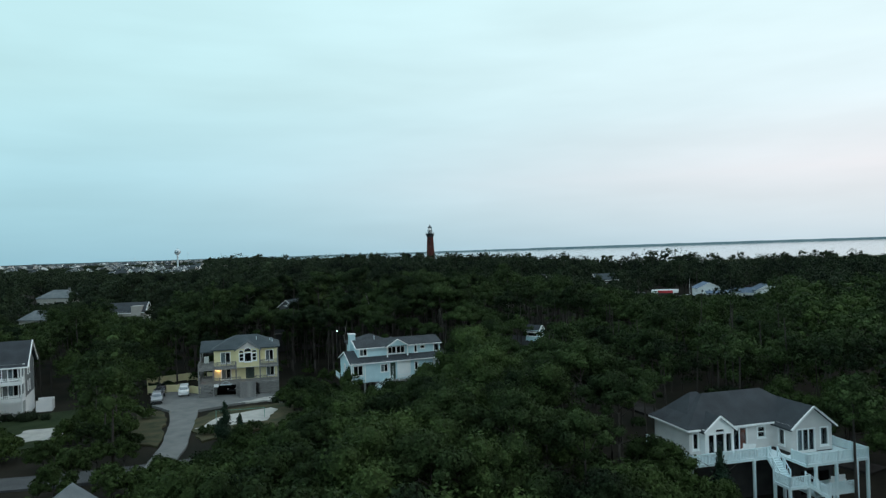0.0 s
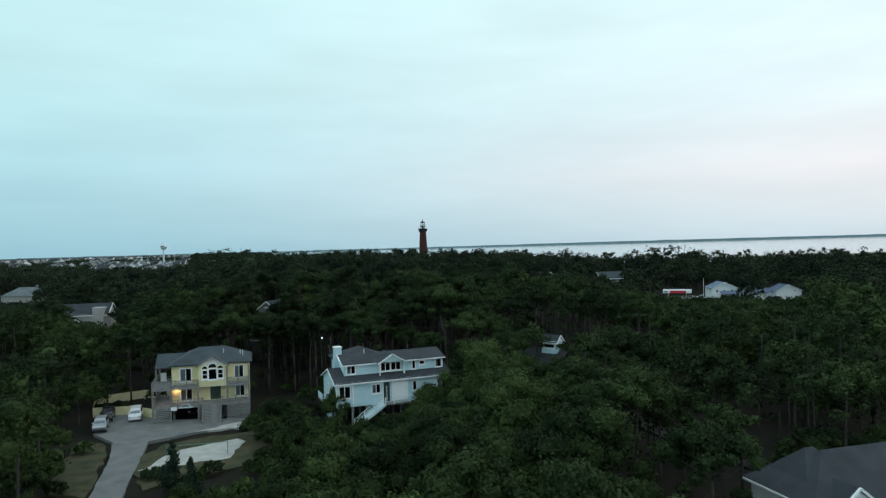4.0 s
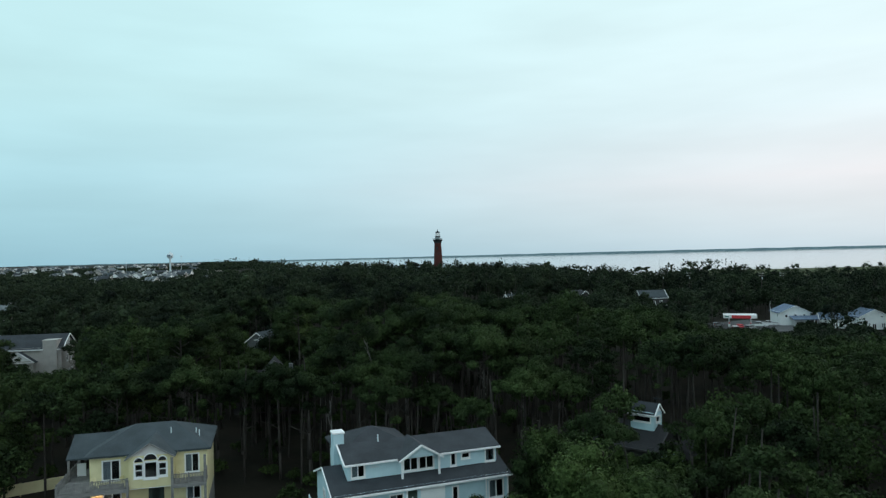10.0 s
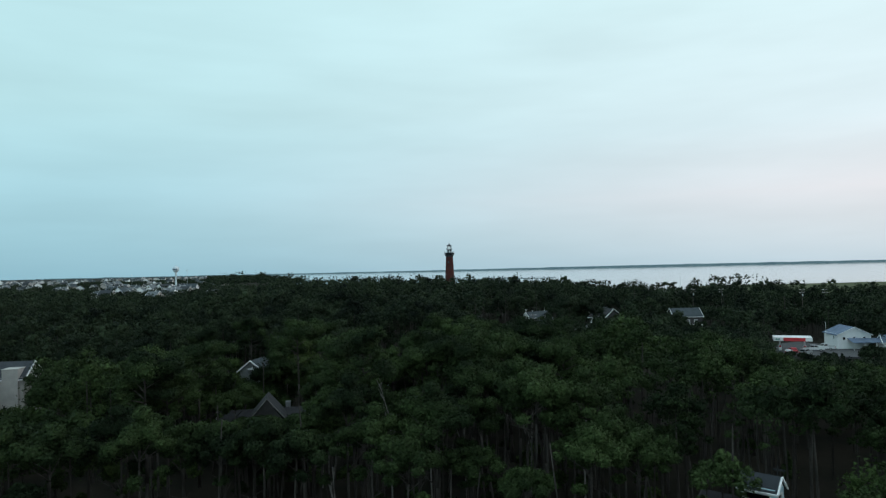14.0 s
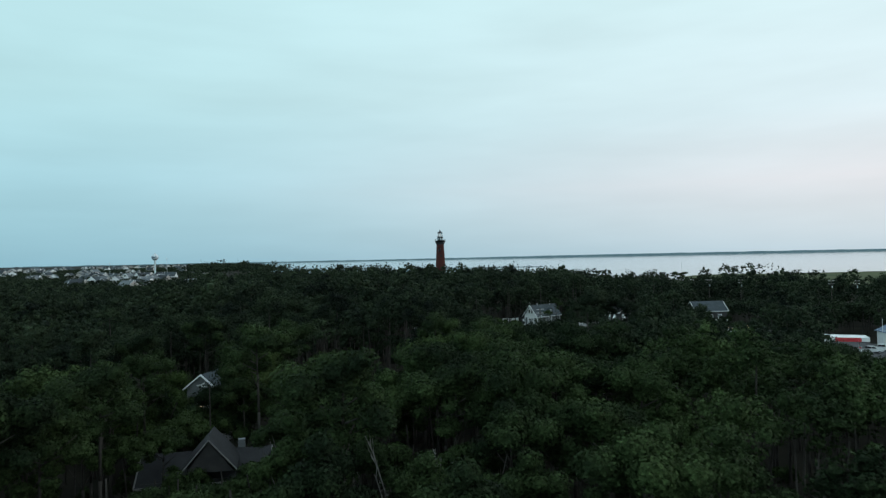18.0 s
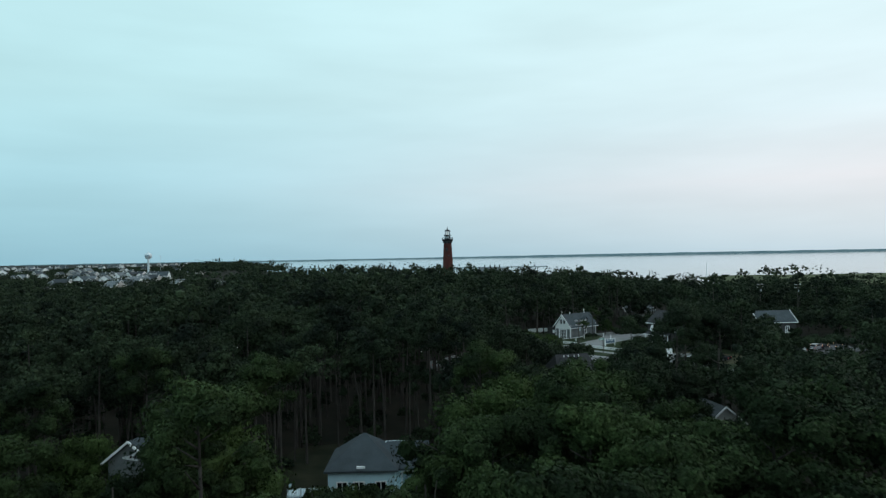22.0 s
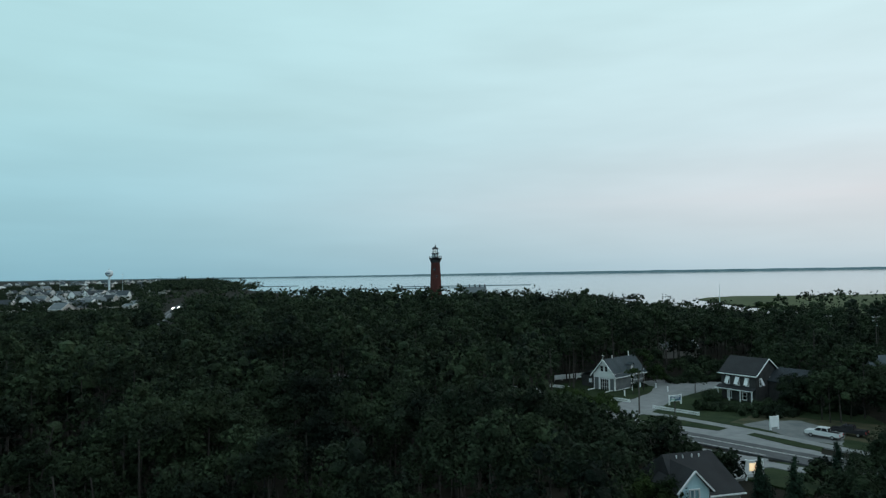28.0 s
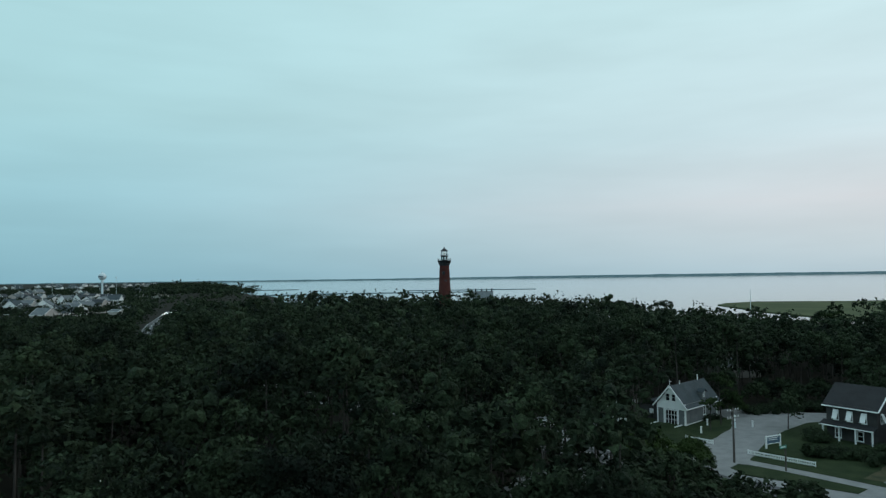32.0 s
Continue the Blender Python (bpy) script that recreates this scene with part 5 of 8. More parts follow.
# ---- houses ----
def arch_window(parent, m, u0, u1, v0, v1, rise, trim="white"):
    """A half-round light over a window opening, laid on the wall face."""
    c, r = (u0 + u1) / 2, (u1 - u0) / 2
    bm = bmesh.new()
    out, inn = [], []
    for k in range(11):
        a = math.pi * k / 10
        out.append((c + (r + 0.1) * math.cos(a), v0 + (rise + 0.1) * math.sin(a)))
        inn.append((c + r * math.cos(a), v0 + rise * math.sin(a)))
    for k in range(10):
        q = [out[k], out[k + 1], inn[k + 1], inn[k]]
        lo = [bm.verts.new(m @ Vector((u, -0.16, v))) for u, v in q]
        hi = [bm.verts.new(m @ Vector((u, -0.06, v))) for u, v in q]
        bm.faces.new(lo)
        bm.faces.new(hi[::-1])
        for i in range(4):
            bm.faces.new((lo[i], hi[i], hi[(i + 1) % 4], lo[(i + 1) % 4]))
    w = part("arched_window", bm, trim, parent)
    bm = bmesh.new()
    lo = [bm.verts.new(m @ Vector((u, -0.11, v))) for u, v in inn]
    hi = [bm.verts.new(m @ Vector((u, -0.085, v))) for u, v in inn]
    bm.faces.new(lo)
    bm.faces.new(hi[::-1])
    for i in range(11):
        bm.faces.new((lo[i], hi[i], hi[(i + 1) % 11], lo[(i + 1) % 11]))
    part("pane", bm, "dark", w, "dark half-round pane")


def shell(t, name, pts, z0, z1, mat, holes=None, label=""):
    """Closed walls round plan points (counter-clockwise, outside on the right hand); returns wall poses."""
    out = []
    for i, (a, b) in enumerate(zip(pts, pts[1:] + pts[:1])):
        bm = bmesh.new()
        out.append(wall_line(bm, a, b, z0, z1, (holes or {}).get(i, ())))
        part(name, bm, mat, t, label)
    return out


def fascia(t, rows, mat="white", w=0.16, h=0.22, name="fascia"):
    for a, b in rows:
        bm = bmesh.new()
        beam(bm, a, b, w, h)
        part(name, bm, mat, t)


def liner(t, x0, x1, y0, y1, z0, z1):
    """A near-black box added behind the windows; its colour stands in for unlit rooms."""
    part("dim_interior", boxes((x0, x1, y0, y1, z0, z1)), "dark", t, "near-black box standing in for unlit rooms")


def yellow_house():
    t = thing("yellow_house", pose(-42.38, 98.02, 1.85, 0, 0, 14), "three-storey yellow beach house on stilts with grey roof and decks", "house")
    # deck posts
    for x in (0.1, 2.7, 6.8, 11.2, 14.5):
        part("post", boxes((x - 0.12, x + 0.12, -0.1, 0.14, -0.4, 8.6 if x in (11.2, 14.5) else 6.6)), "greywood", t, "weathered deck post")
    for y in (4.5, 8.8):
        part("post", boxes((0.0, 0.24, y, y + 0.24, -0.4, 8.5)), "greywood", t)
    # ground storey
    W = [(2.8, 2.2), (14.5, 2.2), (14.5, 11.2), (2.8, 11.2)]
    shell(t, "ground_wall", W, -0.3, 3.0, "greywood", {0: [(0.35, 3.9, 0.3, 2.9)]})
    # panels carry the bay's shade in their near-black colour
    part("garage_back", boxes((3.0, 7.2, 7.0, 7.1, -0.2, 3.0), (7.1, 7.2, 2.4, 7.0, -0.2, 3.0)), "dark", t, "near-black panels for the shade of an open garage bay")
    for x0, x1, n in ((0.2, 2.6, 9), (11.3, 14.4, 11), (6.9, 7.6, 10)):
        for k in range(n):
            z = 0.25 + k * (2.5 / n)
            part("slat", boxes((x0, x1, 0.02, 0.07, z, z + 0.17)), "greywood", t)
    # two living storeys
    F = {0: [(1.25, 2.95, 0.15, 2.25), (5.7, 7.3, 0.05, 2.3), (9.6, 11.0, 0.35, 2.2)]}
    m1 = shell(t, "wall", W, 3.0, 5.9, "yellow", F, "yellow lap siding")
    F2 = {0: [(1.2, 2.9, 0.3, 2.35), (9.5, 10.9, 0.4, 2.35)]}
    m2 = shell(t, "wall", W, 5.9, 8.9, "yellow", F2, "yellow lap siding")
    for u in ((1.25, 2.95, 0.15, 2.25), (9.6, 11.0, 0.35, 2.2)):
        window(t, m1[0], *u, cols=2, curtain=True, name="sliding_door" if u[2] < 0.3 else "window")
    for u in ((1.2, 2.9, 0.3, 2.35), (9.5, 10.9, 0.4, 2.35)):
        window(t, m2[0], *u, cols=2, curtain=True, name="sliding_door")
    d = part("front_door", box(bmesh.new(), 5.75, 7.25, -0.04, 0.04, 0.05, 2.25, m1[0]), "door", t, "dark green double front door")
    part("pane", box(bmesh.new(), 6.1, 6.9, -0.07, -0.03, 0.4, 2.0, m1[0]), "glass", d, "glazed door light")
    # central gabled bay
    B = [(6.9, 0.6), (11.1, 0.6), (11.1, 2.2), (6.9, 2.2)]
    mb = shell(t, "bay_wall", B, 5.5, 8.9, "yellow", {0: [(0.55, 1.35, 1.15, 2.55), (1.5, 2.75, 1.0, 2.7), (2.9, 3.7, 1.15, 2.55)]}, "yellow lap siding")
    part("bay_floor", boxes((6.9, 11.1, 0.6, 2.2, 5.4, 5.52)), "white", t)
    part("bay_gable", gable_wall(bmesh.new(), (6.9, 0.6), (11.1, 0.6), 8.9, 10.2), "cream", t)
    for u in ((0.55, 1.35, 1.15, 2.55), (1.5, 2.75, 1.0, 2.7), (2.9, 3.7, 1.15, 2.55)):
        window(t, mb[0], *u, cols=1 if u[0] == 1.5 else 1, rows=1 if u[0] == 1.5 else 2, bar=0.12)
        arch_window(t, mb[0], u[0], u[1], u[3] + 0.22, u[3] + 0.6, 0.62 if u[0] == 1.5 else 0.42)
    part("bay_roof", gable_roof(bmesh.new(), 6.9, 11.1, 0.6, 5.5, 8.95, 10.3, 0.4, 0.16, "y"), "roof", t)
    fascia(t, [((6.5, 0.2, 8.62), (9.0, 0.2, 10.2)), ((11.5, 0.2, 8.62), (9.0, 0.2, 10.2))], "greywood", h=0.12)
    liner(t, 3.2, 14.1, 2.9, 10.8, 3.05, 8.8)
    liner(t, 7.15, 10.85, 1.15, 2.6, 5.6, 8.85)
    # roofs
    part("main_roof", hip_roof(bmesh.new(), 2.8, 14.5, 2.2, 11.2, 8.9, 11.0, 0.55, 0.2, 4.4), "roof", t, "blue-grey shingle hip roof")
    part("porch_roof", gable_roof(bmesh.new(), 0.4, 6.0, 4.2, 11.0, 8.5, 10.1, 0.35, 0.18, "x"), "roof", t)
    for x, y in ((10.6, 4.6), (13.2, 5.2), (13.6, 4.4)):
        bm = bmesh.new()
        tube(bm, (x, y, 9.6), (x, y, 10.75 if x < 12 else 10.35), 0.06)
        part("vent_pipe", bm, "steel", t)
    # decks
    for z, x0, x1 in ((2.85, 0, 14.6), (5.75, 0, 6.9), (5.75, 11.1, 14.6)):
        deck = part("deck", boxes((x0, x1, 0, 2.2, z - 0.22, z - 0.03)), "greywood", t)
        n = 9
        for k in range(n):
            part("plank", boxes((x0, x1, 0.005 + k * 2.19 / n, 2.19 * (k + 1) / n - 0.02, z - 0.03, z + 0.01)), "greywood", deck)
        part("rim_board", boxes((x0, x1, -0.05, 0.0, z - 0.42, z)), "greywood", deck)
    part("deck", boxes((0, 2.8, 2.2, 9.0, 2.6, 2.85), (0, 2.8, 2.2, 9.0, 5.5, 5.75)), "greywood", t)
    railing(t, [(0.1, 9.0), (0.1, 0.05), (6.8, 0.05)], 5.75, 1.05, gap=0.16, bal=0.07)
    railing(t, [(11.2, 0.05), (14.5, 0.05), (14.5, 2.1)], 5.75, 1.05, gap=0.16, bal=0.07)
    railing(t, [(0.1, 9.0), (0.1, 0.05), (7.4, 0.05)], 2.85, 1.0, gap=0.2, bal=0.07)
    railing(t, [(10.4, 0.05), (14.5, 0.05)], 2.85, 1.0, gap=0.2, bal=0.07)
    part("red_wall", boxes((2.6, 2.72, 3.0, 8.8, 2.9, 5.5)), "reddoor", t, "dull red panelled porch wall")
    part("privacy_panel", boxes((0.6, 1.5, 6.0, 6.1, 5.8, 7.2)), "white", t)
    stairs(t, (8.9, -3.6), (8.9, 0.1), 2.7, 0.0, 2.8)
    # arched name board over the garage and lamp
    bm = bmesh.new()
    for k in range(8):
        a, b = math.pi * k / 8, math.pi * (k + 1) / 8
        beam(bm, (4.9 + 0.75 * math.cos(a), -0.12, 2.62 + 0.5 * math.sin(a)), (4.9 + 0.75 * math.cos(b), -0.12, 2.62 + 0.5 * math.sin(b)), 0.09)
    box(bm, 3.8, 6.0, -0.16, -0.08, 2.48, 2.64)
    part("arched_board", bm, "steel", t, "pale arched board over the garage")
    part("notice", boxes((2.75, 3.6, -0.2, -0.14, 2.2, 2.75)), "white", t, "small white board on a post")
    bm = bmesh.new()
    bmesh.ops.create_icosphere(bm, subdivisions=2, radius=0.17, matrix=Matrix.Translation((3.3, 1.95, 5.25)))
    part("porch_lamp", bm, "lampwarm", t, "lit warm porch lamp")
    lamp = new("porch_light", bpy.data.lights.new("porch_light", "POINT"))
    lamp.data.energy, lamp.data.color, lamp.data.shadow_soft_size = 22, (1.0, 0.62, 0.34), 0.15
    lamp.matrix_world = t.matrix_world @ Matrix.Translation((3.3, 1.6, 5.2))
    for x in (6.3, 3.4, 12.0):
        c = thing("deck_chair", t.matrix_world @ pose(x, 1.2, 5.77, 0, 0, 10 * x), "wooden yellow deck chair on the upper deck", "chair", "deck chairs")
        part("seat", boxes((-0.3, 0.3, -0.3, 0.3, 0.34, 0.4)), "yellow", c)
        part("backrest", boxes((-0.3, 0.3, 0.24, 0.32, 0.4, 1.0)), "yellow", c)
        for sx in (-0.27, 0.27):
            for sy in (-0.27, 0.27):
                part("leg", boxes((sx - 0.03, sx + 0.03, sy - 0.03, sy + 0.03, 0, 0.36)), "yellow", c)


yellow_house()


def blue_house():
    t = thing("blue_house", pose(-13.1, 92.9, 2.3, 0, 0, 20.3), "two-storey pale blue sided house on piles with dark roof", "house")
    for x in (0.3, 2.4, 4.6, 7, 10, 13, 17.5):
        for y in (0.3, 4.5, 8.6):
            part("pile", boxes((x - 0.14, x + 0.14, y - 0.14, y + 0.14, -0.5, 2.75)), "greywood", t)
    part("floor", boxes((0, 18, 0, 9, 2.6, 2.8)), "blue", t)
    part("store_room", boxes((0.2, 1.9, 5, 8.8, -0.4, 2.6)), "blue", t, "pale blue enclosed store under the house")
    L = [(0, 0), (18, 0), (18, 9), (0, 9)]
    H = {0: [(0.35, 2.05, 1.2, 2.95), (5.4, 6.7, 1.5, 2.85), (7.2, 8.2, 0.05, 3.0), (11.9, 12.5, 1.4, 2.8), (15.9, 17.5, 1.1, 2.9)], 3: [(3.5, 4.6, 1.3, 2.7)]}
    m = shell(t, "wall", L, 2.8, 6.3, "blue", H, "pale blue lap siding")
    for u in H[0]:
        if u[0] == 7.2:
            dr = part("porch_door", box(bmesh.new(), 7.25, 8.15, -0.03, 0.03, 0.05, 3.0, m[0]), "door", t, "dark screened porch door")
            part("mullion", box(bmesh.new(), 7.66, 7.74, -0.09, 0.03, 0.05, 2.4, m[0]), "white", dr)
        else:
            window(t, m[0], *u, cols=2 if u[1] - u[0] > 0.8 else 1, curtain=u[0] in (5.4, 15.9), name="window")
    window(t, m[3], *H[3][0], cols=2)
    for x in (0.0, 2.45, 7.1, 11.0, 15.6, 18.0):
        part("corner_board", boxes((x - 0.09, x + 0.09, -0.12, -0.06, 2.7, 6.3)), "white", t)
    part("entry_wall", boxes((8.5, 11.0, -0.11, -0.07, 2.9, 6.1)), "white", t, "white painted entry wall panel")
    # lower roof
    part("lower_gable", gable_wall(bmesh.new(), (0, 9), (0, 0), 6.3, 7.8), "blue", t)
    part("lower_gable", gable_wall(bmesh.new(), (18, 0), (18, 9), 6.3, 7.8), "blue", t)
    part("lower_roof", gable_roof(bmesh.new(), 0, 18, 0, 9, 6.32, 7.9, 0.35, 0.16, "x"), "roofdark", t, "dark shingle lower roof")
    # upper storey
    U = [(1.7, 1.9), (17.6, 1.9), (17.6, 8.6), (1.7, 8.6)]
    HU = {0: [(0.35, 1.65, 0.65, 1.9), (5.7, 7.2, 0.65, 1.9), (7.35, 8.9, 0.65, 1.9), (10.8, 11.35, 0.55, 1.85), (12.0, 12.9, 1.15, 1.7), (14.7, 15.7, 0.55, 1.85)]}
    mu = shell(t, "wall", U, 6.55, 8.75, "blue", HU, "pale blue lap siding")
    for u in HU[0]:
        window(t, mu[0], *u, cols=2 if u[1] - u[0] > 1 else 1, curtain=u[0] in (0.35, 14.7))
    part("upper_gable", gable_wall(bmesh.new(), (1.7, 8.6), (1.7, 1.9), 8.75, 9.65), "blue", t)
    part("upper_gable", gable_wall(bmesh.new(), (17.6, 1.9), (17.6, 8.6), 8.75, 9.65), "blue", t)
    part("upper_roof", gable_roof(bmesh.new(), 1.7, 17.6, 1.9, 8.6, 8.78, 9.75, 0.35, 0.18, "x"), "roofdark", t, "dark shingle roof")
    part("rear_roof", hip_roof(bmesh.new(), 2.0, 9.6, 5.4, 13.0, 8.6, 10.3, 0.35, 0.18, 3.9), "roofdark", t, "dark shingle hip over the rear wing")
    shell(t, "rear_wall", [(2.2, 8.7), (9.4, 8.7), (9.4, 12.8), (2.2, 12.8)], 2.8, 8.6, "blue")
    # dormer
    part("dormer_gable", gable_wall(bmesh.new(), (7.0, 1.1), (11.0, 1.1), 8.65, 9.75, 0.12), "blue", t)
    part("dormer_roof", gable_roof(bmesh.new(), 7.0, 11.0, 1.1, 5.2, 8.7, 9.9, 0.3, 0.14, "y"), "roofdark", t)
    fascia(t, [((6.65, 0.75, 8.45), (9.0, 0.75, 9.87)), ((11.35, 0.75, 8.45), (9.0, 0.75, 9.87)), ((1.3, 1.5, 8.52), (6.7, 1.5, 8.52)), ((11.3, 1.5, 8.52), (18.0, 1.5, 8.52)),
               ((-0.4, -0.4, 6.08), (18.4, -0.4, 6.08)), ((1.3, 1.5, 8.52), (1.3, 5.25, 9.7)), ((-0.36, -0.4, 6.08), (-0.36, 4.5, 7.8)), ((-0.36, 9.3, 6.1), (-0.36, 4.5, 7.8))], h=0.18)
    for x in (7.05, 10.95):
        part("dormer_post", boxes((x - 0.1, x + 0.1, 1.0, 1.2, 6.7, 8.65)), "white", t)
    liner(t, 0.4, 17.6, 0.5, 8.6, 2.85, 6.2)
    liner(t, 2.1, 17.2, 2.4, 8.2, 6.6, 8.7)
    for k in range(5):
        part("carved_fan", boxes((4.4 - 0.5 + k * 0.2, 4.56 - 0.5 + k * 0.2, 1.78, 1.83, 7.95, 8.02 + 0.16 * math.sin(math.pi * (k + 0.5) / 5))), "steel", t)
    ch = part("chimney", boxes((1.0, 2.1, 5.2, 6.5, 5.6, 10.8)), "blue", t, "boxed pale blue chimney")
    part("chimney_cap", boxes((0.92, 2.18, 5.12, 6.58, 10.8, 10.95)), "white", ch)
    for x, y in ((5.6, 4.9),):
        bm = bmesh.new()
        tube(bm, (x, y, 9.4), (x, y, 10.4), 0.07)
        part("vent_pipe", bm, "steel", t)
    # porch, steps, side deck
    part("porch_deck", boxes((7.1, 11.0, -1.5, 0, 2.6, 2.78)), "greywood", t)
    railing(t, [(8.4, -1.45), (11.0, -1.45), (11.0, -0.1)], 2.78, 1.0, "bluedeck", gap=9, rails=(0.2, 0.5, 0.95))
    stairs(t, (2.4, -1.6), (7.1, -0.75), 1.3, 0.0, 2.75, "bluedeck", rail=False)
    for o in (-1.45, -0.05):
        railing(t, [(2.4, -0.85 + o, 0.0), (7.1, 0.0 + o, 2.75)], 0, 1.0, "bluedeck", gap=99, post=1.6, rails=(0.25, 0.6, 0.98), name="stair_rail")
    part("side_deck", boxes((-1.0, 0, 6, 9, 2.5, 2.7)), "greywood", t)
    railing(t, [(0, 6.05), (-0.95, 6.05), (-0.95, 9)], 2.7, 1.0, "bluedeck", gap=0.3)


blue_house()


def white_house():
    t = thing("deck_house", pose(27.9, 38.1, 2.55, 0, 0, 14), "cream raised house with charcoal roof and pale blue decks", "house")
    W = [(0, 0), (9.9, 0), (9.9, -2.7), (14.6, -2.7), (14.6, 6.4), (0, 6.4)]
    # dark wall colour stands in for shade in the open space under the house
    shell(t, "ground_wall", W, -0.4, 4.5, "darksid", {2: [(0.8, 2.4, 0.6, 3.0), (3.0, 4.2, 0.8, 2.8)]})
    H = {0: [(0.3, 0.9, 0.6, 2.2), (4.9, 6.6, 0.05, 2.3), (7.9, 8.8, 1.1, 2.2)], 1: [(0.9, 1.7, 0.5, 2.1)], 2: [(0.5, 2.6, 0.1, 2.3), (3.3, 4.2, 0.5, 2.3)]}
    m = shell(t, "wall", W, 4.5, 7.2, "cream", H, "cream lap siding")
    window(t, m[0], *H[0][0], cols=1)
    s = window(t, m[0], *H[0][1], cols=2, name="sliding_door")
    part("red_leaf", box(bmesh.new(), 5.75, 6.58, 0.03, 0.06, 0.1, 2.25, m[0]), "reddoor", s, "orange-red inner door leaf")
    window(t, m[0], *H[0][2], cols=1, rows=2)
    window(t, m[1], *H[1][0], cols=1)
    window(t, m[2], *H[2][0], cols=3, curtain=True, name="sliding_door")
    window(t, m[2], *H[2][1], cols=1, curtain=True)
    # glazed gable bay
    B = [(1.2, -0.9), (4.4, -0.9), (4.4, 0), (1.2, 0)]
    HB = {0: [(0.25, 0.95, 0.3, 2.2), (1.1, 2.1, 0.3, 2.2), (2.25, 2.95, 0.3, 2.2), (1.1, 2.1, 2.35, 2.68)]}
    mb = shell(t, "bay_wall", B, 4.5, 7.2, "white", HB)
    for u in HB[0]:
        window(t, mb[0], *u, cols=1, rows=1, bar=0.07)
    part("bay_gable", gable_wall(bmesh.new(), (1.2, -0.9), (4.4, -0.9), 7.2, 8.4), "white", t)
    part("bay_roof", gable_roof(bmesh.new(), 1.2, 4.4, -0.9, 4, 7.22, 8.5, 0.3, 0.14, "y"), "roofdark", t)
    part("main_roof", hip_roof(bmesh.new(), 0, 14.6, 0, 6.4, 7.25, 9.9, 0.5, 0.2, 4.2), "roofdark", t, "charcoal shingle hip roof")
    part("cross_roof", hip_roof(bmesh.new(), 0.6, 5.6, 1.2, 6.4, 7.25, 10.0, 0.5, 0.2, 2.6), "roofdark", t)
    part("wing_roof", gable_roof(bmesh.new(), 9.9, 14.6, -2.7, 5, 7.25, 9.1, 0.4, 0.18, "y"), "roofdark", t)
    part("wing_gable", gable_wall(bmesh.new(), (9.9, -2.7), (14.6, -2.7), 7.2, 8.95), "cream", t)
    fascia(t, [((9.5, -3.1, 6.9), (12.25, -3.1, 9.05)), ((15.0, -3.1, 6.9), (12.25, -3.1, 9.05)), ((0.9, -1.2, 6.95), (2.8, -1.2, 8.48)), ((4.7, -1.2, 6.95), (2.8, -1.2, 8.48)),
               ((4.7, -0.5, 7.1), (9.6, -0.5, 7.1)), ((-0.5, -0.5, 7.1), (-0.5, 6.8, 7.1)), ((-0.5, -0.5, 7.1), (0.9, -0.5, 7.1))], h=0.18)
    liner(t, 0.4, 14.2, 0.5, 6.0, 4.55, 7.15)
    liner(t, 1.5, 4.1, -0.5, 0.6, 4.55, 7.15)
    liner(t, 10.3, 14.2, -2.2, 0.6, 4.55, 7.15)
    # decks
    for x0, x1, y0, y1, z in ((-1.6, 9.2, -2.6, -0.05, 4.4), (-1.6, -0.05, -0.05, 5.6, 4.4), (8.6, 15.9, -6.0, -2.75, 4.4), (14.7, 15.9, -2.75, 0.5, 4.4), (9.6, 14.6, -6.0, -2.75, 1.4), (6.3, 8.6, -6.4, -4.2, 2.6)):
        dk = part("deck", boxes((x0, x1, y0, y1, z - 0.25, z - 0.03)), "bluedeck", t)
        n = max(4, round((y1 - y0) / 0.4))
        for k in range(n):
            part("plank", boxes((x0, x1, y0 + (y1 - y0) * k / n + 0.01, y0 + (y1 - y0) * (k + 1) / n - 0.015, z - 0.03, z)), "bluedeck", dk)
    for x, y, z in ((-1.5, -2.5, 4.3), (2, -2.5, 4.3), (5.5, -2.5, 4.3), (9, -2.5, 4.3), (-1.5, 3, 4.3), (-1.5, 5.4, 4.3), (9.7, -5.9, 4.3), (12.1, -5.9, 4.3), (14.5, -5.9, 4.3), (15.8, -5.9, 4.3), (15.8, 0.3, 4.3), (6.4, -6.3, 2.5), (8.5, -6.3, 2.5), (6.4, -4.3, 2.5)):
        part("post", boxes((x - 0.12, x + 0.12, y - 0.12, y + 0.12, -0.6, z)), "bluedeck", t)
    railing(t, [(-1.55, 5.6), (-1.55, -2.55), (7.4, -2.55)], 4.4, 1.0, "bluedeck", gap=0.16, bal=0.07)
    railing(t, [(8.65, -4.0), (8.65, -5.95), (15.85, -5.95), (15.85, 0.5)], 4.4, 1.0, "bluedeck", gap=0.16, bal=0.07)
    railing(t, [(9.65, -5.95), (14.55, -5.95)], 1.4, 1.0, "bluedeck", gap=0.16, bal=0.07)
    railing(t, [(6.35, -4.2), (6.35, -6.35), (8.6, -6.35)], 2.6, 1.0, "bluedeck", gap=0.16, bal=0.07)
    stairs(t, (7.5, -4.4), (7.5, -2.7), 1.2, 2.6, 4.4, "bluedeck")
    stairs(t, (10.6, -6.9), (8.7, -5.9), 1.1, 1.2, 2.6, "bluedeck")
    for x, y in ((2.3, -2.0), (5.3, -1.6), (5.9, -1.9), (13.0, -4.6), (14.0, -4.3)):
        z = 4.42 if x < 9 else 1.42
        c = thing("deck_chair", t.matrix_world @ pose(x, y, z, 0, 0, 180 + 25 * x), "white slatted deck chair on a deck", "chair", "white deck chairs")
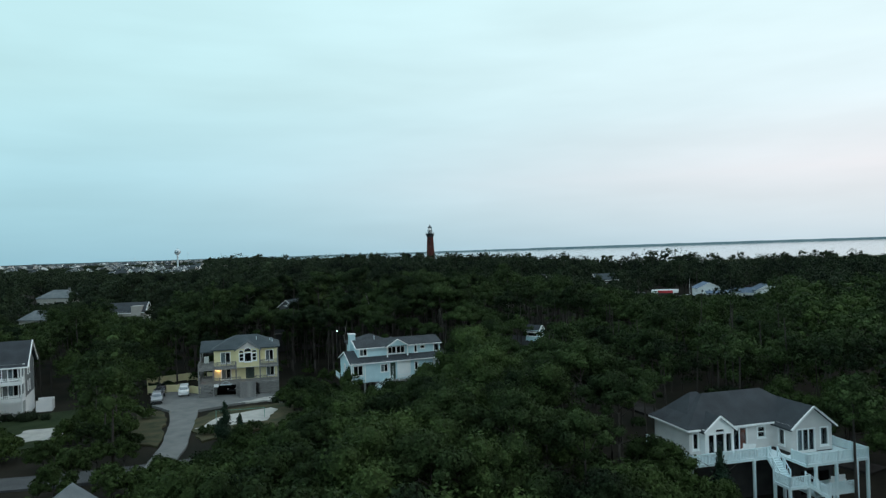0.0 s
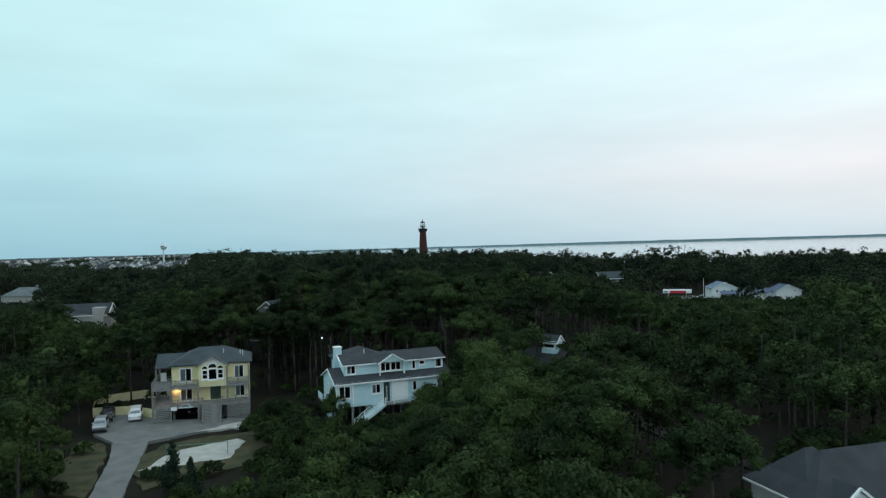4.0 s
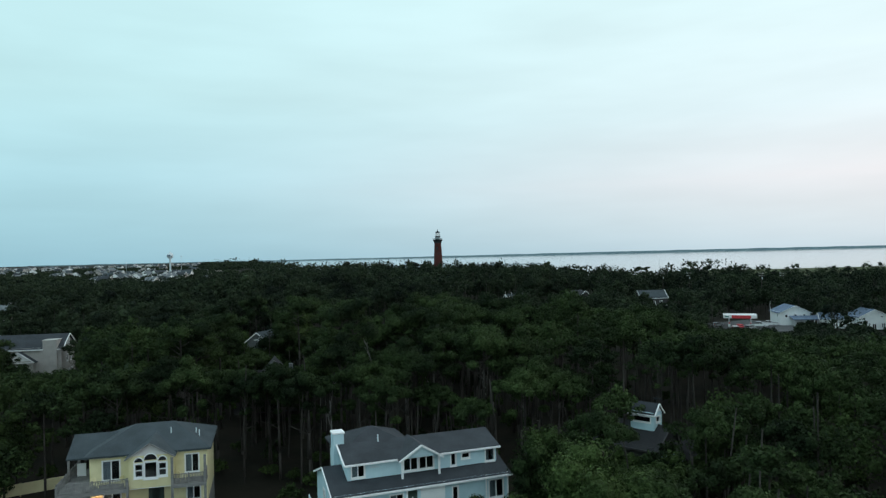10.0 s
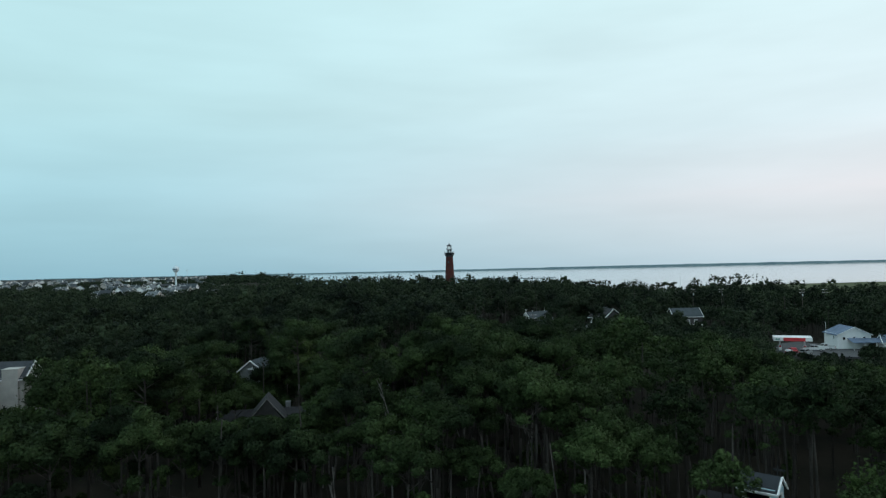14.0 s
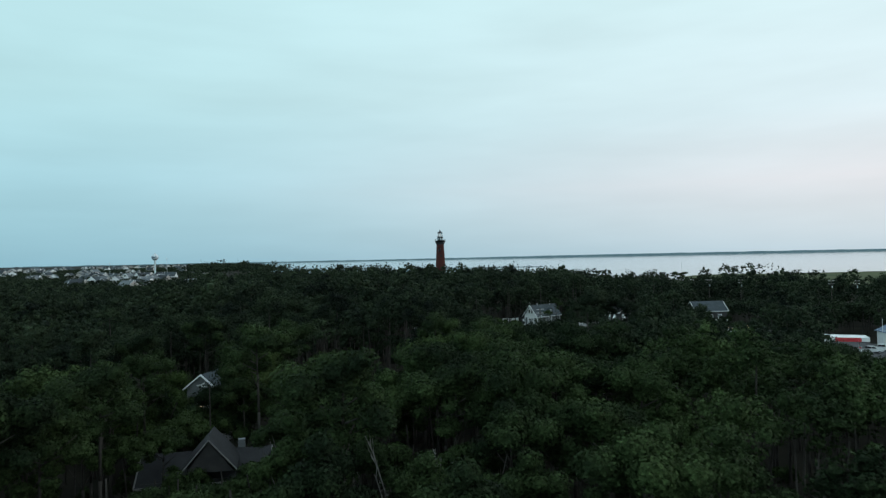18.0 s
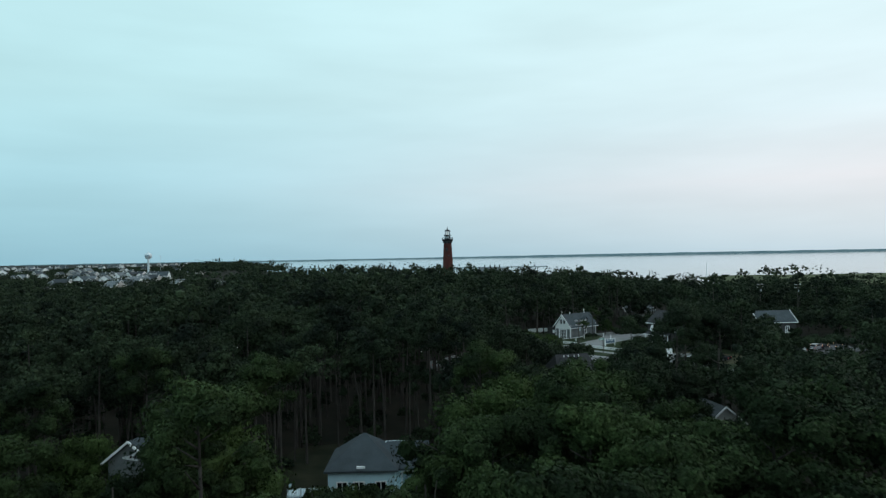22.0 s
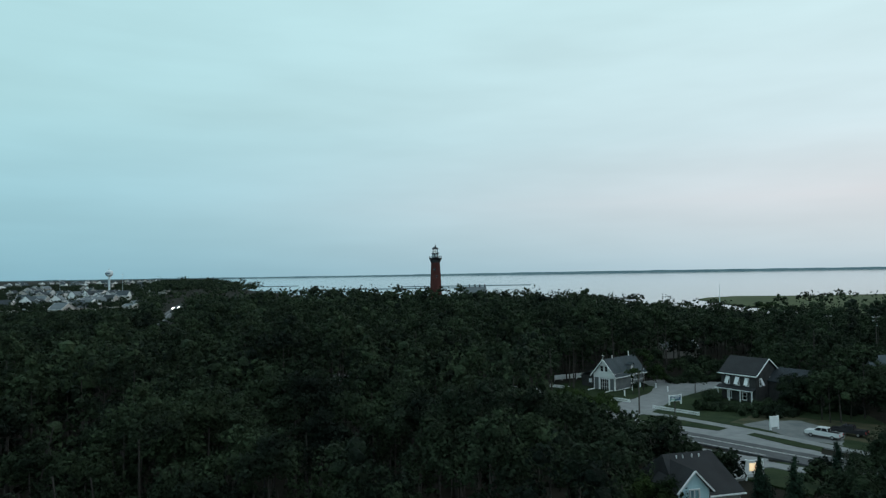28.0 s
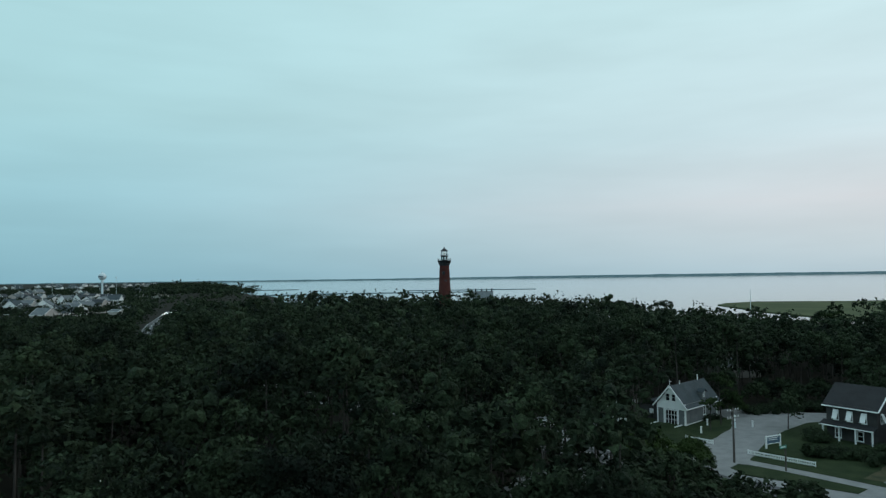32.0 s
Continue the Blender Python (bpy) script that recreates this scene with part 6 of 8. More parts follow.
        part("seat", boxes((-0.32, 0.32, -0.3, 0.35, 0.3, 0.36)), "white", c)
        part("backrest", boxes((-0.32, 0.32, 0.3, 0.38, 0.34, 1.1)), "white", c)
        for sx in (-0.38, 0.38):
            part("armrest", boxes((sx - 0.06, sx + 0.06, -0.35, 0.4, 0.55, 0.6)), "white", c)
            for sy in (-0.3, 0.32):
                part("leg", boxes((sx - 0.04, sx + 0.04, sy - 0.04, sy + 0.04, 0, 0.56)), "white", c)


white_house()


def shingle_house():
    t = thing("shingle_house", pose(-68.3, 87.4, 2.3, 0, 0, 22), "tall grey shingled house with white double decks", "house")
    W = [(-13, 0), (0, 0), (0, 9.2), (-13, 9.2)]
    shell(t, "ground_wall", W, -0.4, 3.2, "white")
    H = {0: [(1 + 2.4 * k, 2.5 + 2.4 * k, 0.3, 2.3) for k in range(5)], 1: [(2.6, 3.3, 0.8, 2.4), (4.4, 5.1, 0.8, 2.4)]}
    for z in (3.2, 6.1):
        m = shell(t, "wall", W, z, z + 2.9, "greysid", H, "grey weathered shingles")
        for u in H[0]:
            window(t, m[0], *u, cols=2, curtain=True)
        for u in H[1]:
            window(t, m[1], *u, cols=1, rows=2)
    part("gable", gable_wall(bmesh.new(), (0, 0), (0, 9.2), 9.0, 12.4), "greysid", t)
    part("gable", gable_wall(bmesh.new(), (-13, 9.2), (-13, 0), 9.0, 12.4), "greysid", t)
    g = Matrix(((0, -1, 0, 0.0), (1, 0, 0, 0), (0, 0, 1, 9.0), (0, 0, 0, 1)))
    for u in ((2.9, 3.5, 0.5, 1.7), (4.4, 5.0, 0.5, 1.7)):
        window(t, g, *u, cols=1, deep=0.2)
    part("roof", gable_roof(bmesh.new(), -13, 0, 0, 9.2, 9.0, 12.5, 0.7, 0.2, "x"), "roofdark", t, "dark shingle gable roof")
    fascia(t, [((0.72, -0.7, 8.4), (0.72, 4.6, 12.4)), ((0.72, 9.9, 8.4), (0.72, 4.6, 12.4)), ((-13.5, -0.7, 8.4), (0.7, -0.7, 8.4))], h=0.24)
    liner(t, -12.6, -0.4, 0.5, 8.8, 3.3, 8.9)
    for x in (0, -0.02):
        part("corner_board", boxes((x - 0.1, x + 0.12, -0.14, 0.06, -0.3, 9.0), (0.0, 0.12, 9.1, 9.3, -0.3, 9.0)), "white", t)
    for z in (3.1, 6.0):
        part("deck", boxes((-13, 0, -2.4, 0, z - 0.25, z)), "white", t)
        railing(t, [(-13, -2.35), (-0.05, -2.35), (-0.05, 0)], z, 1.0, "white", gap=0.25, bal=0.07, rails=(0.1, 0.35, 0.6, 0.95))
    for x in (-12.9, -9.6, -6.4, -3.2, -0.1):
        part("post", boxes((x - 0.1, x + 0.1, -2.4, -2.2, -0.4, 8.6)), "white", t)
    for k in range(26):
        part("lattice_slat", boxes((-12.9 + k * 0.5, -12.8 + k * 0.5, -2.32, -2.28, 0, 2.8)), "white", t)
    for k in range(7):
        part("lattice_slat", boxes((-12.9, -0.1, -2.36, -2.33, 0.2 + k * 0.4, 0.3 + k * 0.4)), "white", t)
    e = thing("utility_enclosure", t.matrix_world @ pose(1.0, 4.0, 0), "white fenced utility enclosure beside the house", "enclosure")
    for a in ((0, 2.6, 0, 0.08), (2.52, 2.6, 0, 3.0), (0, 2.6, 2.92, 3.0)):
        part("panel", boxes((a[0], a[1], a[2], a[3], -0.4, 1.7)), "white", e)


shingle_house()


def boathouse():
    t = thing("boathouse", pose(25.2, 348.6, 3.75, 0, 0, -50), "grey shingled boathouse with white gable front and trim", "boathouse")
    w, d = 6.0, 13.2
    W = [(0, 0), (w, 0), (w, d), (0, d)]
    H = {0: [(1.7, 4.3, 0.1, 3.0)], 1: [(7.3, 8.3, 1.4, 3.4)]}
    m = shell(t, "wall", W, -0.5 + 0.5, 4.4, "greysid", H, "grey shingles")
    part("foundation", boxes((-0.05, w + 0.05, -0.05, d + 0.05, -0.6, 0.12)), "white", t)
    part("gable", gable_wall(bmesh.new(), (0, 0), (w, 0), 4.4, 7.8), "white", t, "white boarded gable")
    part("gable", gable_wall(bmesh.new(), (w, d), (0, d), 4.4, 7.8), "greysid", t)
    part("roof", gable_roof(bmesh.new(), 0, w, 0, d, 4.4, 7.9, 0.7, 0.2, "y"), "roof", t, "grey shingle gable roof")
    fascia(t, [((-0.75, -0.72, 3.55), (3, -0.72, 7.85)), ((6.75, -0.72, 3.55), (3, -0.72, 7.85)), ((6.72, -0.7, 3.5), (6.72, d + 0.7, 3.5))], h=0.26)
    fascia(t, [((1.9, -0.7, 6.6), (4.1, -0.7, 6.6)), ((3, -0.7, 6.6), (3, -0.7, 7.8))], h=0.12, name="gable_brace")
    for x in (0.0, 1.45, 4.55, 6.0):
        part("corner_board", boxes((x - 0.13, x + 0.13, -0.16, -0.06, 0, 4.4)), "white", t)
    part("corner_board", boxes((w + 0.06, w + 0.14, -0.1, 0.2, 0, 4.4), (w + 0.06, w + 0.14, d - 0.2, d + 0.1, 0, 4.4)), "white", t)
    part("water_table", boxes((w + 0.05, w + 0.12, 0, d, 0.0, 0.4)), "white", t)
    window(t, m[0], *H[0][0], cols=4, rows=3, name="barn_door", bar=0.14)
    window(t, m[1], *H[1][0], cols=1, rows=2)
    for x in (2.0, 3.3):
        gw = part("gable_window", boxes((x - 0.1, x + 0.8, -0.14, -0.05, 4.75, 6.25)), "white", t)
        part("pane", boxes((x, x + 0.7, -0.17, -0.13, 4.85, 5.48), (x, x + 0.7, -0.17, -0.13, 5.54, 6.15)), "darkpane", gw)
    liner(t, 0.3, 5.7, 0.5, 12.8, 0.2, 4.3)
    part("frieze", boxes((0, w, -0.18, -0.07, 3.2, 4.45)), "white", t)
    dm = part("dormer", boxes((5.0, 6.0, 7.2, 8.6, 4.6, 6.2)), "greysid", t)
    part("dormer_roof", gable_roof(bmesh.new(), 5.0, 6.2, 7.2, 8.6, 6.2, 6.7, 0.2, 0.1, "x"), "roof", dm)
    part("dormer_window", boxes((5.98, 6.05, 7.45, 8.35, 5.0, 6.1)), "white", dm)
    part("pane", boxes((6.04, 6.08, 7.6, 8.2, 5.15, 5.95)), "glass", dm)
    for y in (3.5, 11):
        bm = bmesh.new()
        tube(bm, (3, y, 7.7), (3, y, 8.5 + 0.5 * (y > 8)), 0.12)
        part("roof_vent", bm, "white", t)
    bm = bmesh.new()
    tube(bm, (3, -0.5, 7.8), (3, -0.5, 9.2), 0.035)
    box(bm, 2.65, 3.45, -0.53, -0.47, 8.75, 8.87)
    part("weather_vane", bm, "white", t, "white gull weather vane on the ridge")
    part("lean_to", boxes((-5.2, -0.1, 1.8, 7, -0.4, 3.0)), "darksid", t, "dark side shed")
    part("lean_to_roof", gable_roof(bmesh.new(), -5.2, -0.1, 1.8, 7, 3.0, 4.3, 0.3, 0.14, "y"), "roofdark", t)
    part("lean_to_window", boxes((-3.0, -2.1, 1.73, 1.79, 1.3, 2.3)), "white", t)
    ramp_t = thing("boat_ramp", t.matrix_world @ pose(0.2, 0, 0), "pale grey timber ramp before the boathouse door", "ramp")
    bm = bmesh.new()
    slab(bm, [(0, -0.2, 0.15), (0, -5.5, -0.22), (5.2, -5.5, -0.22), (5.2, -0.2, 0.15)], 0.3)
    part("slope", bm, "bluedeck", ramp_t)
    for x in (0.0, 5.2):
        part("kerb", boxes((x - 0.06, x + 0.06, -3.2, -0.2, 0.1, 0.45)), "white", ramp_t)


boathouse()


def shop_house():
    t = thing("shop_house", pose(50.84, 332.1, 3.75, 0, 0, -58), "dark brown shingled two-storey shop with white shutters", "house")
    w, d = 8.5, 9.2
    W = [(0, 0), (w, 0), (w, d), (0, d)]
    H = {0: [(1.3, 2.1, 3.8, 5.5), (3.7, 4.5, 3.8, 5.5), (6.1, 6.9, 3.8, 5.5), (1.5, 2.5, 0.6, 2.2), (5.3, 6.3, 0.6, 2.2)], 1: [(1.4, 2.2, 3.9, 5.5), (5.4, 6.2, 3.9, 5.5)]}
    m = shell(t, "wall", W, 0, 6.6, "darksid", H, "dark brown shingles")
    for i in (0, 1):
        for u in H[i]:
            window(t, m[i], *u, cols=1, rows=2)
            if u[2] > 2.5:
                bm = bmesh.new()
                q = pose(u[0], -0.14, u[3], -26)
                box(bm, -0.05, u[1] - u[0] + 0.05, -0.06, 0.0, -1.65, 0.0, m[i] @ q)
                part("shutter", bm, "white", t, "white propped storm shutter")
    part("gable", gable_wall(bmesh.new(), (w, 0), (w, d), 6.6, 9.7), "darksid", t)
    part("gable", gable_wall(bmesh.new(), (0, d), (0, 0), 6.6, 9.7), "darksid", t)
    part("roof", gable_roof(bmesh.new(), 0, w, 0, d, 6.6, 9.8, 0.6, 0.2, "x"), "roofblack", t, "black-brown shingle gable roof")
    liner(t, 0.4, w - 0.4, 0.4, d - 0.4, 0.1, 6.5)
    fascia(t, [((w + 0.62, -0.6, 6.15), (w + 0.62, d / 2, 9.75)), ((w + 0.62, d + 0.6, 6.15), (w + 0.62, d / 2, 9.75)), ((-0.6, -0.62, 6.13), (w + 0.6, -0.62, 6.13))], h=0.2)
    bm = bmesh.new()
    slab(bm, [(-0.6, -1.7, 2.95), (w + 0.2, -1.7, 2.95), (w + 0.2, 0, 3.6), (-0.6, 0, 3.6)], 0.15)
    part("porch_roof", bm, "roofblack", t)
    fascia(t, [((-0.6, -1.75, 2.87), (w + 0.2, -1.75, 2.87))], h=0.16)
    for x in (0, 2.8, 5.6, 8.4):
        part("porch_post", boxes((x - 0.12, x + 0.12, -1.6, -1.36, -0.4, 2.85)), "white", t)
    part("side_wing", boxes((w, w + 9, 5, 12, -0.4, 5.2)), "darksid", t)
    part("side_wing_roof", gable_roof(bmesh.new(), w + 0.2, w + 9, 5, 12, 5.2, 7.6, 0.5, 0.2, "x"), "roofdark", t, "weathered lower roof")


shop_house()


def plain_house(name, x, y, turn, w, d, eave, ridge, wall, roof, label, axis="x", hip=False, wins=(), side=(), base=None, chimney=False, cat="house", group=""):
    z = (lie(x, y) if base is None else base) + 0.1
    t = thing(name, pose(x, y, z, 0, 0, turn), label, cat, group)
    W = [(-w / 2, 0), (w / 2, 0), (w / 2, d), (-w / 2, d)]
    m = shell(t, "wall", W, -0.5, eave, wall, {0: list(wins), 1: list(side), 3: [(d - b, d - a, u, v) for a, b, u, v in side]})
    if wins or side:
        liner(t, -w / 2 + 0.4, w / 2 - 0.4, 0.4, d - 0.4, 0.0, eave - 0.1)
    for i, hs in ((0, wins), (1, side)):
        for u in hs:
            window(t, m[i], *u, cols=2 if u[1] - u[0] > 0.9 else 1, rows=1)
    if hip:
        part("roof", hip_roof(bmesh.new(), -w / 2, w / 2, 0, d, eave, ridge, 0.5, 0.2, d * 0.42 if hip is True else hip), roof, t)
    else:
        part("roof", gable_roof(bmesh.new(), -w / 2, w / 2, 0, d, eave, ridge, 0.5, 0.2, axis), roof, t)
        s = (ridge - eave) / (d / 2 if axis == "x" else w / 2) * 0.5
        if axis == "x":
            for sx, a, b in ((1, (w / 2, 0), (w / 2, d)), (-1, (-w / 2, d), (-w / 2, 0))):
                part("gable", gable_wall(bmesh.new(), a, b, eave, ridge - 0.1), wall, t)
                fascia(t, [((sx * (w / 2 + 0.52), -0.5, eave - s - 0.08), (sx * (w / 2 + 0.52), d / 2, ridge - 0.06)), ((sx * (w / 2 + 0.52), d + 0.5, eave - s - 0.08), (sx * (w / 2 + 0.52), d / 2, ridge - 0.06))])
            fascia(t, [((-w / 2 - 0.5, -0.52, eave - s - 0.1), (w / 2 + 0.5, -0.52, eave - s - 0.1))])
        else:
            part("gable", gable_wall(bmesh.new(), (-w / 2, 0), (w / 2, 0), eave, ridge - 0.1), wall, t)
            part("gable", gable_wall(bmesh.new(), (w / 2, d), (-w / 2, d), eave, ridge - 0.1), wall, t)
            fascia(t, [((-w / 2 - 0.5, -0.52, eave - s - 0.08), (0, -0.52, ridge - 0.06)), ((w / 2 + 0.5, -0.52, eave - s - 0.08), (0, -0.52, ridge - 0.06))])
    if chimney:
        part("chimney", boxes((w / 4, w / 4 + 0.8, d / 2, d / 2 + 0.8, eave, ridge + 0.9)), "greysid", t)
    return t


# cabin with a lookout cupola
cab = plain_house("cupola_cabin", 19.85, 113.4, -44, 8.0, 6.5, 5.2, 7.3, "darksid", "roofblack", "dark roofed cabin with a pale blue lookout cupola", "x")
for o in cab.children:
    if o.name.startswith("fascia"):
        o.data.materials[0] = M["darksid"]
LOOK = [(-0.4, 2.25), (2.7, 2.25), (2.7, 4.25), (-0.4, 4.25)]
cm = shell(cab, "cupola_wall", LOOK, 5.4, 8.85, "blue", {0: [(0.3, 2.7, 2.2, 2.9)], 1: [(0.45, 1.5, 2.2, 2.9)]}, "pale blue cupola siding")
window(cab, cm[0], 0.3, 2.7, 2.2, 2.9, cols=1)
window(cab, cm[1], 0.45, 1.5, 2.2, 2.9, cols=1)
liner(cab, 0.0, 2.4, 2.6, 3.9, 6.6, 8.7)
part("cupola_roof", gable_roof(bmesh.new(), -0.4, 2.7, 2.25, 4.25, 8.85, 9.9, 0.3, 0.14, "x"), "roofdark", cab)
part("cupola_gable", gable_wall(bmesh.new(), (2.7, 2.25), (2.7, 4.25), 8.85, 9.8), "white", cab)
fascia(cab, [((3.02, 1.95, 8.5), (3.02, 3.25, 9.85)), ((3.02, 4.55, 8.5), (3.02, 3.25, 9.85)), ((-0.7, 1.93, 8.5), (3.0, 1.93, 8.5))], h=0.14)
vane = bmesh.new()
tube(vane, (2.6, 3.25, 9.8), (2.6, 3.25, 10.8), 0.04)
box(vane, 2.2, 3.3, 3.21, 3.29, 10.4, 10.55)
part("weather_vane", vane, "iron", cab)
part("rear_ell", gable_roof(bmesh.new(), 4.2, 7.6, 0.5, 6, 4.0, 5.9, 0.3, 0.16, "y"), "roofblack", cab)
part("rear_ell_wall", boxes((4.3, 7.5, 0.7, 5.8, -0.4, 3.95)), "darksid", cab)
part("rear_ell_gable", gable_wall(bmesh.new(), (4.2, 0.6), (7.6, 0.6), 3.9, 5.7), "blue", cab)

# beige house with stair tower
bh = plain_house("beige_house", -96.0, 183.9, 9, 14, 8.4, 9.7, 12.4, "beige", "roofdark", "large beige house with a dark gable roof and tower", "x", side=[(3.8, 4.6, 3.2, 4.8), (5.6, 6.4, 3.2, 4.8), (3.2, 4.0, 6.6, 8.2), (5.2, 6.0, 6.6, 8.2)])
part("stair_tower", boxes((3.4, 6.3, -0.7, 2.6, -0.4, 11.3)), "beige", bh)
part("tower_roof", boxes((3.3, 6.4, -0.8, 2.7, 11.3, 11.42)), "beige", bh)
part("front_bay", boxes((-4.2, 1.6, -1.6, 0.1, -0.4, 7.0)), "beige", bh)
part("bay_gable", gable_wall(bmesh.new(), (-4.2, -1.55), (1.6, -1.55), 7.0, 9.0), "white", bh)
part("bay_roof", gable_roof(bmesh.new(), -4.2, 1.6, -1.6, 4, 7.02, 9.1, 0.5, 0.16, "y"), "roofdark", bh)
fascia(bh, [((-4.7, -2.1, 6.65), (-1.3, -2.1, 9.05)), ((2.1, -2.1, 6.65), (-1.3, -2.1, 9.05)), ((-4.7, -1.9, 6.7), (2.1, -1.9, 6.7))], h=0.2)
window(bh, Matrix.Translation((-4.2, -1.6, 0)), 1.2, 4.4, 4.3, 6.0, cols=4, deep=0.3)
window(bh, Matrix(((0, -1, 0, 7.0), (1, 0, 0, 0), (0, 0, 1, 9.7), (0, 0, 0, 1))), 3.7, 4.7, 0.4, 1.6, cols=2, deep=0.3)

WIN2 = [(1.2, 2.4, 3.4, 4.8), (4.2, 5.4, 3.4, 4.8), (1.2, 2.4, 0.8, 2.2), (4.2, 5.4, 0.8, 2.2)]
plain_house("hip_roof_house", -138, 209, -15, 11, 8, 5.6, 8.6, "beige", "rooflight", "house with a weathered grey hip roof among trees", hip=True, wins=WIN2)
plain_house("hip_roof_house", -187, 310, -10, 17, 12, 6.4, 10.2, "beige", "rooflight", "large house with a grey hip roof among trees", hip=True, wins=WIN2, chimney=True)
gable = plain_house("gable_house", -46.2, 191.0, -12, 5.2, 9, 9.2, 11.2, "greysid", "roof", "grey shingled house with a white gull on its gable", "y")
gull = bmesh.new()
slab(gull, [(-0.9, -0.16, 9.5), (-0.1, -0.16, 9.65), (0.7, -0.16, 10.05), (0.1, -0.16, 9.5), (0.9, -0.16, 9.3), (-0.1, -0.16, 9.35)], 0.16)
part("gull_ornament", gull, "white", gable, "white flying gull ornament")
part("porch_light", boxes((-0.2, 0.0, -0.15, -0.05, 6.0, 6.25)), "lampdim", gable, "small lit orange porch lamp")
dark = plain_house("dark_roof_house", -35.2, 158.5, 12, 13.5, 8, 5.2, 7.4, "darksid", "roofblack", "dark roofed house half hidden by pines", "x", chimney=True)
for o in dark.children:
    if o.name.startswith("fascia"):
        o.data.materials[0] = M["greywood"]
part("front_gable_roof", gable_roof(bmesh.new(), -1.8, 3.2, -1.6, 4, 7.2, 10.0, 0.4, 0.16, "y"), "roofblack", dark)
part("front_gable", gable_wall(bmesh.new(), (-1.8, -1.55), (3.2, -1.55), 6.4, 9.75), "darksid", dark)
fascia(dark, [((-2.25, -2.05, 6.6), (0.7, -2.05, 9.95)), ((3.65, -2.05, 6.6), (0.7, -2.05, 9.95))], "greywood", w=0.08, h=0.12)

# pale blue house in the clearing
b2 = plain_house("blue_cottage", -23.7, 201.6, 0, 7.8, 8.6, 4.2, 7.5, "blue", "roof", "pale blue cottage with a hipped blue-grey roof", "y", hip=4.25, wins=[(1.0, 2.2, 1.9, 3.3), (3.0, 4.2, 1.9, 3.3), (5.6, 6.8, 1.9, 3.3)])
part("side_roof", gable_roof(bmesh.new(), 0.0, 7.6, 2.2, 8.0, 4.0, 6.2, 0.4, 0.18, "x"), "roof", b2)
part("gable_vent", boxes((-0.5, 0.5, -0.75, -0.5, 4.55, 4.8)), "white", b2)
part("side_wall", boxes((3.95, 7.4, 2.3, 7.6, -0.4, 4.0)), "blue", b2)
part("deck", boxes((4.0, 9.6, -1.2, 2.0, 0.9, 1.1), (-9, -4, 0.5, 3, 0.9, 1.1)), "bluedeck", b2)
railing(b2, [(4.0, -1.15), (9.55, -1.15), (9.55, 2.0)], 1.1, 0.9, "bluedeck", gap=0.3)
railing(b2, [(-9, 3), (-9, 0.5), (-4, 0.5)], 1.1, 0.9, "bluedeck", gap=0.3)
part("rear_deck", boxes((1.5, 5.0, 8.7, 11, 3.5, 3.7)), "bluedeck", b2)
for x in (1.6, 4.9):
    part("post", boxes((x - 0.1, x + 0.1, 10.8, 11, -0.4, 3.5)), "bluedeck", b2)
railing(b2, [(1.5, 10.9), (5.0, 10.9), (5.0, 8.8)], 3.7, 1.0, "bluedeck", gap=0.5)
window(b2, Matrix.Translation((3.9, 2.3, 0)), 0.8, 3.0, 1.4, 3.2, cols=3, deep=0.3)
bm = bmesh.new()
tube(bm, (2.6, 5.0, 4.6), (2.6, 5.0, 6.2), 0.09)
part("vent_pipe", bm, "steel", b2)

# dark-roofed building by the forecourt
rs = plain_house("roadside_house", 13.2, 252.6, 12, 8.2, 9.0, 4.6, 8.4, "beige", "roofblack", "roadside building with a dark steep roof and white gable", "x", hip=1.2)
part("front_gable_roof", gable_roof(bmesh.new(), -4.7, -0.7, -0.9, 4, 5.7, 7.9, 0.35, 0.16, "y"), "roofblack", rs)
part("front_gable", gable_wall(bmesh.new(), (-4.7, -0.85), (-0.7, -0.85), 5.6, 7.75), "blue", rs)
part("front_wall", boxes((-4.7, -0.7, -0.9, -0.75, -0.4, 5.65)), "blue", rs)
fascia(rs, [((-5.1, -1.28, 5.4), (-2.7, -1.28, 7.85)), ((-0.3, -1.28, 5.4), (-2.7, -1.28, 7.85)), ((-0.3, -0.52, 4.5), (4.6, -0.52, 4.5))], h=0.18)
window(rs, Matrix.Translation((-4.7, -0.9, 0)), 1.4, 2.6, 4.5, 5.7, cols=2, deep=0.3)
window(rs, Matrix.Translation((-4.7, -0.9, 0)), 1.4, 2.6, 1.4, 2.8, cols=2, deep=0.3)
for x in (-3, -1.5, 0.6, 2.2):
    bm = bmesh.new()
    tube(bm, (x * 0.6, 3.9, 7.4), (x * 0.6, 3.9, 8.3), 0.07)
    part("roof_vent", bm, "white", rs)
r2 = plain_house("gable_house", 28.0, 221.5, 8, 7.0, 9, 3.2, 6.0, "beige", "rooflight", "small house with a weathered roof deep in trees", "y", wins=[(1, 2, 1, 2.2)])
plain_house("gable_house", -29, 24, 10, 6.5, 6, 4.4, 6.8, "greysid", "rooflight", "small house with a pale weathered roof", "y")

# houses towards the water
gc = plain_house("cottage", 90.6, 331.5, 4, 11.5, 8, 5.9, 8.9, "darksid", "roof", "grey-roofed cottage with white porch among shrubs", "x", wins=[(2.0, 3.2, 3.4, 4.8), (5, 6.2, 3.4, 4.8), (8.2, 9.4, 3.4, 4.8)])
part("porch", boxes((-3, 5, -2.0, 0, 2.4, 2.6), (-3, 5, -2.0, 0, 0, 0.3)), "white", gc)
for x in (-2.9, -0.3, 2.3, 4.9):
    part("porch_post", boxes((x - 0.1, x + 0.1, -1.95, -1.75, -0.3, 2.4)), "white", gc)
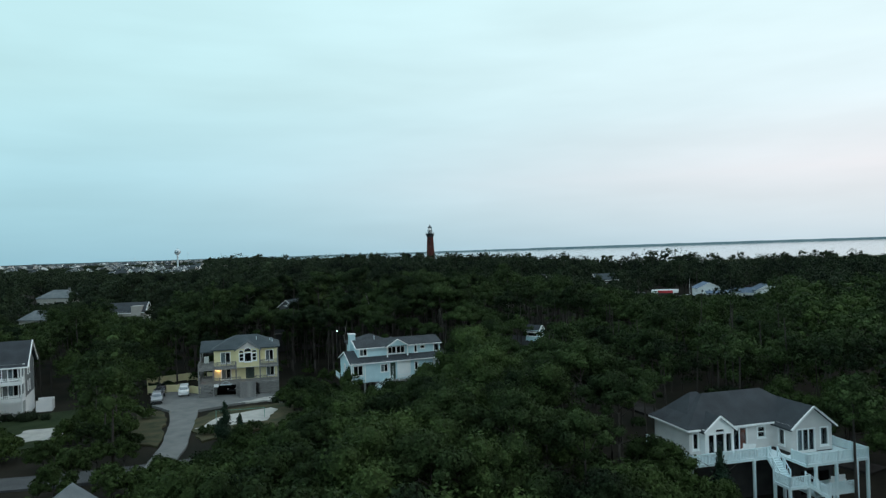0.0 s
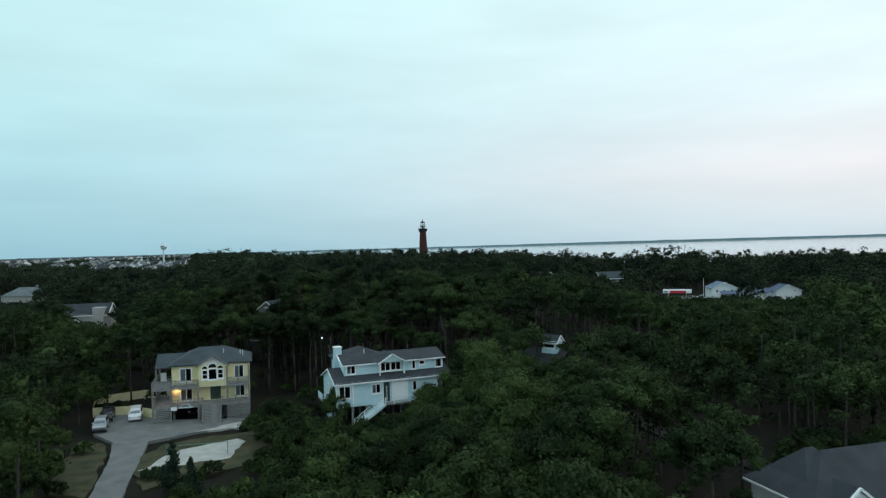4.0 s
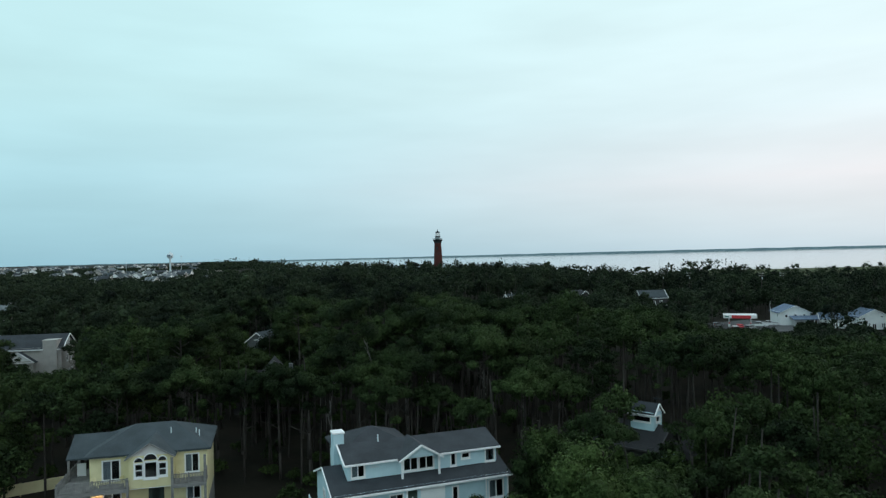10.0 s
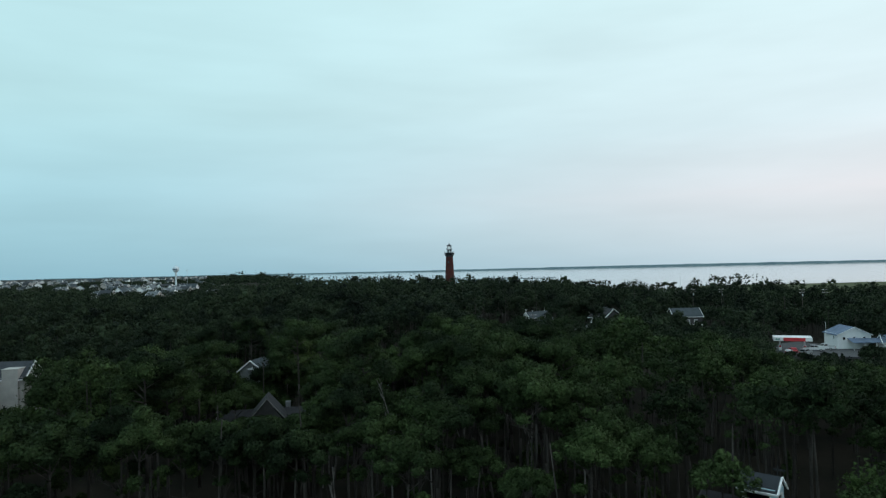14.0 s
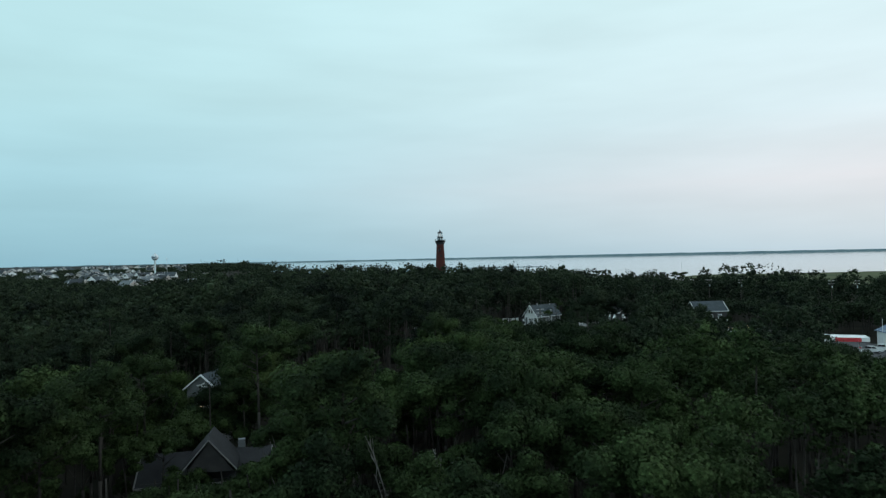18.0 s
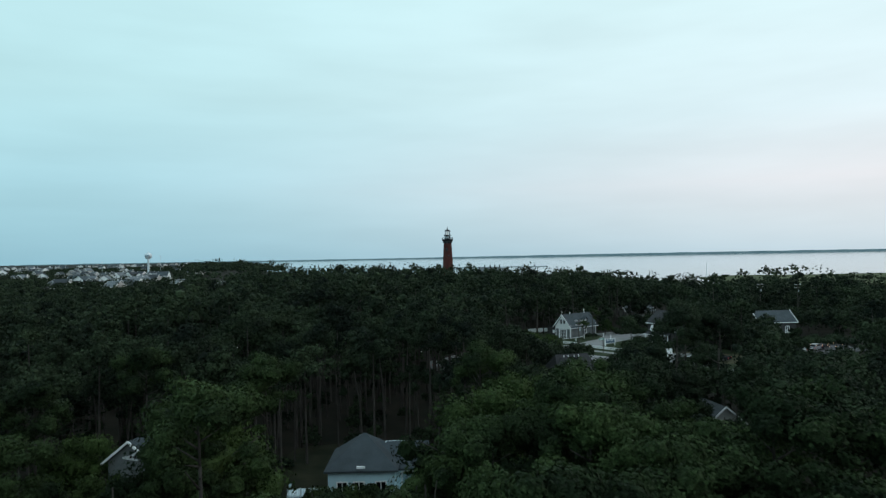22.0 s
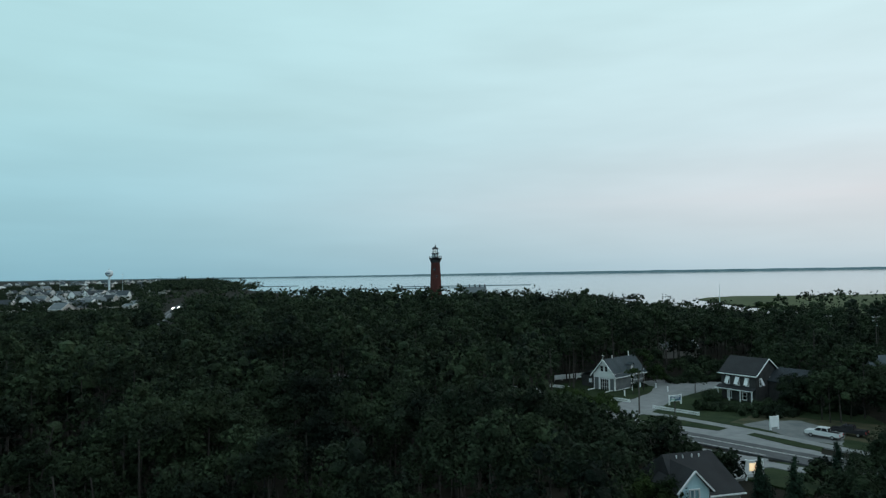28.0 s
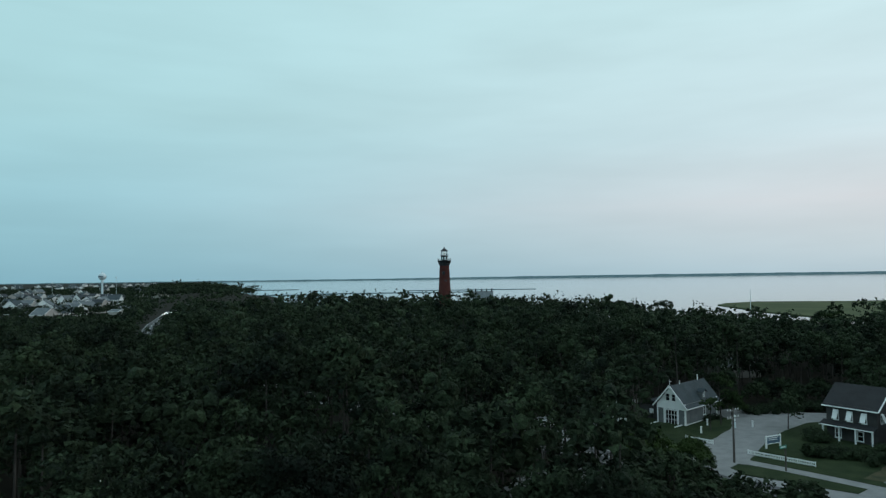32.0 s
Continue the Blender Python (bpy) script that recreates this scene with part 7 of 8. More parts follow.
plain_house("gable_house", 70, 405, 5, 12, 8, 3.4, 5.4, "beige", "rooflight", "low house with a pale roof among trees", "x")
WINS = [(1.2, 2.4, 0.8, 2.2), (4.0, 5.2, 0.8, 2.2), (7.4, 8.6, 0.8, 2.2)]
st = plain_house("store", 118.0, 264.0, -7, 9.5, 10, 4.7, 6.9, "white", "roofblue", "white roadside store with a blue metal roof", "y", wins=[(1.4, 2.2, 3.4, 4.4), (4.3, 5.1, 3.4, 4.4), (7.2, 8.0, 3.4, 4.4)], side=[(2.5, 3.3, 3.4, 4.5)])
bm = bmesh.new()
slab(bm, [(-2.0, -4.2, 2.6), (8.0, -4.2, 2.6), (8.0, 0, 3.5), (-2.0, 0, 3.5)], 0.2)
part("awning_roof", bm, "roofblue", st)
for x in (-1.8, 1.4, 4.6, 7.8):
    part("awning_post", boxes((x - 0.1, x + 0.1, -4.1, -3.9, -0.4, 2.5)), "white", st)
plain_house("store", 137, 251, -7, 9, 9, 4.2, 6.4, "white", "roofblue", "white gabled building with a blue metal roof", "y", wins=[(1.2, 2.2, 1, 2.4), (3.8, 5.0, 0, 2.2), (6.6, 7.6, 1, 2.4)])
plain_house("store_link", 128.5, 256, -20, 11, 7, 3.0, 4.8, "white", "roofblue", "low blue-roofed wing between two buildings", "x")


# ---- canopy, cars, signs, poles, fences ----
def fuel_canopy():
    t = thing("fuel_canopy", pose(99.0, 264, lie(99, 264), 0, 0, -22), "white and red filling station canopy on posts", "canopy")
    part("roof_slab", boxes((-5.2, 5.2, -3.2, 3.2, 4.0, 4.2)), "white", t)
    for a in ((-5.3, 5.3, -3.3, -3.2), (-5.3, 5.3, 3.2, 3.3), (-5.3, -5.2, -3.3, 3.3), (5.2, 5.3, -3.3, 3.3)):
        part("fascia", boxes((a[0], a[1], a[2], a[3], 3.4, 4.5)), "white", t)
    part("red_band", boxes((-2.6, 3.4, -3.36, -3.3, 3.4, 4.4)), "redpaint", t, "broad red fascia band")
    part("marking", boxes((-4.7, -3.5, -3.36, -3.3, 3.75, 4.15)), "greenpaint", t)
    for x in (-3.4, 3.4):
        part("post", boxes((x - 0.2, x + 0.2, -0.2, 0.2, -0.3, 4.0)), "white", t)
        p = thing("fuel_pump", t.matrix_world @ pose(x, -1.0, 0.3), "white and red fuel pump under the canopy", "fuel pump", "fuel pumps")
        part("body", boxes((-0.35, 0.35, -0.25, 0.25, -0.2, 1.7)), "white", p)
        part("display", boxes((-0.28, 0.28, -0.28, -0.25, 1.0, 1.5)), "redpaint", p)


fuel_canopy()


def extrude_profile(bm, pts, w0, w1=None, top=None):
    """A side profile (x, z) drawn out across the car; points above `top` lean in to w1."""
    w1 = w1 or w0
    ls, rs = [], []
    for x, z in pts:
        w = w1 if top is not None and z > top else w0
        ls.append(bm.verts.new((x, -w, z)))
        rs.append(bm.verts.new((x, w, z)))
    bm.faces.new(ls)
    bm.faces.new(rs[::-1])
    k = len(pts)
    for i in range(k):
        bm.faces.new((ls[i], rs[i], rs[(i + 1) % k], ls[(i + 1) % k]))
    return bm


def wheel_meshes():
    bm = bmesh.new()
    tube(bm, (0, -0.12, 0), (0, 0.12, 0), 0.36, 0.36, 18)
    tyre = finish(bm, "tyre", "rubber")
    bm = bmesh.new()
    tube(bm, (0, -0.14, 0), (0, 0.14, 0), 0.21, 0.21, 12)
    return tyre, finish(bm, "rim", "chrome")


TYRE, RIM = wheel_meshes()
PROFILE = {
    "van": ([(-2.4, 0.35), (2.35, 0.35), (2.45, 0.8), (2.2, 1.05), (1.3, 1.15), (-2.35, 1.2), (-2.45, 0.8)], [(1.25, 1.13), (0.45, 1.75), (-2.0, 1.78), (-2.35, 1.18)], 2.4),
    "suv": ([(-2.3, 0.4), (2.25, 0.4), (2.35, 0.9), (2.2, 1.1), (1.0, 1.2), (-2.3, 1.2), (-2.35, 0.8)], [(0.95, 1.18), (0.35, 1.78), (-2.0, 1.8), (-2.25, 1.18)], 2.3),
    "sedan": ([(-2.3, 0.32), (2.25, 0.32), (2.35, 0.65), (2.1, 0.85), (0.9, 0.98), (-1.5, 1.0), (-2.25, 0.95), (-2.35, 0.6)], [(0.85, 0.96), (0.1, 1.42), (-1.0, 1.42), (-1.7, 0.98)], 2.3),
    "pickup": ([(-2.95, 0.5), (2.8, 0.5), (2.9, 0.95), (2.75, 1.15), (1.4, 1.22), (-2.9, 1.2), (-2.95, 0.85)], [(1.35, 1.2), (0.75, 1.88), (-0.85, 1.88), (-1.0, 1.18)], 2.9),
}


def car(x, y, turn, kind, paint, label, z=None, lit=False):
    g = (lie(x, y) + 0.32) if z is None else z
    t = thing("pickup_truck" if kind == "pickup" else "car", pose(x, y, g, 0, 0, turn), label, "pickup" if kind == "pickup" else "car", "parked vehicles")
    low, cab_, half = PROFILE[kind]
    body = part("body", extrude_profile(bmesh.new(), low, 0.92), paint, t)
    bm = bmesh.new()
    extrude_profile(bm, cab_, 0.86, 0.72, 1.35)
    part("cabin", bm, paint, t)
    zc = (cab_[0][1] + cab_[1][1]) / 2
    zr = cab_[1][1]
    (ax, az), (bx, bz), (cx, cz), (dx, dz) = cab_
    bm = bmesh.new()
    slab(bm, [(ax + 0.03, -0.74, az + 0.06), (ax + 0.03, 0.74, az + 0.06), (bx + 0.08, 0.64, bz - 0.1), (bx + 0.08, -0.64, bz - 0.1)], 0.03)
    part("windscreen", bm, "glass", t)
    bm = bmesh.new()
    slab(bm, [(dx - 0.03, -0.74, dz + 0.06), (dx - 0.03, 0.74, dz + 0.06), (cx - 0.06, 0.64, cz - 0.1), (cx - 0.06, -0.64, cz - 0.1)], 0.03)
    part("rear_window", bm, "dark", t)
    for s in (-1, 1):
        n = 3 if kind in ("van", "suv") else 2
        for k in range(n):
            f0, f1 = k / n + 0.03, (k + 1) / n - 0.03
            q = [(dx + (ax - dx) * f, s * 0.875, az + 0.08) for f in (f0, f1)] + [(cx + (bx - cx) * f, s * 0.75, zr - 0.1) for f in (f1, f0)]
            bm = bmesh.new()
            lo = [bm.verts.new(p) for p in q]
            hi = [bm.verts.new((p[0], p[1] - s * 0.05, p[2])) for p in q]
            bm.faces.new(lo)
            bm.faces.new(hi[::-1])
            for i in range(4):
                bm.faces.new((lo[i], hi[i], hi[(i + 1) % 4], lo[(i + 1) % 4]))
            part("side_window", bm, "dark", t)
        for wx in (half * 0.63, -half * 0.6):
            w = share("wheel", TYRE, t, pose(wx, s * 0.83, 0.36))
            share("rim", RIM, w, pose(0, 0, 0))
        part("headlight", boxes((half - 0.02, half + 0.06, s * 0.7 - 0.18, s * 0.7 + 0.18, 0.72, 0.9)), "chrome", t)
        part("tail_light", boxes((-half - 0.1, -half - 0.02, s * 0.76 - 0.12, s * 0.76 + 0.12, 0.75, 1.05)), "lampred" if lit else "redpaint", t)
        part("mirror", boxes((ax - 0.25, ax - 0.1, s * 1.0 - 0.1, s * 1.0 + 0.1, az + 0.02, az + 0.2)), paint, t)
    part("bumper", boxes((half - 0.05, half + 0.1, -0.85, 0.85, 0.38, 0.6), (-half - 0.12, -half + 0.02, -0.85, 0.85, 0.4, 0.6)), "iron" if kind != "van" else paint, t)
    if kind == "pickup":
        part("cargo_bed", boxes((-2.85, -1.05, -0.75, 0.75, 1.19, 1.215)), "dark", t, "dark open cargo bed")
    return t


car(-46.4, 101.6, -72, "van", "carwhite", "white minivan parked on the drive", lit=False)
car(-49.0, 95.2, -70, "suv", "carsilver", "silver off-road wagon parked on the drive")
car(-50.9, 101.6, -72, "suv", "carblack", "dark wagon parked by the fence")
car(-38.0, 105.0, -80, "sedan", "carblack", "dark car inside an open garage", z=2.1)
car(51.5, 293.2, 128, "pickup", "carwhite", "white crew-cab pickup parked on the lot")
car(57.0, 294.5, 130, "pickup", "carblack", "dark pickup parked behind another")
for x, y, a, k, p, l in ((94, 256, 60, "sedan", "carwhite", "white car on the forecourt"), (98, 254, 40, "suv", "carsilver", "silver car on the forecourt"), (104, 261, -20, "pickup", "carwhite", "white pickup on the forecourt"), (108.5, 263.5, 150, "pickup", "carwhite", "white pickup beside the store"),
                         (92, 266, 30, "sedan", "carsilver", "grey car on the forecourt"), (97, 259.5, 75, "sedan", "redpaint", "red car on the forecourt"), (86, 306, 40, "sedan", "carwhite", "white car in a dim car park"), (89.5, 308.5, 40, "suv", "carsilver", "grey car in a dim car park"), (93, 311, 40, "sedan", "carblack", "dark car in a dim car park"),
                         (2, 346, 45, "sedan", "carwhite", "white car parked among trees"), (-3, 350, 45, "suv", "carsilver", "grey car parked among trees"), (9, 342, 30, "sedan", "carsilver", "silver car parked among trees"), (-51, 128, 20, "suv", "carblack", "dark car under trees"), (-14, 292, 70, "sedan", "carwhite", "white car under tall pines"), (-9, 297, 60, "suv", "carsilver", "silver car under tall pines"), (-3.5, 302, 50, "sedan", "carwhite", "white car under tall pines"), (-1, 310, 45, "pickup", "carsilver", "grey pickup under tall pines")):
    car(x, y, a, k, p, l)
for i, (dx, y) in enumerate(((2.2, 815), (2.2, 840), (2.2, 862), (-2.2, 828), (-2.2, 852))):
    x = -246 + (850 - y) * 0.27 + dx
    c = car(x, y, -73, "sedan", "carblack", "car far down the road with lights on", lit=True)
    for s in (-0.6, 0.6):
        part("head_beam", boxes((2.36, 2.5, s - 0.25, s + 0.25, 0.5, 0.95)), "lamphead", c, "lit headlight")


def framed_sign(x, y, turn, w, h, leg, face, label, mat="white", bars=0, lit=None):
    t = thing("sign", pose(x, y, lie(x, y) + 0.2, 0, 0, turn), label, "sign")
    for s in (-1, 1):
        part("post", boxes((s * w / 2 - 0.13, s * w / 2 + 0.13, -0.12, 0.12, -0.4, leg + h + 0.25)), mat, t)
    part("top_rail", boxes((-w / 2, w / 2, -0.1, 0.1, leg + h, leg + h + 0.16), (-w / 2, w / 2, -0.1, 0.1, leg - 0.12, leg)), mat, t)
    b = part("board", boxes((-w / 2 + 0.1, w / 2 - 0.1, -0.07, 0.07, leg, leg + h)), face, t)
    for k in range(bars):
        part("lettering_bar", boxes((-w * 0.34, w * (0.36 - 0.08 * (k % 2)), -0.09, -0.07, leg + h * (0.75 - 0.28 * k), leg + h * (0.87 - 0.28 * k))), mat, b)
    if lit:
        part("lit_panel", boxes((-w * 0.32, w * 0.32, -0.1, -0.07, leg + 0.2 * h, leg + 0.85 * h)), lit, b, "glowing picture panel")
    return t


framed_sign(37.3, 325.8, 22, 3.4, 1.1, 0.9, "bluesign", "navy board in a white frame on the lawn", bars=2)
framed_sign(46.3, 300.2, 20, 1.9, 1.7, 0.7, "white", "plain white board sign on two posts")
framed_sign(28.0, 271.5, 0, 2.4, 1.7, 0.9, "white", "white roadside sign with a lit picture panel", lit="signglow")


def street_post(x, y, h=4.2):
    t = thing("street_sign", pose(x, y, lie(x, y) + 0.1, 0, 0, 20), "tall post with a green street plate and bars", "street sign")
    part("post", boxes((-0.09, 0.09, -0.09, 0.09, -0.3, h)), "utility", t)
    p = part("plate", boxes((-1.3, 0.1, -0.13, -0.1, h - 0.5, h - 0.05)), "greenpaint", t)
    part("lettering_bar", boxes((-1.1, -0.2, -0.145, -0.13, h - 0.36, h - 0.2)), "white", p)


street_post(31.9, 311.9)


def utility_pole(x, y, h, turn, arms=2, label="wooden utility pole with crossarms"):
    t = thing("utility_pole", pose(x, y, lie(x, y), 0, 0, turn), label, "pole", "utility poles")
    bm = bmesh.new()
    tube(bm, (0, 0, -0.4), (0, 0, h), 0.19, 0.12, 10)
    part("pole", bm, "utility", t)
    for k in range(arms):
        z = h - 0.4 - 1.2 * k
        a = part("crossarm", boxes((-1.5, 1.5, -0.07, 0.07, z - 0.08, z + 0.08)), "greywood", t)
        for x0 in (-1.35, -0.7, 0.7, 1.35):
            bm = bmesh.new()
            tube(bm, (x0, 0, z + 0.08), (x0, 0, z + 0.32), 0.07, 0.05, 6)
            part("insulator", bm, "white", a)
    if arms > 1:
        bm = bmesh.new()
        tube(bm, (0.32, 0, h - 3.2), (0.32, 0, h - 2.3), 0.22, 0.22, 10)
        part("transformer", bm, "steel", t)


utility_pole(26.3, 317.2, 9.0, 30)
for x, y, h in ((125.5, 386, 14.5), (114, 392.5, 14.5), (152, 362, 14.5), (160, 358, 14.5), (174, 300, 10), (190, 292, 9.5), (140, 318, 9)):
    utility_pole(x, y, h, 15, 2 if h > 12 else 1)

# flag pole by the store
fp = thing("flagpole", pose(110.2, 265.5, lie(110, 265)), "slim white flagpole beside the store", "flagpole")
bm = bmesh.new()
tube(bm, (0, 0, -0.3), (0, 0, 8.5), 0.09, 0.05, 8)
part("pole", bm, "white", fp)
bm = bmesh.new()
bmesh.ops.create_icosphere(bm, subdivisions=1, radius=0.12, matrix=Matrix.Translation((0, 0, 8.55)))
part("finial", bm, "chrome", fp)


def panel_fence(pts, h, mat, label, pick=2.4, boards=True):
    z = lie(*pts[0]) + 0.2
    t = thing("fence", pose(0, 0, 0), label, "fence")
    for a, b in zip(pts, pts[1:]):
        a, b = Vector(a), Vector(b)
        n = max(1, round((b - a).length / pick))
        d = (b - a).normalized()
        ang = math.degrees(math.atan2(d.y, d.x))
        ln = (b - a).length / n
        if boards:
            me = finish(boxes((0.06, ln - 0.06, -0.03, 0.03, 0.05, h)), "panel", mat)
        else:
            bmf = boxes((0, ln, -0.04, 0.04, h * 0.8, h), (0, ln, -0.03, 0.03, h * 0.25, h * 0.4))
            for k in range(int(ln / 0.25)):
                box(bmf, 0.05 + k * 0.25, 0.16 + k * 0.25, -0.05, -0.02, 0.05, h)
            me = finish(bmf, "panel", mat)
        pm = finish(boxes((-0.07, 0.07, -0.07, 0.07, -0.4, h + 0.08)), "post", mat)
        for i in range(n):
            p = a + d * ln * i
            share("panel", me, t, pose(p.x, p.y, z, 0, 0, ang))
            share("post", pm, t, pose(p.x, p.y, z, 0, 0, ang))
        share("post", pm, t, pose(b.x, b.y, z, 0, 0, ang))


panel_fence([(-43.3, 101.5), (-48.5, 104.5), (-54.4, 104.2), (-58.2, 113), (-51.5, 117.5), (-43, 118)], 1.5, "yellow", "pale yellow boarded fence round a yard")
panel_fence([(24.7, 333.0), (28.0, 328.9)], 0.8, "white", "low white picket fence on the lawn", 2.4, False)
panel_fence([(30.9, 321.9), (34.2, 317.8), (37.6, 313.7)], 0.8, "white", "low white picket fence along the pavement", 2.4, False)
panel_fence([(14.5, 352.5), (18.5, 348.5)], 0.8, "white", "low white picket fence beside the boathouse", 2.4, False)
panel_fence([(18, 363.5), (27, 367.2)], 1.3, "white", "pale boarded fence behind the lawn", 2.2)
for x, y in ((33.5, 344.0), (41.5, 341.5), (40.5, 347), (29.5, 337.5)):
    p = thing("bollard", pose(x, y, lie(x, y) + 0.25), "short white post on the lawn", "post", "white lawn posts")
    part("shaft", boxes((-0.12, 0.12, -0.12, 0.12, -0.4, 1.2)), "white", p)
    part("cap", boxes((-0.17, 0.17, -0.17, 0.17, 1.2, 1.3)), "white", p)

# gate posts and frame on the sand by the drive
fr = thing("volleyball_net", pose(-33.2, 79.5, 2.35, 0, 0, 10), "thin teal boundary frame round a sand court", "net")
for x in (0, 7.5):
    part("pole", boxes((x - 0.04, x + 0.04, -0.04, 0.04, -0.3, 1.6)), "greenpaint", fr)
part("net_line", boxes((0, 7.5, -0.02, 0.02, 1.5, 1.56)), "greenpaint", fr)

# yard lamps that show among the trees
for x, y, z, s in ((-18.2, 294, 4, 0.16), (-24, 150, 6, 0.12), (-10, 226, 4, 0.1), (-2, 298, 4, 0.1), (-42, 270, 5, 0.18), (-66, 300, 5, 0.18), (-20, 310, 5, 0.18)):
    t = thing("yard_lamp", pose(x, y, lie(x, y)), "small lit yard lamp on a post among trees", "lamp", "yard lamps")
    part("post", boxes((-0.05, 0.05, -0.05, 0.05, -0.3, z)), "iron", t)
    bm = bmesh.new()
    bmesh.ops.create_icosphere(bm, subdivisions=1, radius=s, matrix=Matrix.Translation((0, 0, z)))
    part("globe", bm, "lampcool", t)
# strings of bulbs over the dim car park
for r in range(2):
    t = thing("light_string", pose(82, 296 + 2.5 * r, lie(82, 296), 0, 0, 6 + 8 * r), "string of small warm bulbs over a yard", "string lights", "string lights")
    for x in (0, 9):
        part("post", boxes((x - 0.06, x + 0.06, -0.06, 0.06, -0.3, 3.6)), "utility", t)
    bm = bmesh.new()
    for k in range(10):
        beam(bm, (k * 0.9, 0, 3.5 - 0.5 * math.sin(math.pi * k / 10)), ((k + 1) * 0.9, 0, 3.5 - 0.5 * math.sin(math.pi * (k + 1) / 10)), 0.03)
    part("wire", bm, "iron", t)
    for k in range(1, 10, 2):
        bm = bmesh.new()
        bmesh.ops.create_icosphere(bm, subdivisions=1, radius=0.07, matrix=Matrix.Translation((k * 0.9, 0, 3.4 - 0.5 * math.sin(math.pi * k / 10))))
        part("bulb", bm, "lampdim", t)


# ---- single trees and shrubs that stand out ----
def dead_tree(x, y, h, seed):
    rnd = random.Random(seed)
    bm = bmesh.new()

    def limb(p, d, ln, r, depth):
        q = p + d * ln
        tube(bm, p, q, r, r * 0.6, 6)
        if depth:
            for _ in range(3):
                e = (d + Vector((rnd.uniform(-0.42, 0.42), rnd.uniform(-0.42, 0.42), rnd.uniform(0.1, 0.5)))).normalized()
                limb(p.lerp(q, rnd.uniform(0.6, 1.0)), e, ln * rnd.uniform(0.22, 0.42), r * 0.5, depth - 1)

    limb(Vector((0, 0, -0.4)), Vector((rnd.uniform(-0.05, 0.05), rnd.uniform(-0.05, 0.05), 1)).normalized(), h * 0.64, 0.12, 3)
    t = thing("dead_tree", pose(x, y, lie(x, y)), "bare bleached dead tree with forked branches", "tree", "dead trees")
    part("trunk", bm, "deadwood", t)


for i, (x, y, h) in enumerate(((-13.0, 133, 19), (-8.3, 134, 18.5), (-23.5, 145, 17), (-22.3, 144, 15.5), (-17.5, 150, 15), (-4, 139, 17), (4, 138, 16), (2, 214, 14), (-8, 300, 13), (-17, 118, 17), (9, 128, 17))):
    dead_tree(x, y, h, 40 + i)


def lone_tree(kind, x, y, h, w, seed, count, size, label, name, leaf=None):
    rnd = np.random.RandomState(seed)
    t = thing(name, pose(x, y, lie(x, y)), label, "tree")
    part("trunk", trunk_bm(kind, h, w, rnd), "bark", t, smooth=True)
    ob = new("crown", cloud_mesh("crown", tree_lumps(kind, rnd), h, w, count, size, rnd, leaf or KINDS[kind][0], 0.7))
    ob.parent = t


for i, (x, y, h) in enumerate(((-28.2, 68, 6.0), (-25.5, 66, 4.6), (29.5, 34.5, 7.0), (24, 262, 6.5), (26.5, 258, 7.5), (37, 266, 7))):
    lone_tree("cedar", x, y, h, h * 0.75, 60 + i, 2200, 0.15, LABELS["cedar"], "cedar_tree")
lone_tree("oak", 42.5, 352.5, 6.5, 7, 71, 2600, 0.16, "small dark oak beside the boathouse drive", "oak_tree")
lone_tree("pine", 36.5, 344.5, 11.5, 6, 72, 500, 0.25, "thin pine with a sparse crown by the boathouse", "pine_tree")
lone_tree("oak", 38.5, 257.0, 12.5, 11, 79, 6500, 0.17, "large dark oak close beside the road", "oak_tree", "leaf_dark")
lone_tree("oak", 12, 318, 7.5, 10, 73, 3600, 0.19, "low spreading dark oak beside the road", "oak_tree")
lone_tree("oak", 17, 312, 6.5, 9, 74, 3600, 0.19, "low spreading dark oak beside the road", "oak_tree")

lone_tree("oak", 7.4, 92.5, 14.5, 9.5, 75, 9000, 0.15, "round crowned oak standing beside the pale blue house", "oak_tree")

for i, (x, y, h) in enumerate(((8.0, 252, 7.5), (11.5, 249.0, 6.0), (5.5, 257, 8.0), (15, 248.5, 4.0), (20.5, 250, 3.6))):
    lone_tree("oak", x, y, h, h * 0.9, 80 + i, 3600, 0.15, "dark young oak beside the roadside building", "oak_tree")

for i, (x, y, h) in enumerate(((61.0, 318.5, 9.5), (64.5, 316, 10.8), (69, 315, 11), (74, 316, 11), (74, 328, 11), (69, 324, 10.5), (79, 316, 10), (84, 326, 10), (58.5, 315, 6.5))):
    lone_tree("oak", x, y, h, h * 0.95, 90 + i, 4200, 0.17, "broad very dark oak beside the shop", "oak_tree", "leaf_dark")
for i, (x, y, h) in enumerate(((-54.1, 85, 4.5), (-49.6, 82.4, 5), (-51.4, 69.2, 4), (-47.4, 72, 5.0), (-46.4, 65.8, 4.4), (-43.1, 65.4, 4.6), (-44, 71.2, 4.2), (-41.3, 57.2, 4), (-38, 57.5, 4.0), (-48, 57, 4.5), (-28.5, 46, 5.0), (-34, 45.5, 4.6), (-40, 45, 4.6), (-56, 62, 4.4), (-52, 76, 4.6), (-24, 52, 5))):
    lone_tree("oak", x, y, h, h * 1.15, 110 + i, 2600, 0.16, "low dense bushy oak beside the lane", "oak_tree")
lone_tree("pine", 32.2, 339.6, 7.0, 5, 140, 1500, 0.14, "small sparse pine before the boathouse wall", "pine_tree")
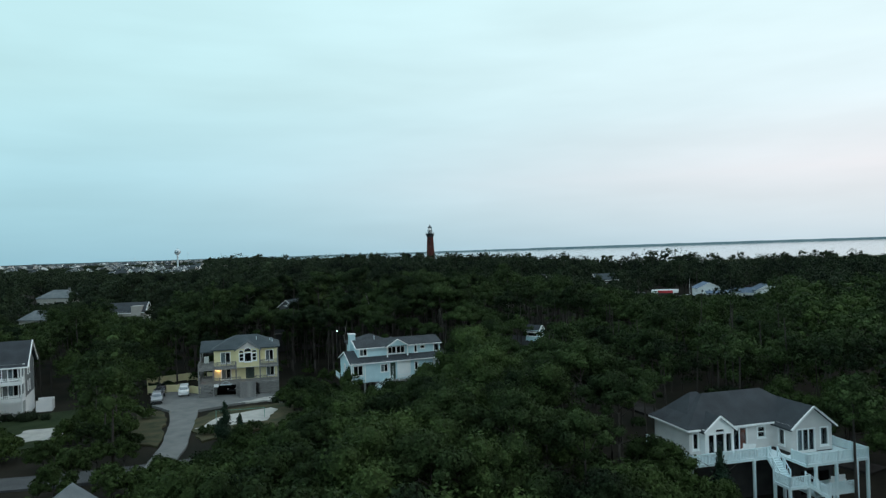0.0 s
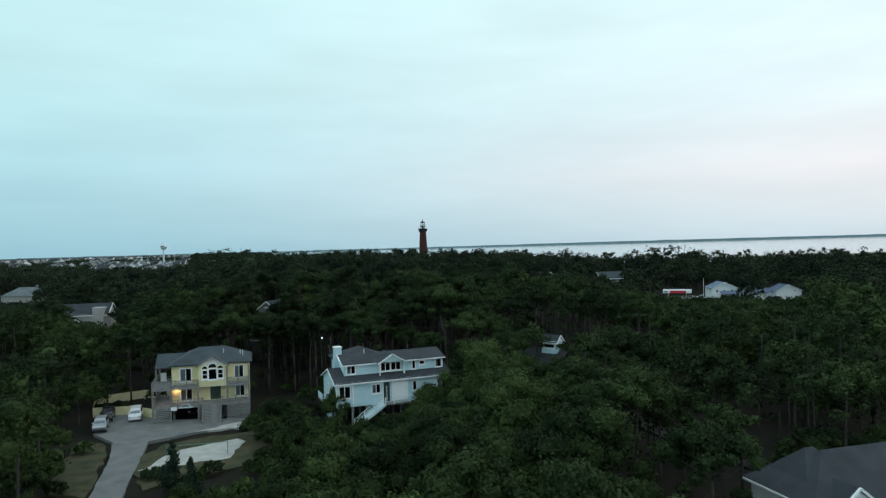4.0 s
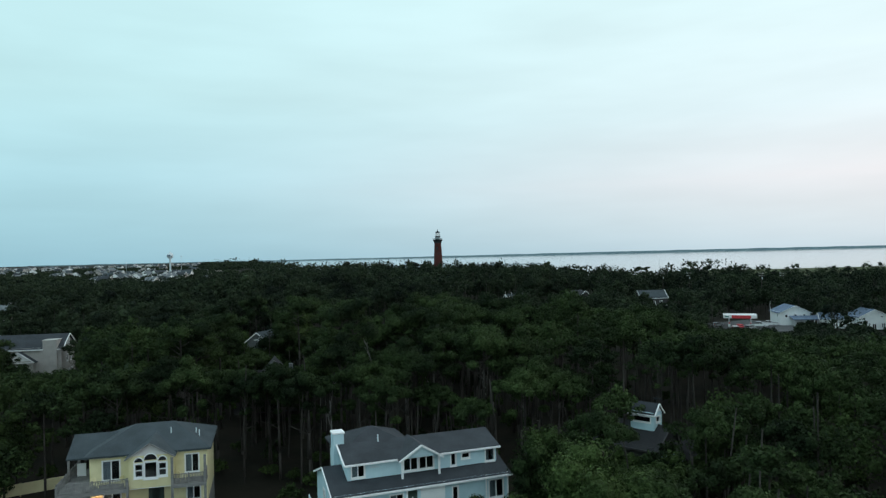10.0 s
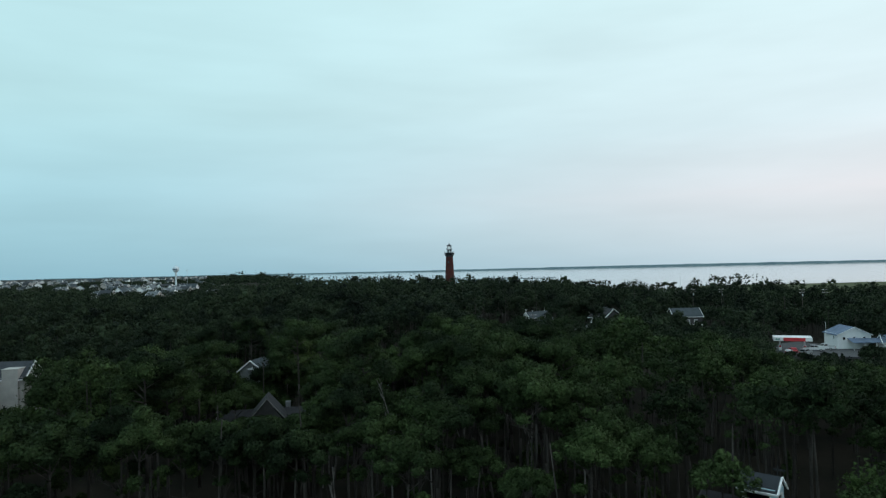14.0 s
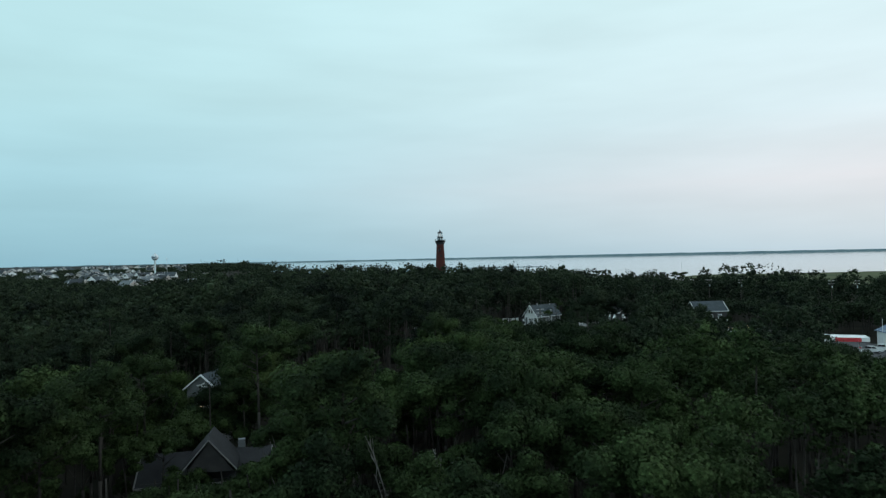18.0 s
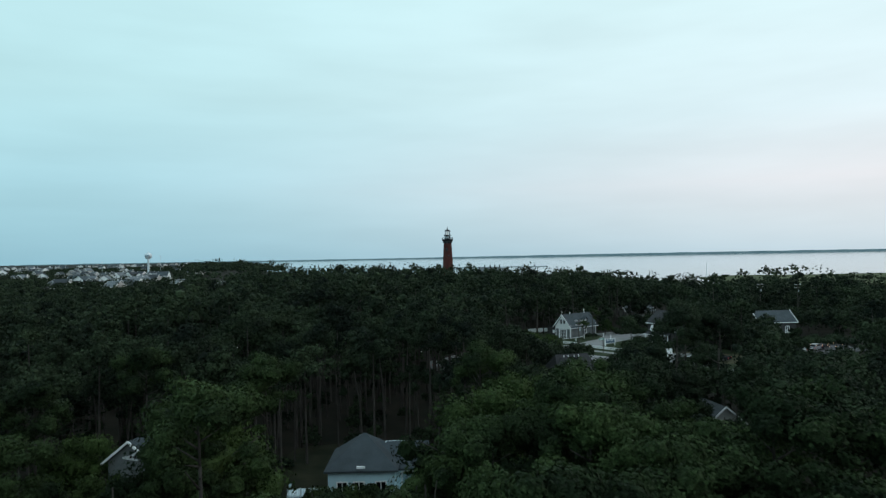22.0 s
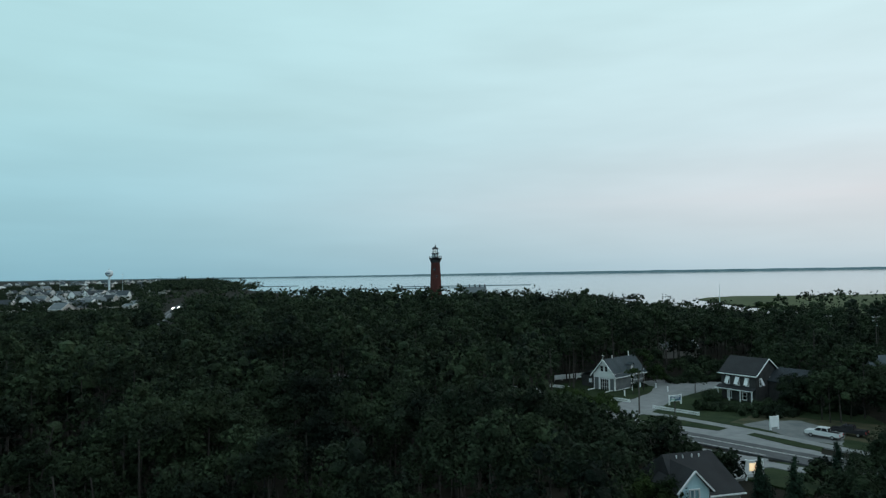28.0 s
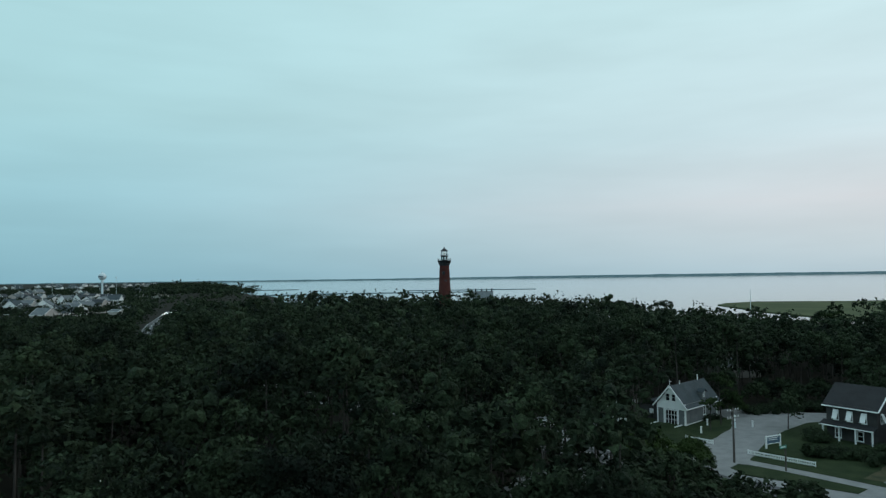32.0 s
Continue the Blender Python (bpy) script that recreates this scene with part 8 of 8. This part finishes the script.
for i, (x, y, h) in enumerate(((24, 24, 5.5), (24.6, 35.2, 8.4), (24.2, 39.5, 7.8), (28.0, 31.5, 5.6), (40.5, 26.5, 4.5), (20.5, 27, 6), (52, 42, 9), (51, 50, 10), (46, 57, 10), (54, 56, 10), (39, 58, 9.5))):
    lone_tree("oak", x, y, h, h * 0.9, 150 + i, 4600, 0.14, "dense dark oak beside the cream raised house", "oak_tree")

for i, (x, y, h) in enumerate(((15.2, 114.5, 6.4), (17.6, 111.0, 6.4), (20.4, 108.6, 6.2), (23.6, 106.8, 5.8), (27.0, 107.4, 5.8), (29.8, 111.5, 6.0), (14.8, 119, 6.4), (30, 116, 6.0))):
    lone_tree("oak", x, y, h, h * 1.1, 170 + i, 3000, 0.14, "low dense oak close round a cabin", "oak_tree")
for i, (x, y, h) in enumerate(((22.5, 226, 22.5), (26, 232, 22.5), (30, 229, 21.5))):
    lone_tree("pine", x, y, h, 9.0, 180 + i, 7000, 0.15, "tall full-crowned pine above the other trees", "pine_tree", "leaf_dark")
for i, (x, y, h) in enumerate(((18.5, 223, 17.5), (17, 217, 16), (22.5, 221, 13), (18, 231, 16), (34, 217, 16))):
    lone_tree("oak", x, y, h, h * 0.6, 190 + i, 9000, 0.16, "tall dense dark oak in the woods by the road", "oak_tree", "leaf_dark")

for i, (x, y, h) in enumerate(((-22, 92, 6.5), (-18.5, 88.5, 5.5), (-15.5, 84.5, 4.5), (-3.4, 83, 4.8), (-0.8, 82, 5.5), (-20.5, 82, 5.0), (-23, 87, 5.0))):
    lone_tree("oak", x, y, h, h * 1.05, 200 + i, 3400, 0.15, "bushy oak between two stilt houses", "oak_tree")

# umbrella pine on the skyline
rnd = np.random.RandomState(5)
up = thing("umbrella_pine", pose(117.4, 440, lie(117, 440)), "flat-topped umbrella pine standing over the treeline", "tree")
part("trunk", trunk_bm("pine", 15.5, 8, rnd), "bark", up)
lumps = [(rnd.uniform(-3.4, 3.4), rnd.uniform(-2.5, 2.5), rnd.uniform(14.6, 16.4), rnd.uniform(0.8, 1.5), 0.35) for _ in range(12)]
ob = new("crown", cloud_mesh("crown", lumps, 1, 1, 700, 0.35, rnd, "leaf_pine", 0.8))
ob.parent = up


def shrub_bed(name, cx, cy, a, b, h, seed, label, n=26):
    rnd = np.random.RandomState(seed)
    L = []
    for _ in range(n):
        q, r = rnd.uniform(0, 6.28), math.sqrt(rnd.uniform(0, 1))
        s = rnd.uniform(0.35, 0.6) * h
        L.append((cx + a * r * math.cos(q), cy + b * r * math.sin(q), lie(cx, cy) + 0.1 + s * rnd.uniform(0.5, 1.0), s, 0.9))
    tagged(new(name, cloud_mesh(name, L, 1, 1, 170 * n, 0.14, rnd, "leaf_dark", 0.72)), label, "shrubs", kind="stuff")


for i, (x, y, a, b, h) in enumerate(((46, 319, 5, 3, 2.0), (52, 312, 6, 3, 2.2), (47.7, 329.5, 1.6, 1.6, 2.4), (57, 319, 5, 4, 2.2), (66, 314, 6, 4, 2.6), (36, 350, 3, 2, 1.2), (-67, 84.5, 4, 1, 1.6), (-26, 95, 1.5, 3, 1.5), (50, 355, 7, 2.5, 2.4), (62, 357, 6, 2.5, 2.6), (84, 324, 9, 4, 2.6), (100, 322, 6, 5, 3.0))):
    shrub_bed("shrubs", x, y, a, b, h, 80 + i, "dense dark green shrubs")

# ---- the far town, the mansion and the mast ----
def town_house(x, y, turn, w, d, e, r, wall, roof, axis):
    plain_house("town_house", x, y, turn, w, d, e, r, wall, roof, "pale gabled house in the distant village", axis, wins=[(1.5, 2.6, 1.2, 2.6), (w - 2.8, w - 1.7, 1.2, 2.6), (1.5, 2.6, 4.0, 5.4), (w - 2.8, w - 1.7, 4.0, 5.4)] if y < 1000 else (), cat="house", group="village houses")


tr = random.Random(12)
for k in range(9):
    town_house(-302 + 3 * k + (k % 2) * 8 - k * 11, 735 + 27 * k, tr.uniform(-25, -5), 12, 15, 6.6, 11.5, tr.choice(["cream", "white", "beige"]), tr.choice(["rooflight", "roof", "rooflight"]), "y" if k % 3 else "x")
for k in range(34):
    y = tr.uniform(760, 1250)
    x = -0.43 * (y - 200) - 40 - tr.uniform(0, 0.28) * (y - 200) + 30
    town_house(x, y, tr.uniform(-40, 20), tr.uniform(11, 15), tr.uniform(11, 16), tr.uniform(6, 8), tr.uniform(10.5, 13.5), tr.choice(["cream", "white", "beige", "greysid"]), tr.choice(["rooflight", "roof", "roofdark"]), tr.choice("xy"))
for k in range(30):
    y = tr.uniform(1250, 2500)
    x = -0.42 * (y - 200) - tr.uniform(0, 0.3) * (y - 200)
    town_house(x, y, tr.uniform(-40, 40), tr.uniform(13, 18), tr.uniform(13, 18), tr.uniform(7, 9), tr.uniform(12, 15), tr.choice(["cream", "white", "beige"]), tr.choice(["rooflight", "roof", "roofdark"]), tr.choice("xy"))


def far_house(x, y, turn, w, d, e, r, wall, roof):
    """A house of the far end of the village: walls with gables, roof, chimney."""
    t = thing("town_house", pose(x, y, lie(x, y), 0, 0, turn), "small pale house in the far village", "house", "village houses")
    bm = boxes((-w / 2, w / 2, 0, d, -0.5, e))
    gable_wall(bm, (-w / 2, 0.08), (w / 2, 0.08), e, r - 0.2)
    part("wall", bm, wall, t)
    part("roof", gable_roof(bmesh.new(), -w / 2, w / 2, 0, d, e, r, 0.6, 0.3, "y"), roof, t)
    part("chimney", boxes((w * 0.2, w * 0.2 + 1, d * 0.5, d * 0.5 + 1, e, r + 1)), wall, t)


for k in range(80):
    y = 1150 + 2200 * tr.random()
    x = -(0.36 + 0.36 * tr.random()) * (y - 150)
    if coast(x, y) > 25:
        far_house(x, y, tr.uniform(-50, 50), tr.uniform(11, 17), tr.uniform(12, 18), tr.uniform(6, 8), tr.uniform(10, 13), tr.choice(["cream", "beige", "greysid", "beige"]), tr.choice(["rooflight", "roof", "roof"]))
town_house(-184, 800, -10, 15, 12, 6, 10, "white", "rooflight", "y")
town_house(-232, 700, -20, 8, 8, 9.5, 11, "beige", "rooflight", "x")
town_house(-150, 960, 10, 14, 12, 6, 10, "white", "rooflight", "x")


def mansion():
    t = thing("mansion", pose(58, 1024, lie(58, 1024)), "distant mansion with a steep roof and five chimneys", "mansion")
    part("wall", boxes((-13, 13, 0, 12, -0.5, 9)), "cream", t)
    part("roof", gable_roof(bmesh.new(), -13, 13, 0, 12, 9, 16.5, 0.8, 0.3, "x"), "rooflight", t)
    for x in (-14.5, -7, 0, 6, 12.2):
        part("chimney", boxes((x - 0.7, x + 0.7, 5.2, 6.8, 10, 19.5 if abs(x) < 13 else 17)), "roofdark", t)
    part("low_wing", boxes((-22, -13, 2, 10, -0.5, 12)), "cream", t)
    part("low_wing_roof", gable_roof(bmesh.new(), -22, -13, 2, 10, 12, 14, 0.5, 0.3, "x"), "rooflight", t)


mansion()
for x, y, h in ((-462, 1260, 36), (190, 640, 19), (-600, 1350, 28)):
    t = thing("mast", pose(x, y, lie(x, y)), "thin far steel mast over the trees", "mast")
    bm = bmesh.new()
    tube(bm, (0, 0, -0.5), (0, 0, h), 0.25, 0.15, 6)
    part("shaft", bm, "steel", t)
    if h > 25:
        part("platform", boxes((-1.2, 1.2, -1.2, 1.2, h - 3, h - 2.4)), "steel", t)
    else:
        part("cap", boxes((-0.3, 0.3, -0.3, 0.3, h - 0.2, h)), "steel", t)
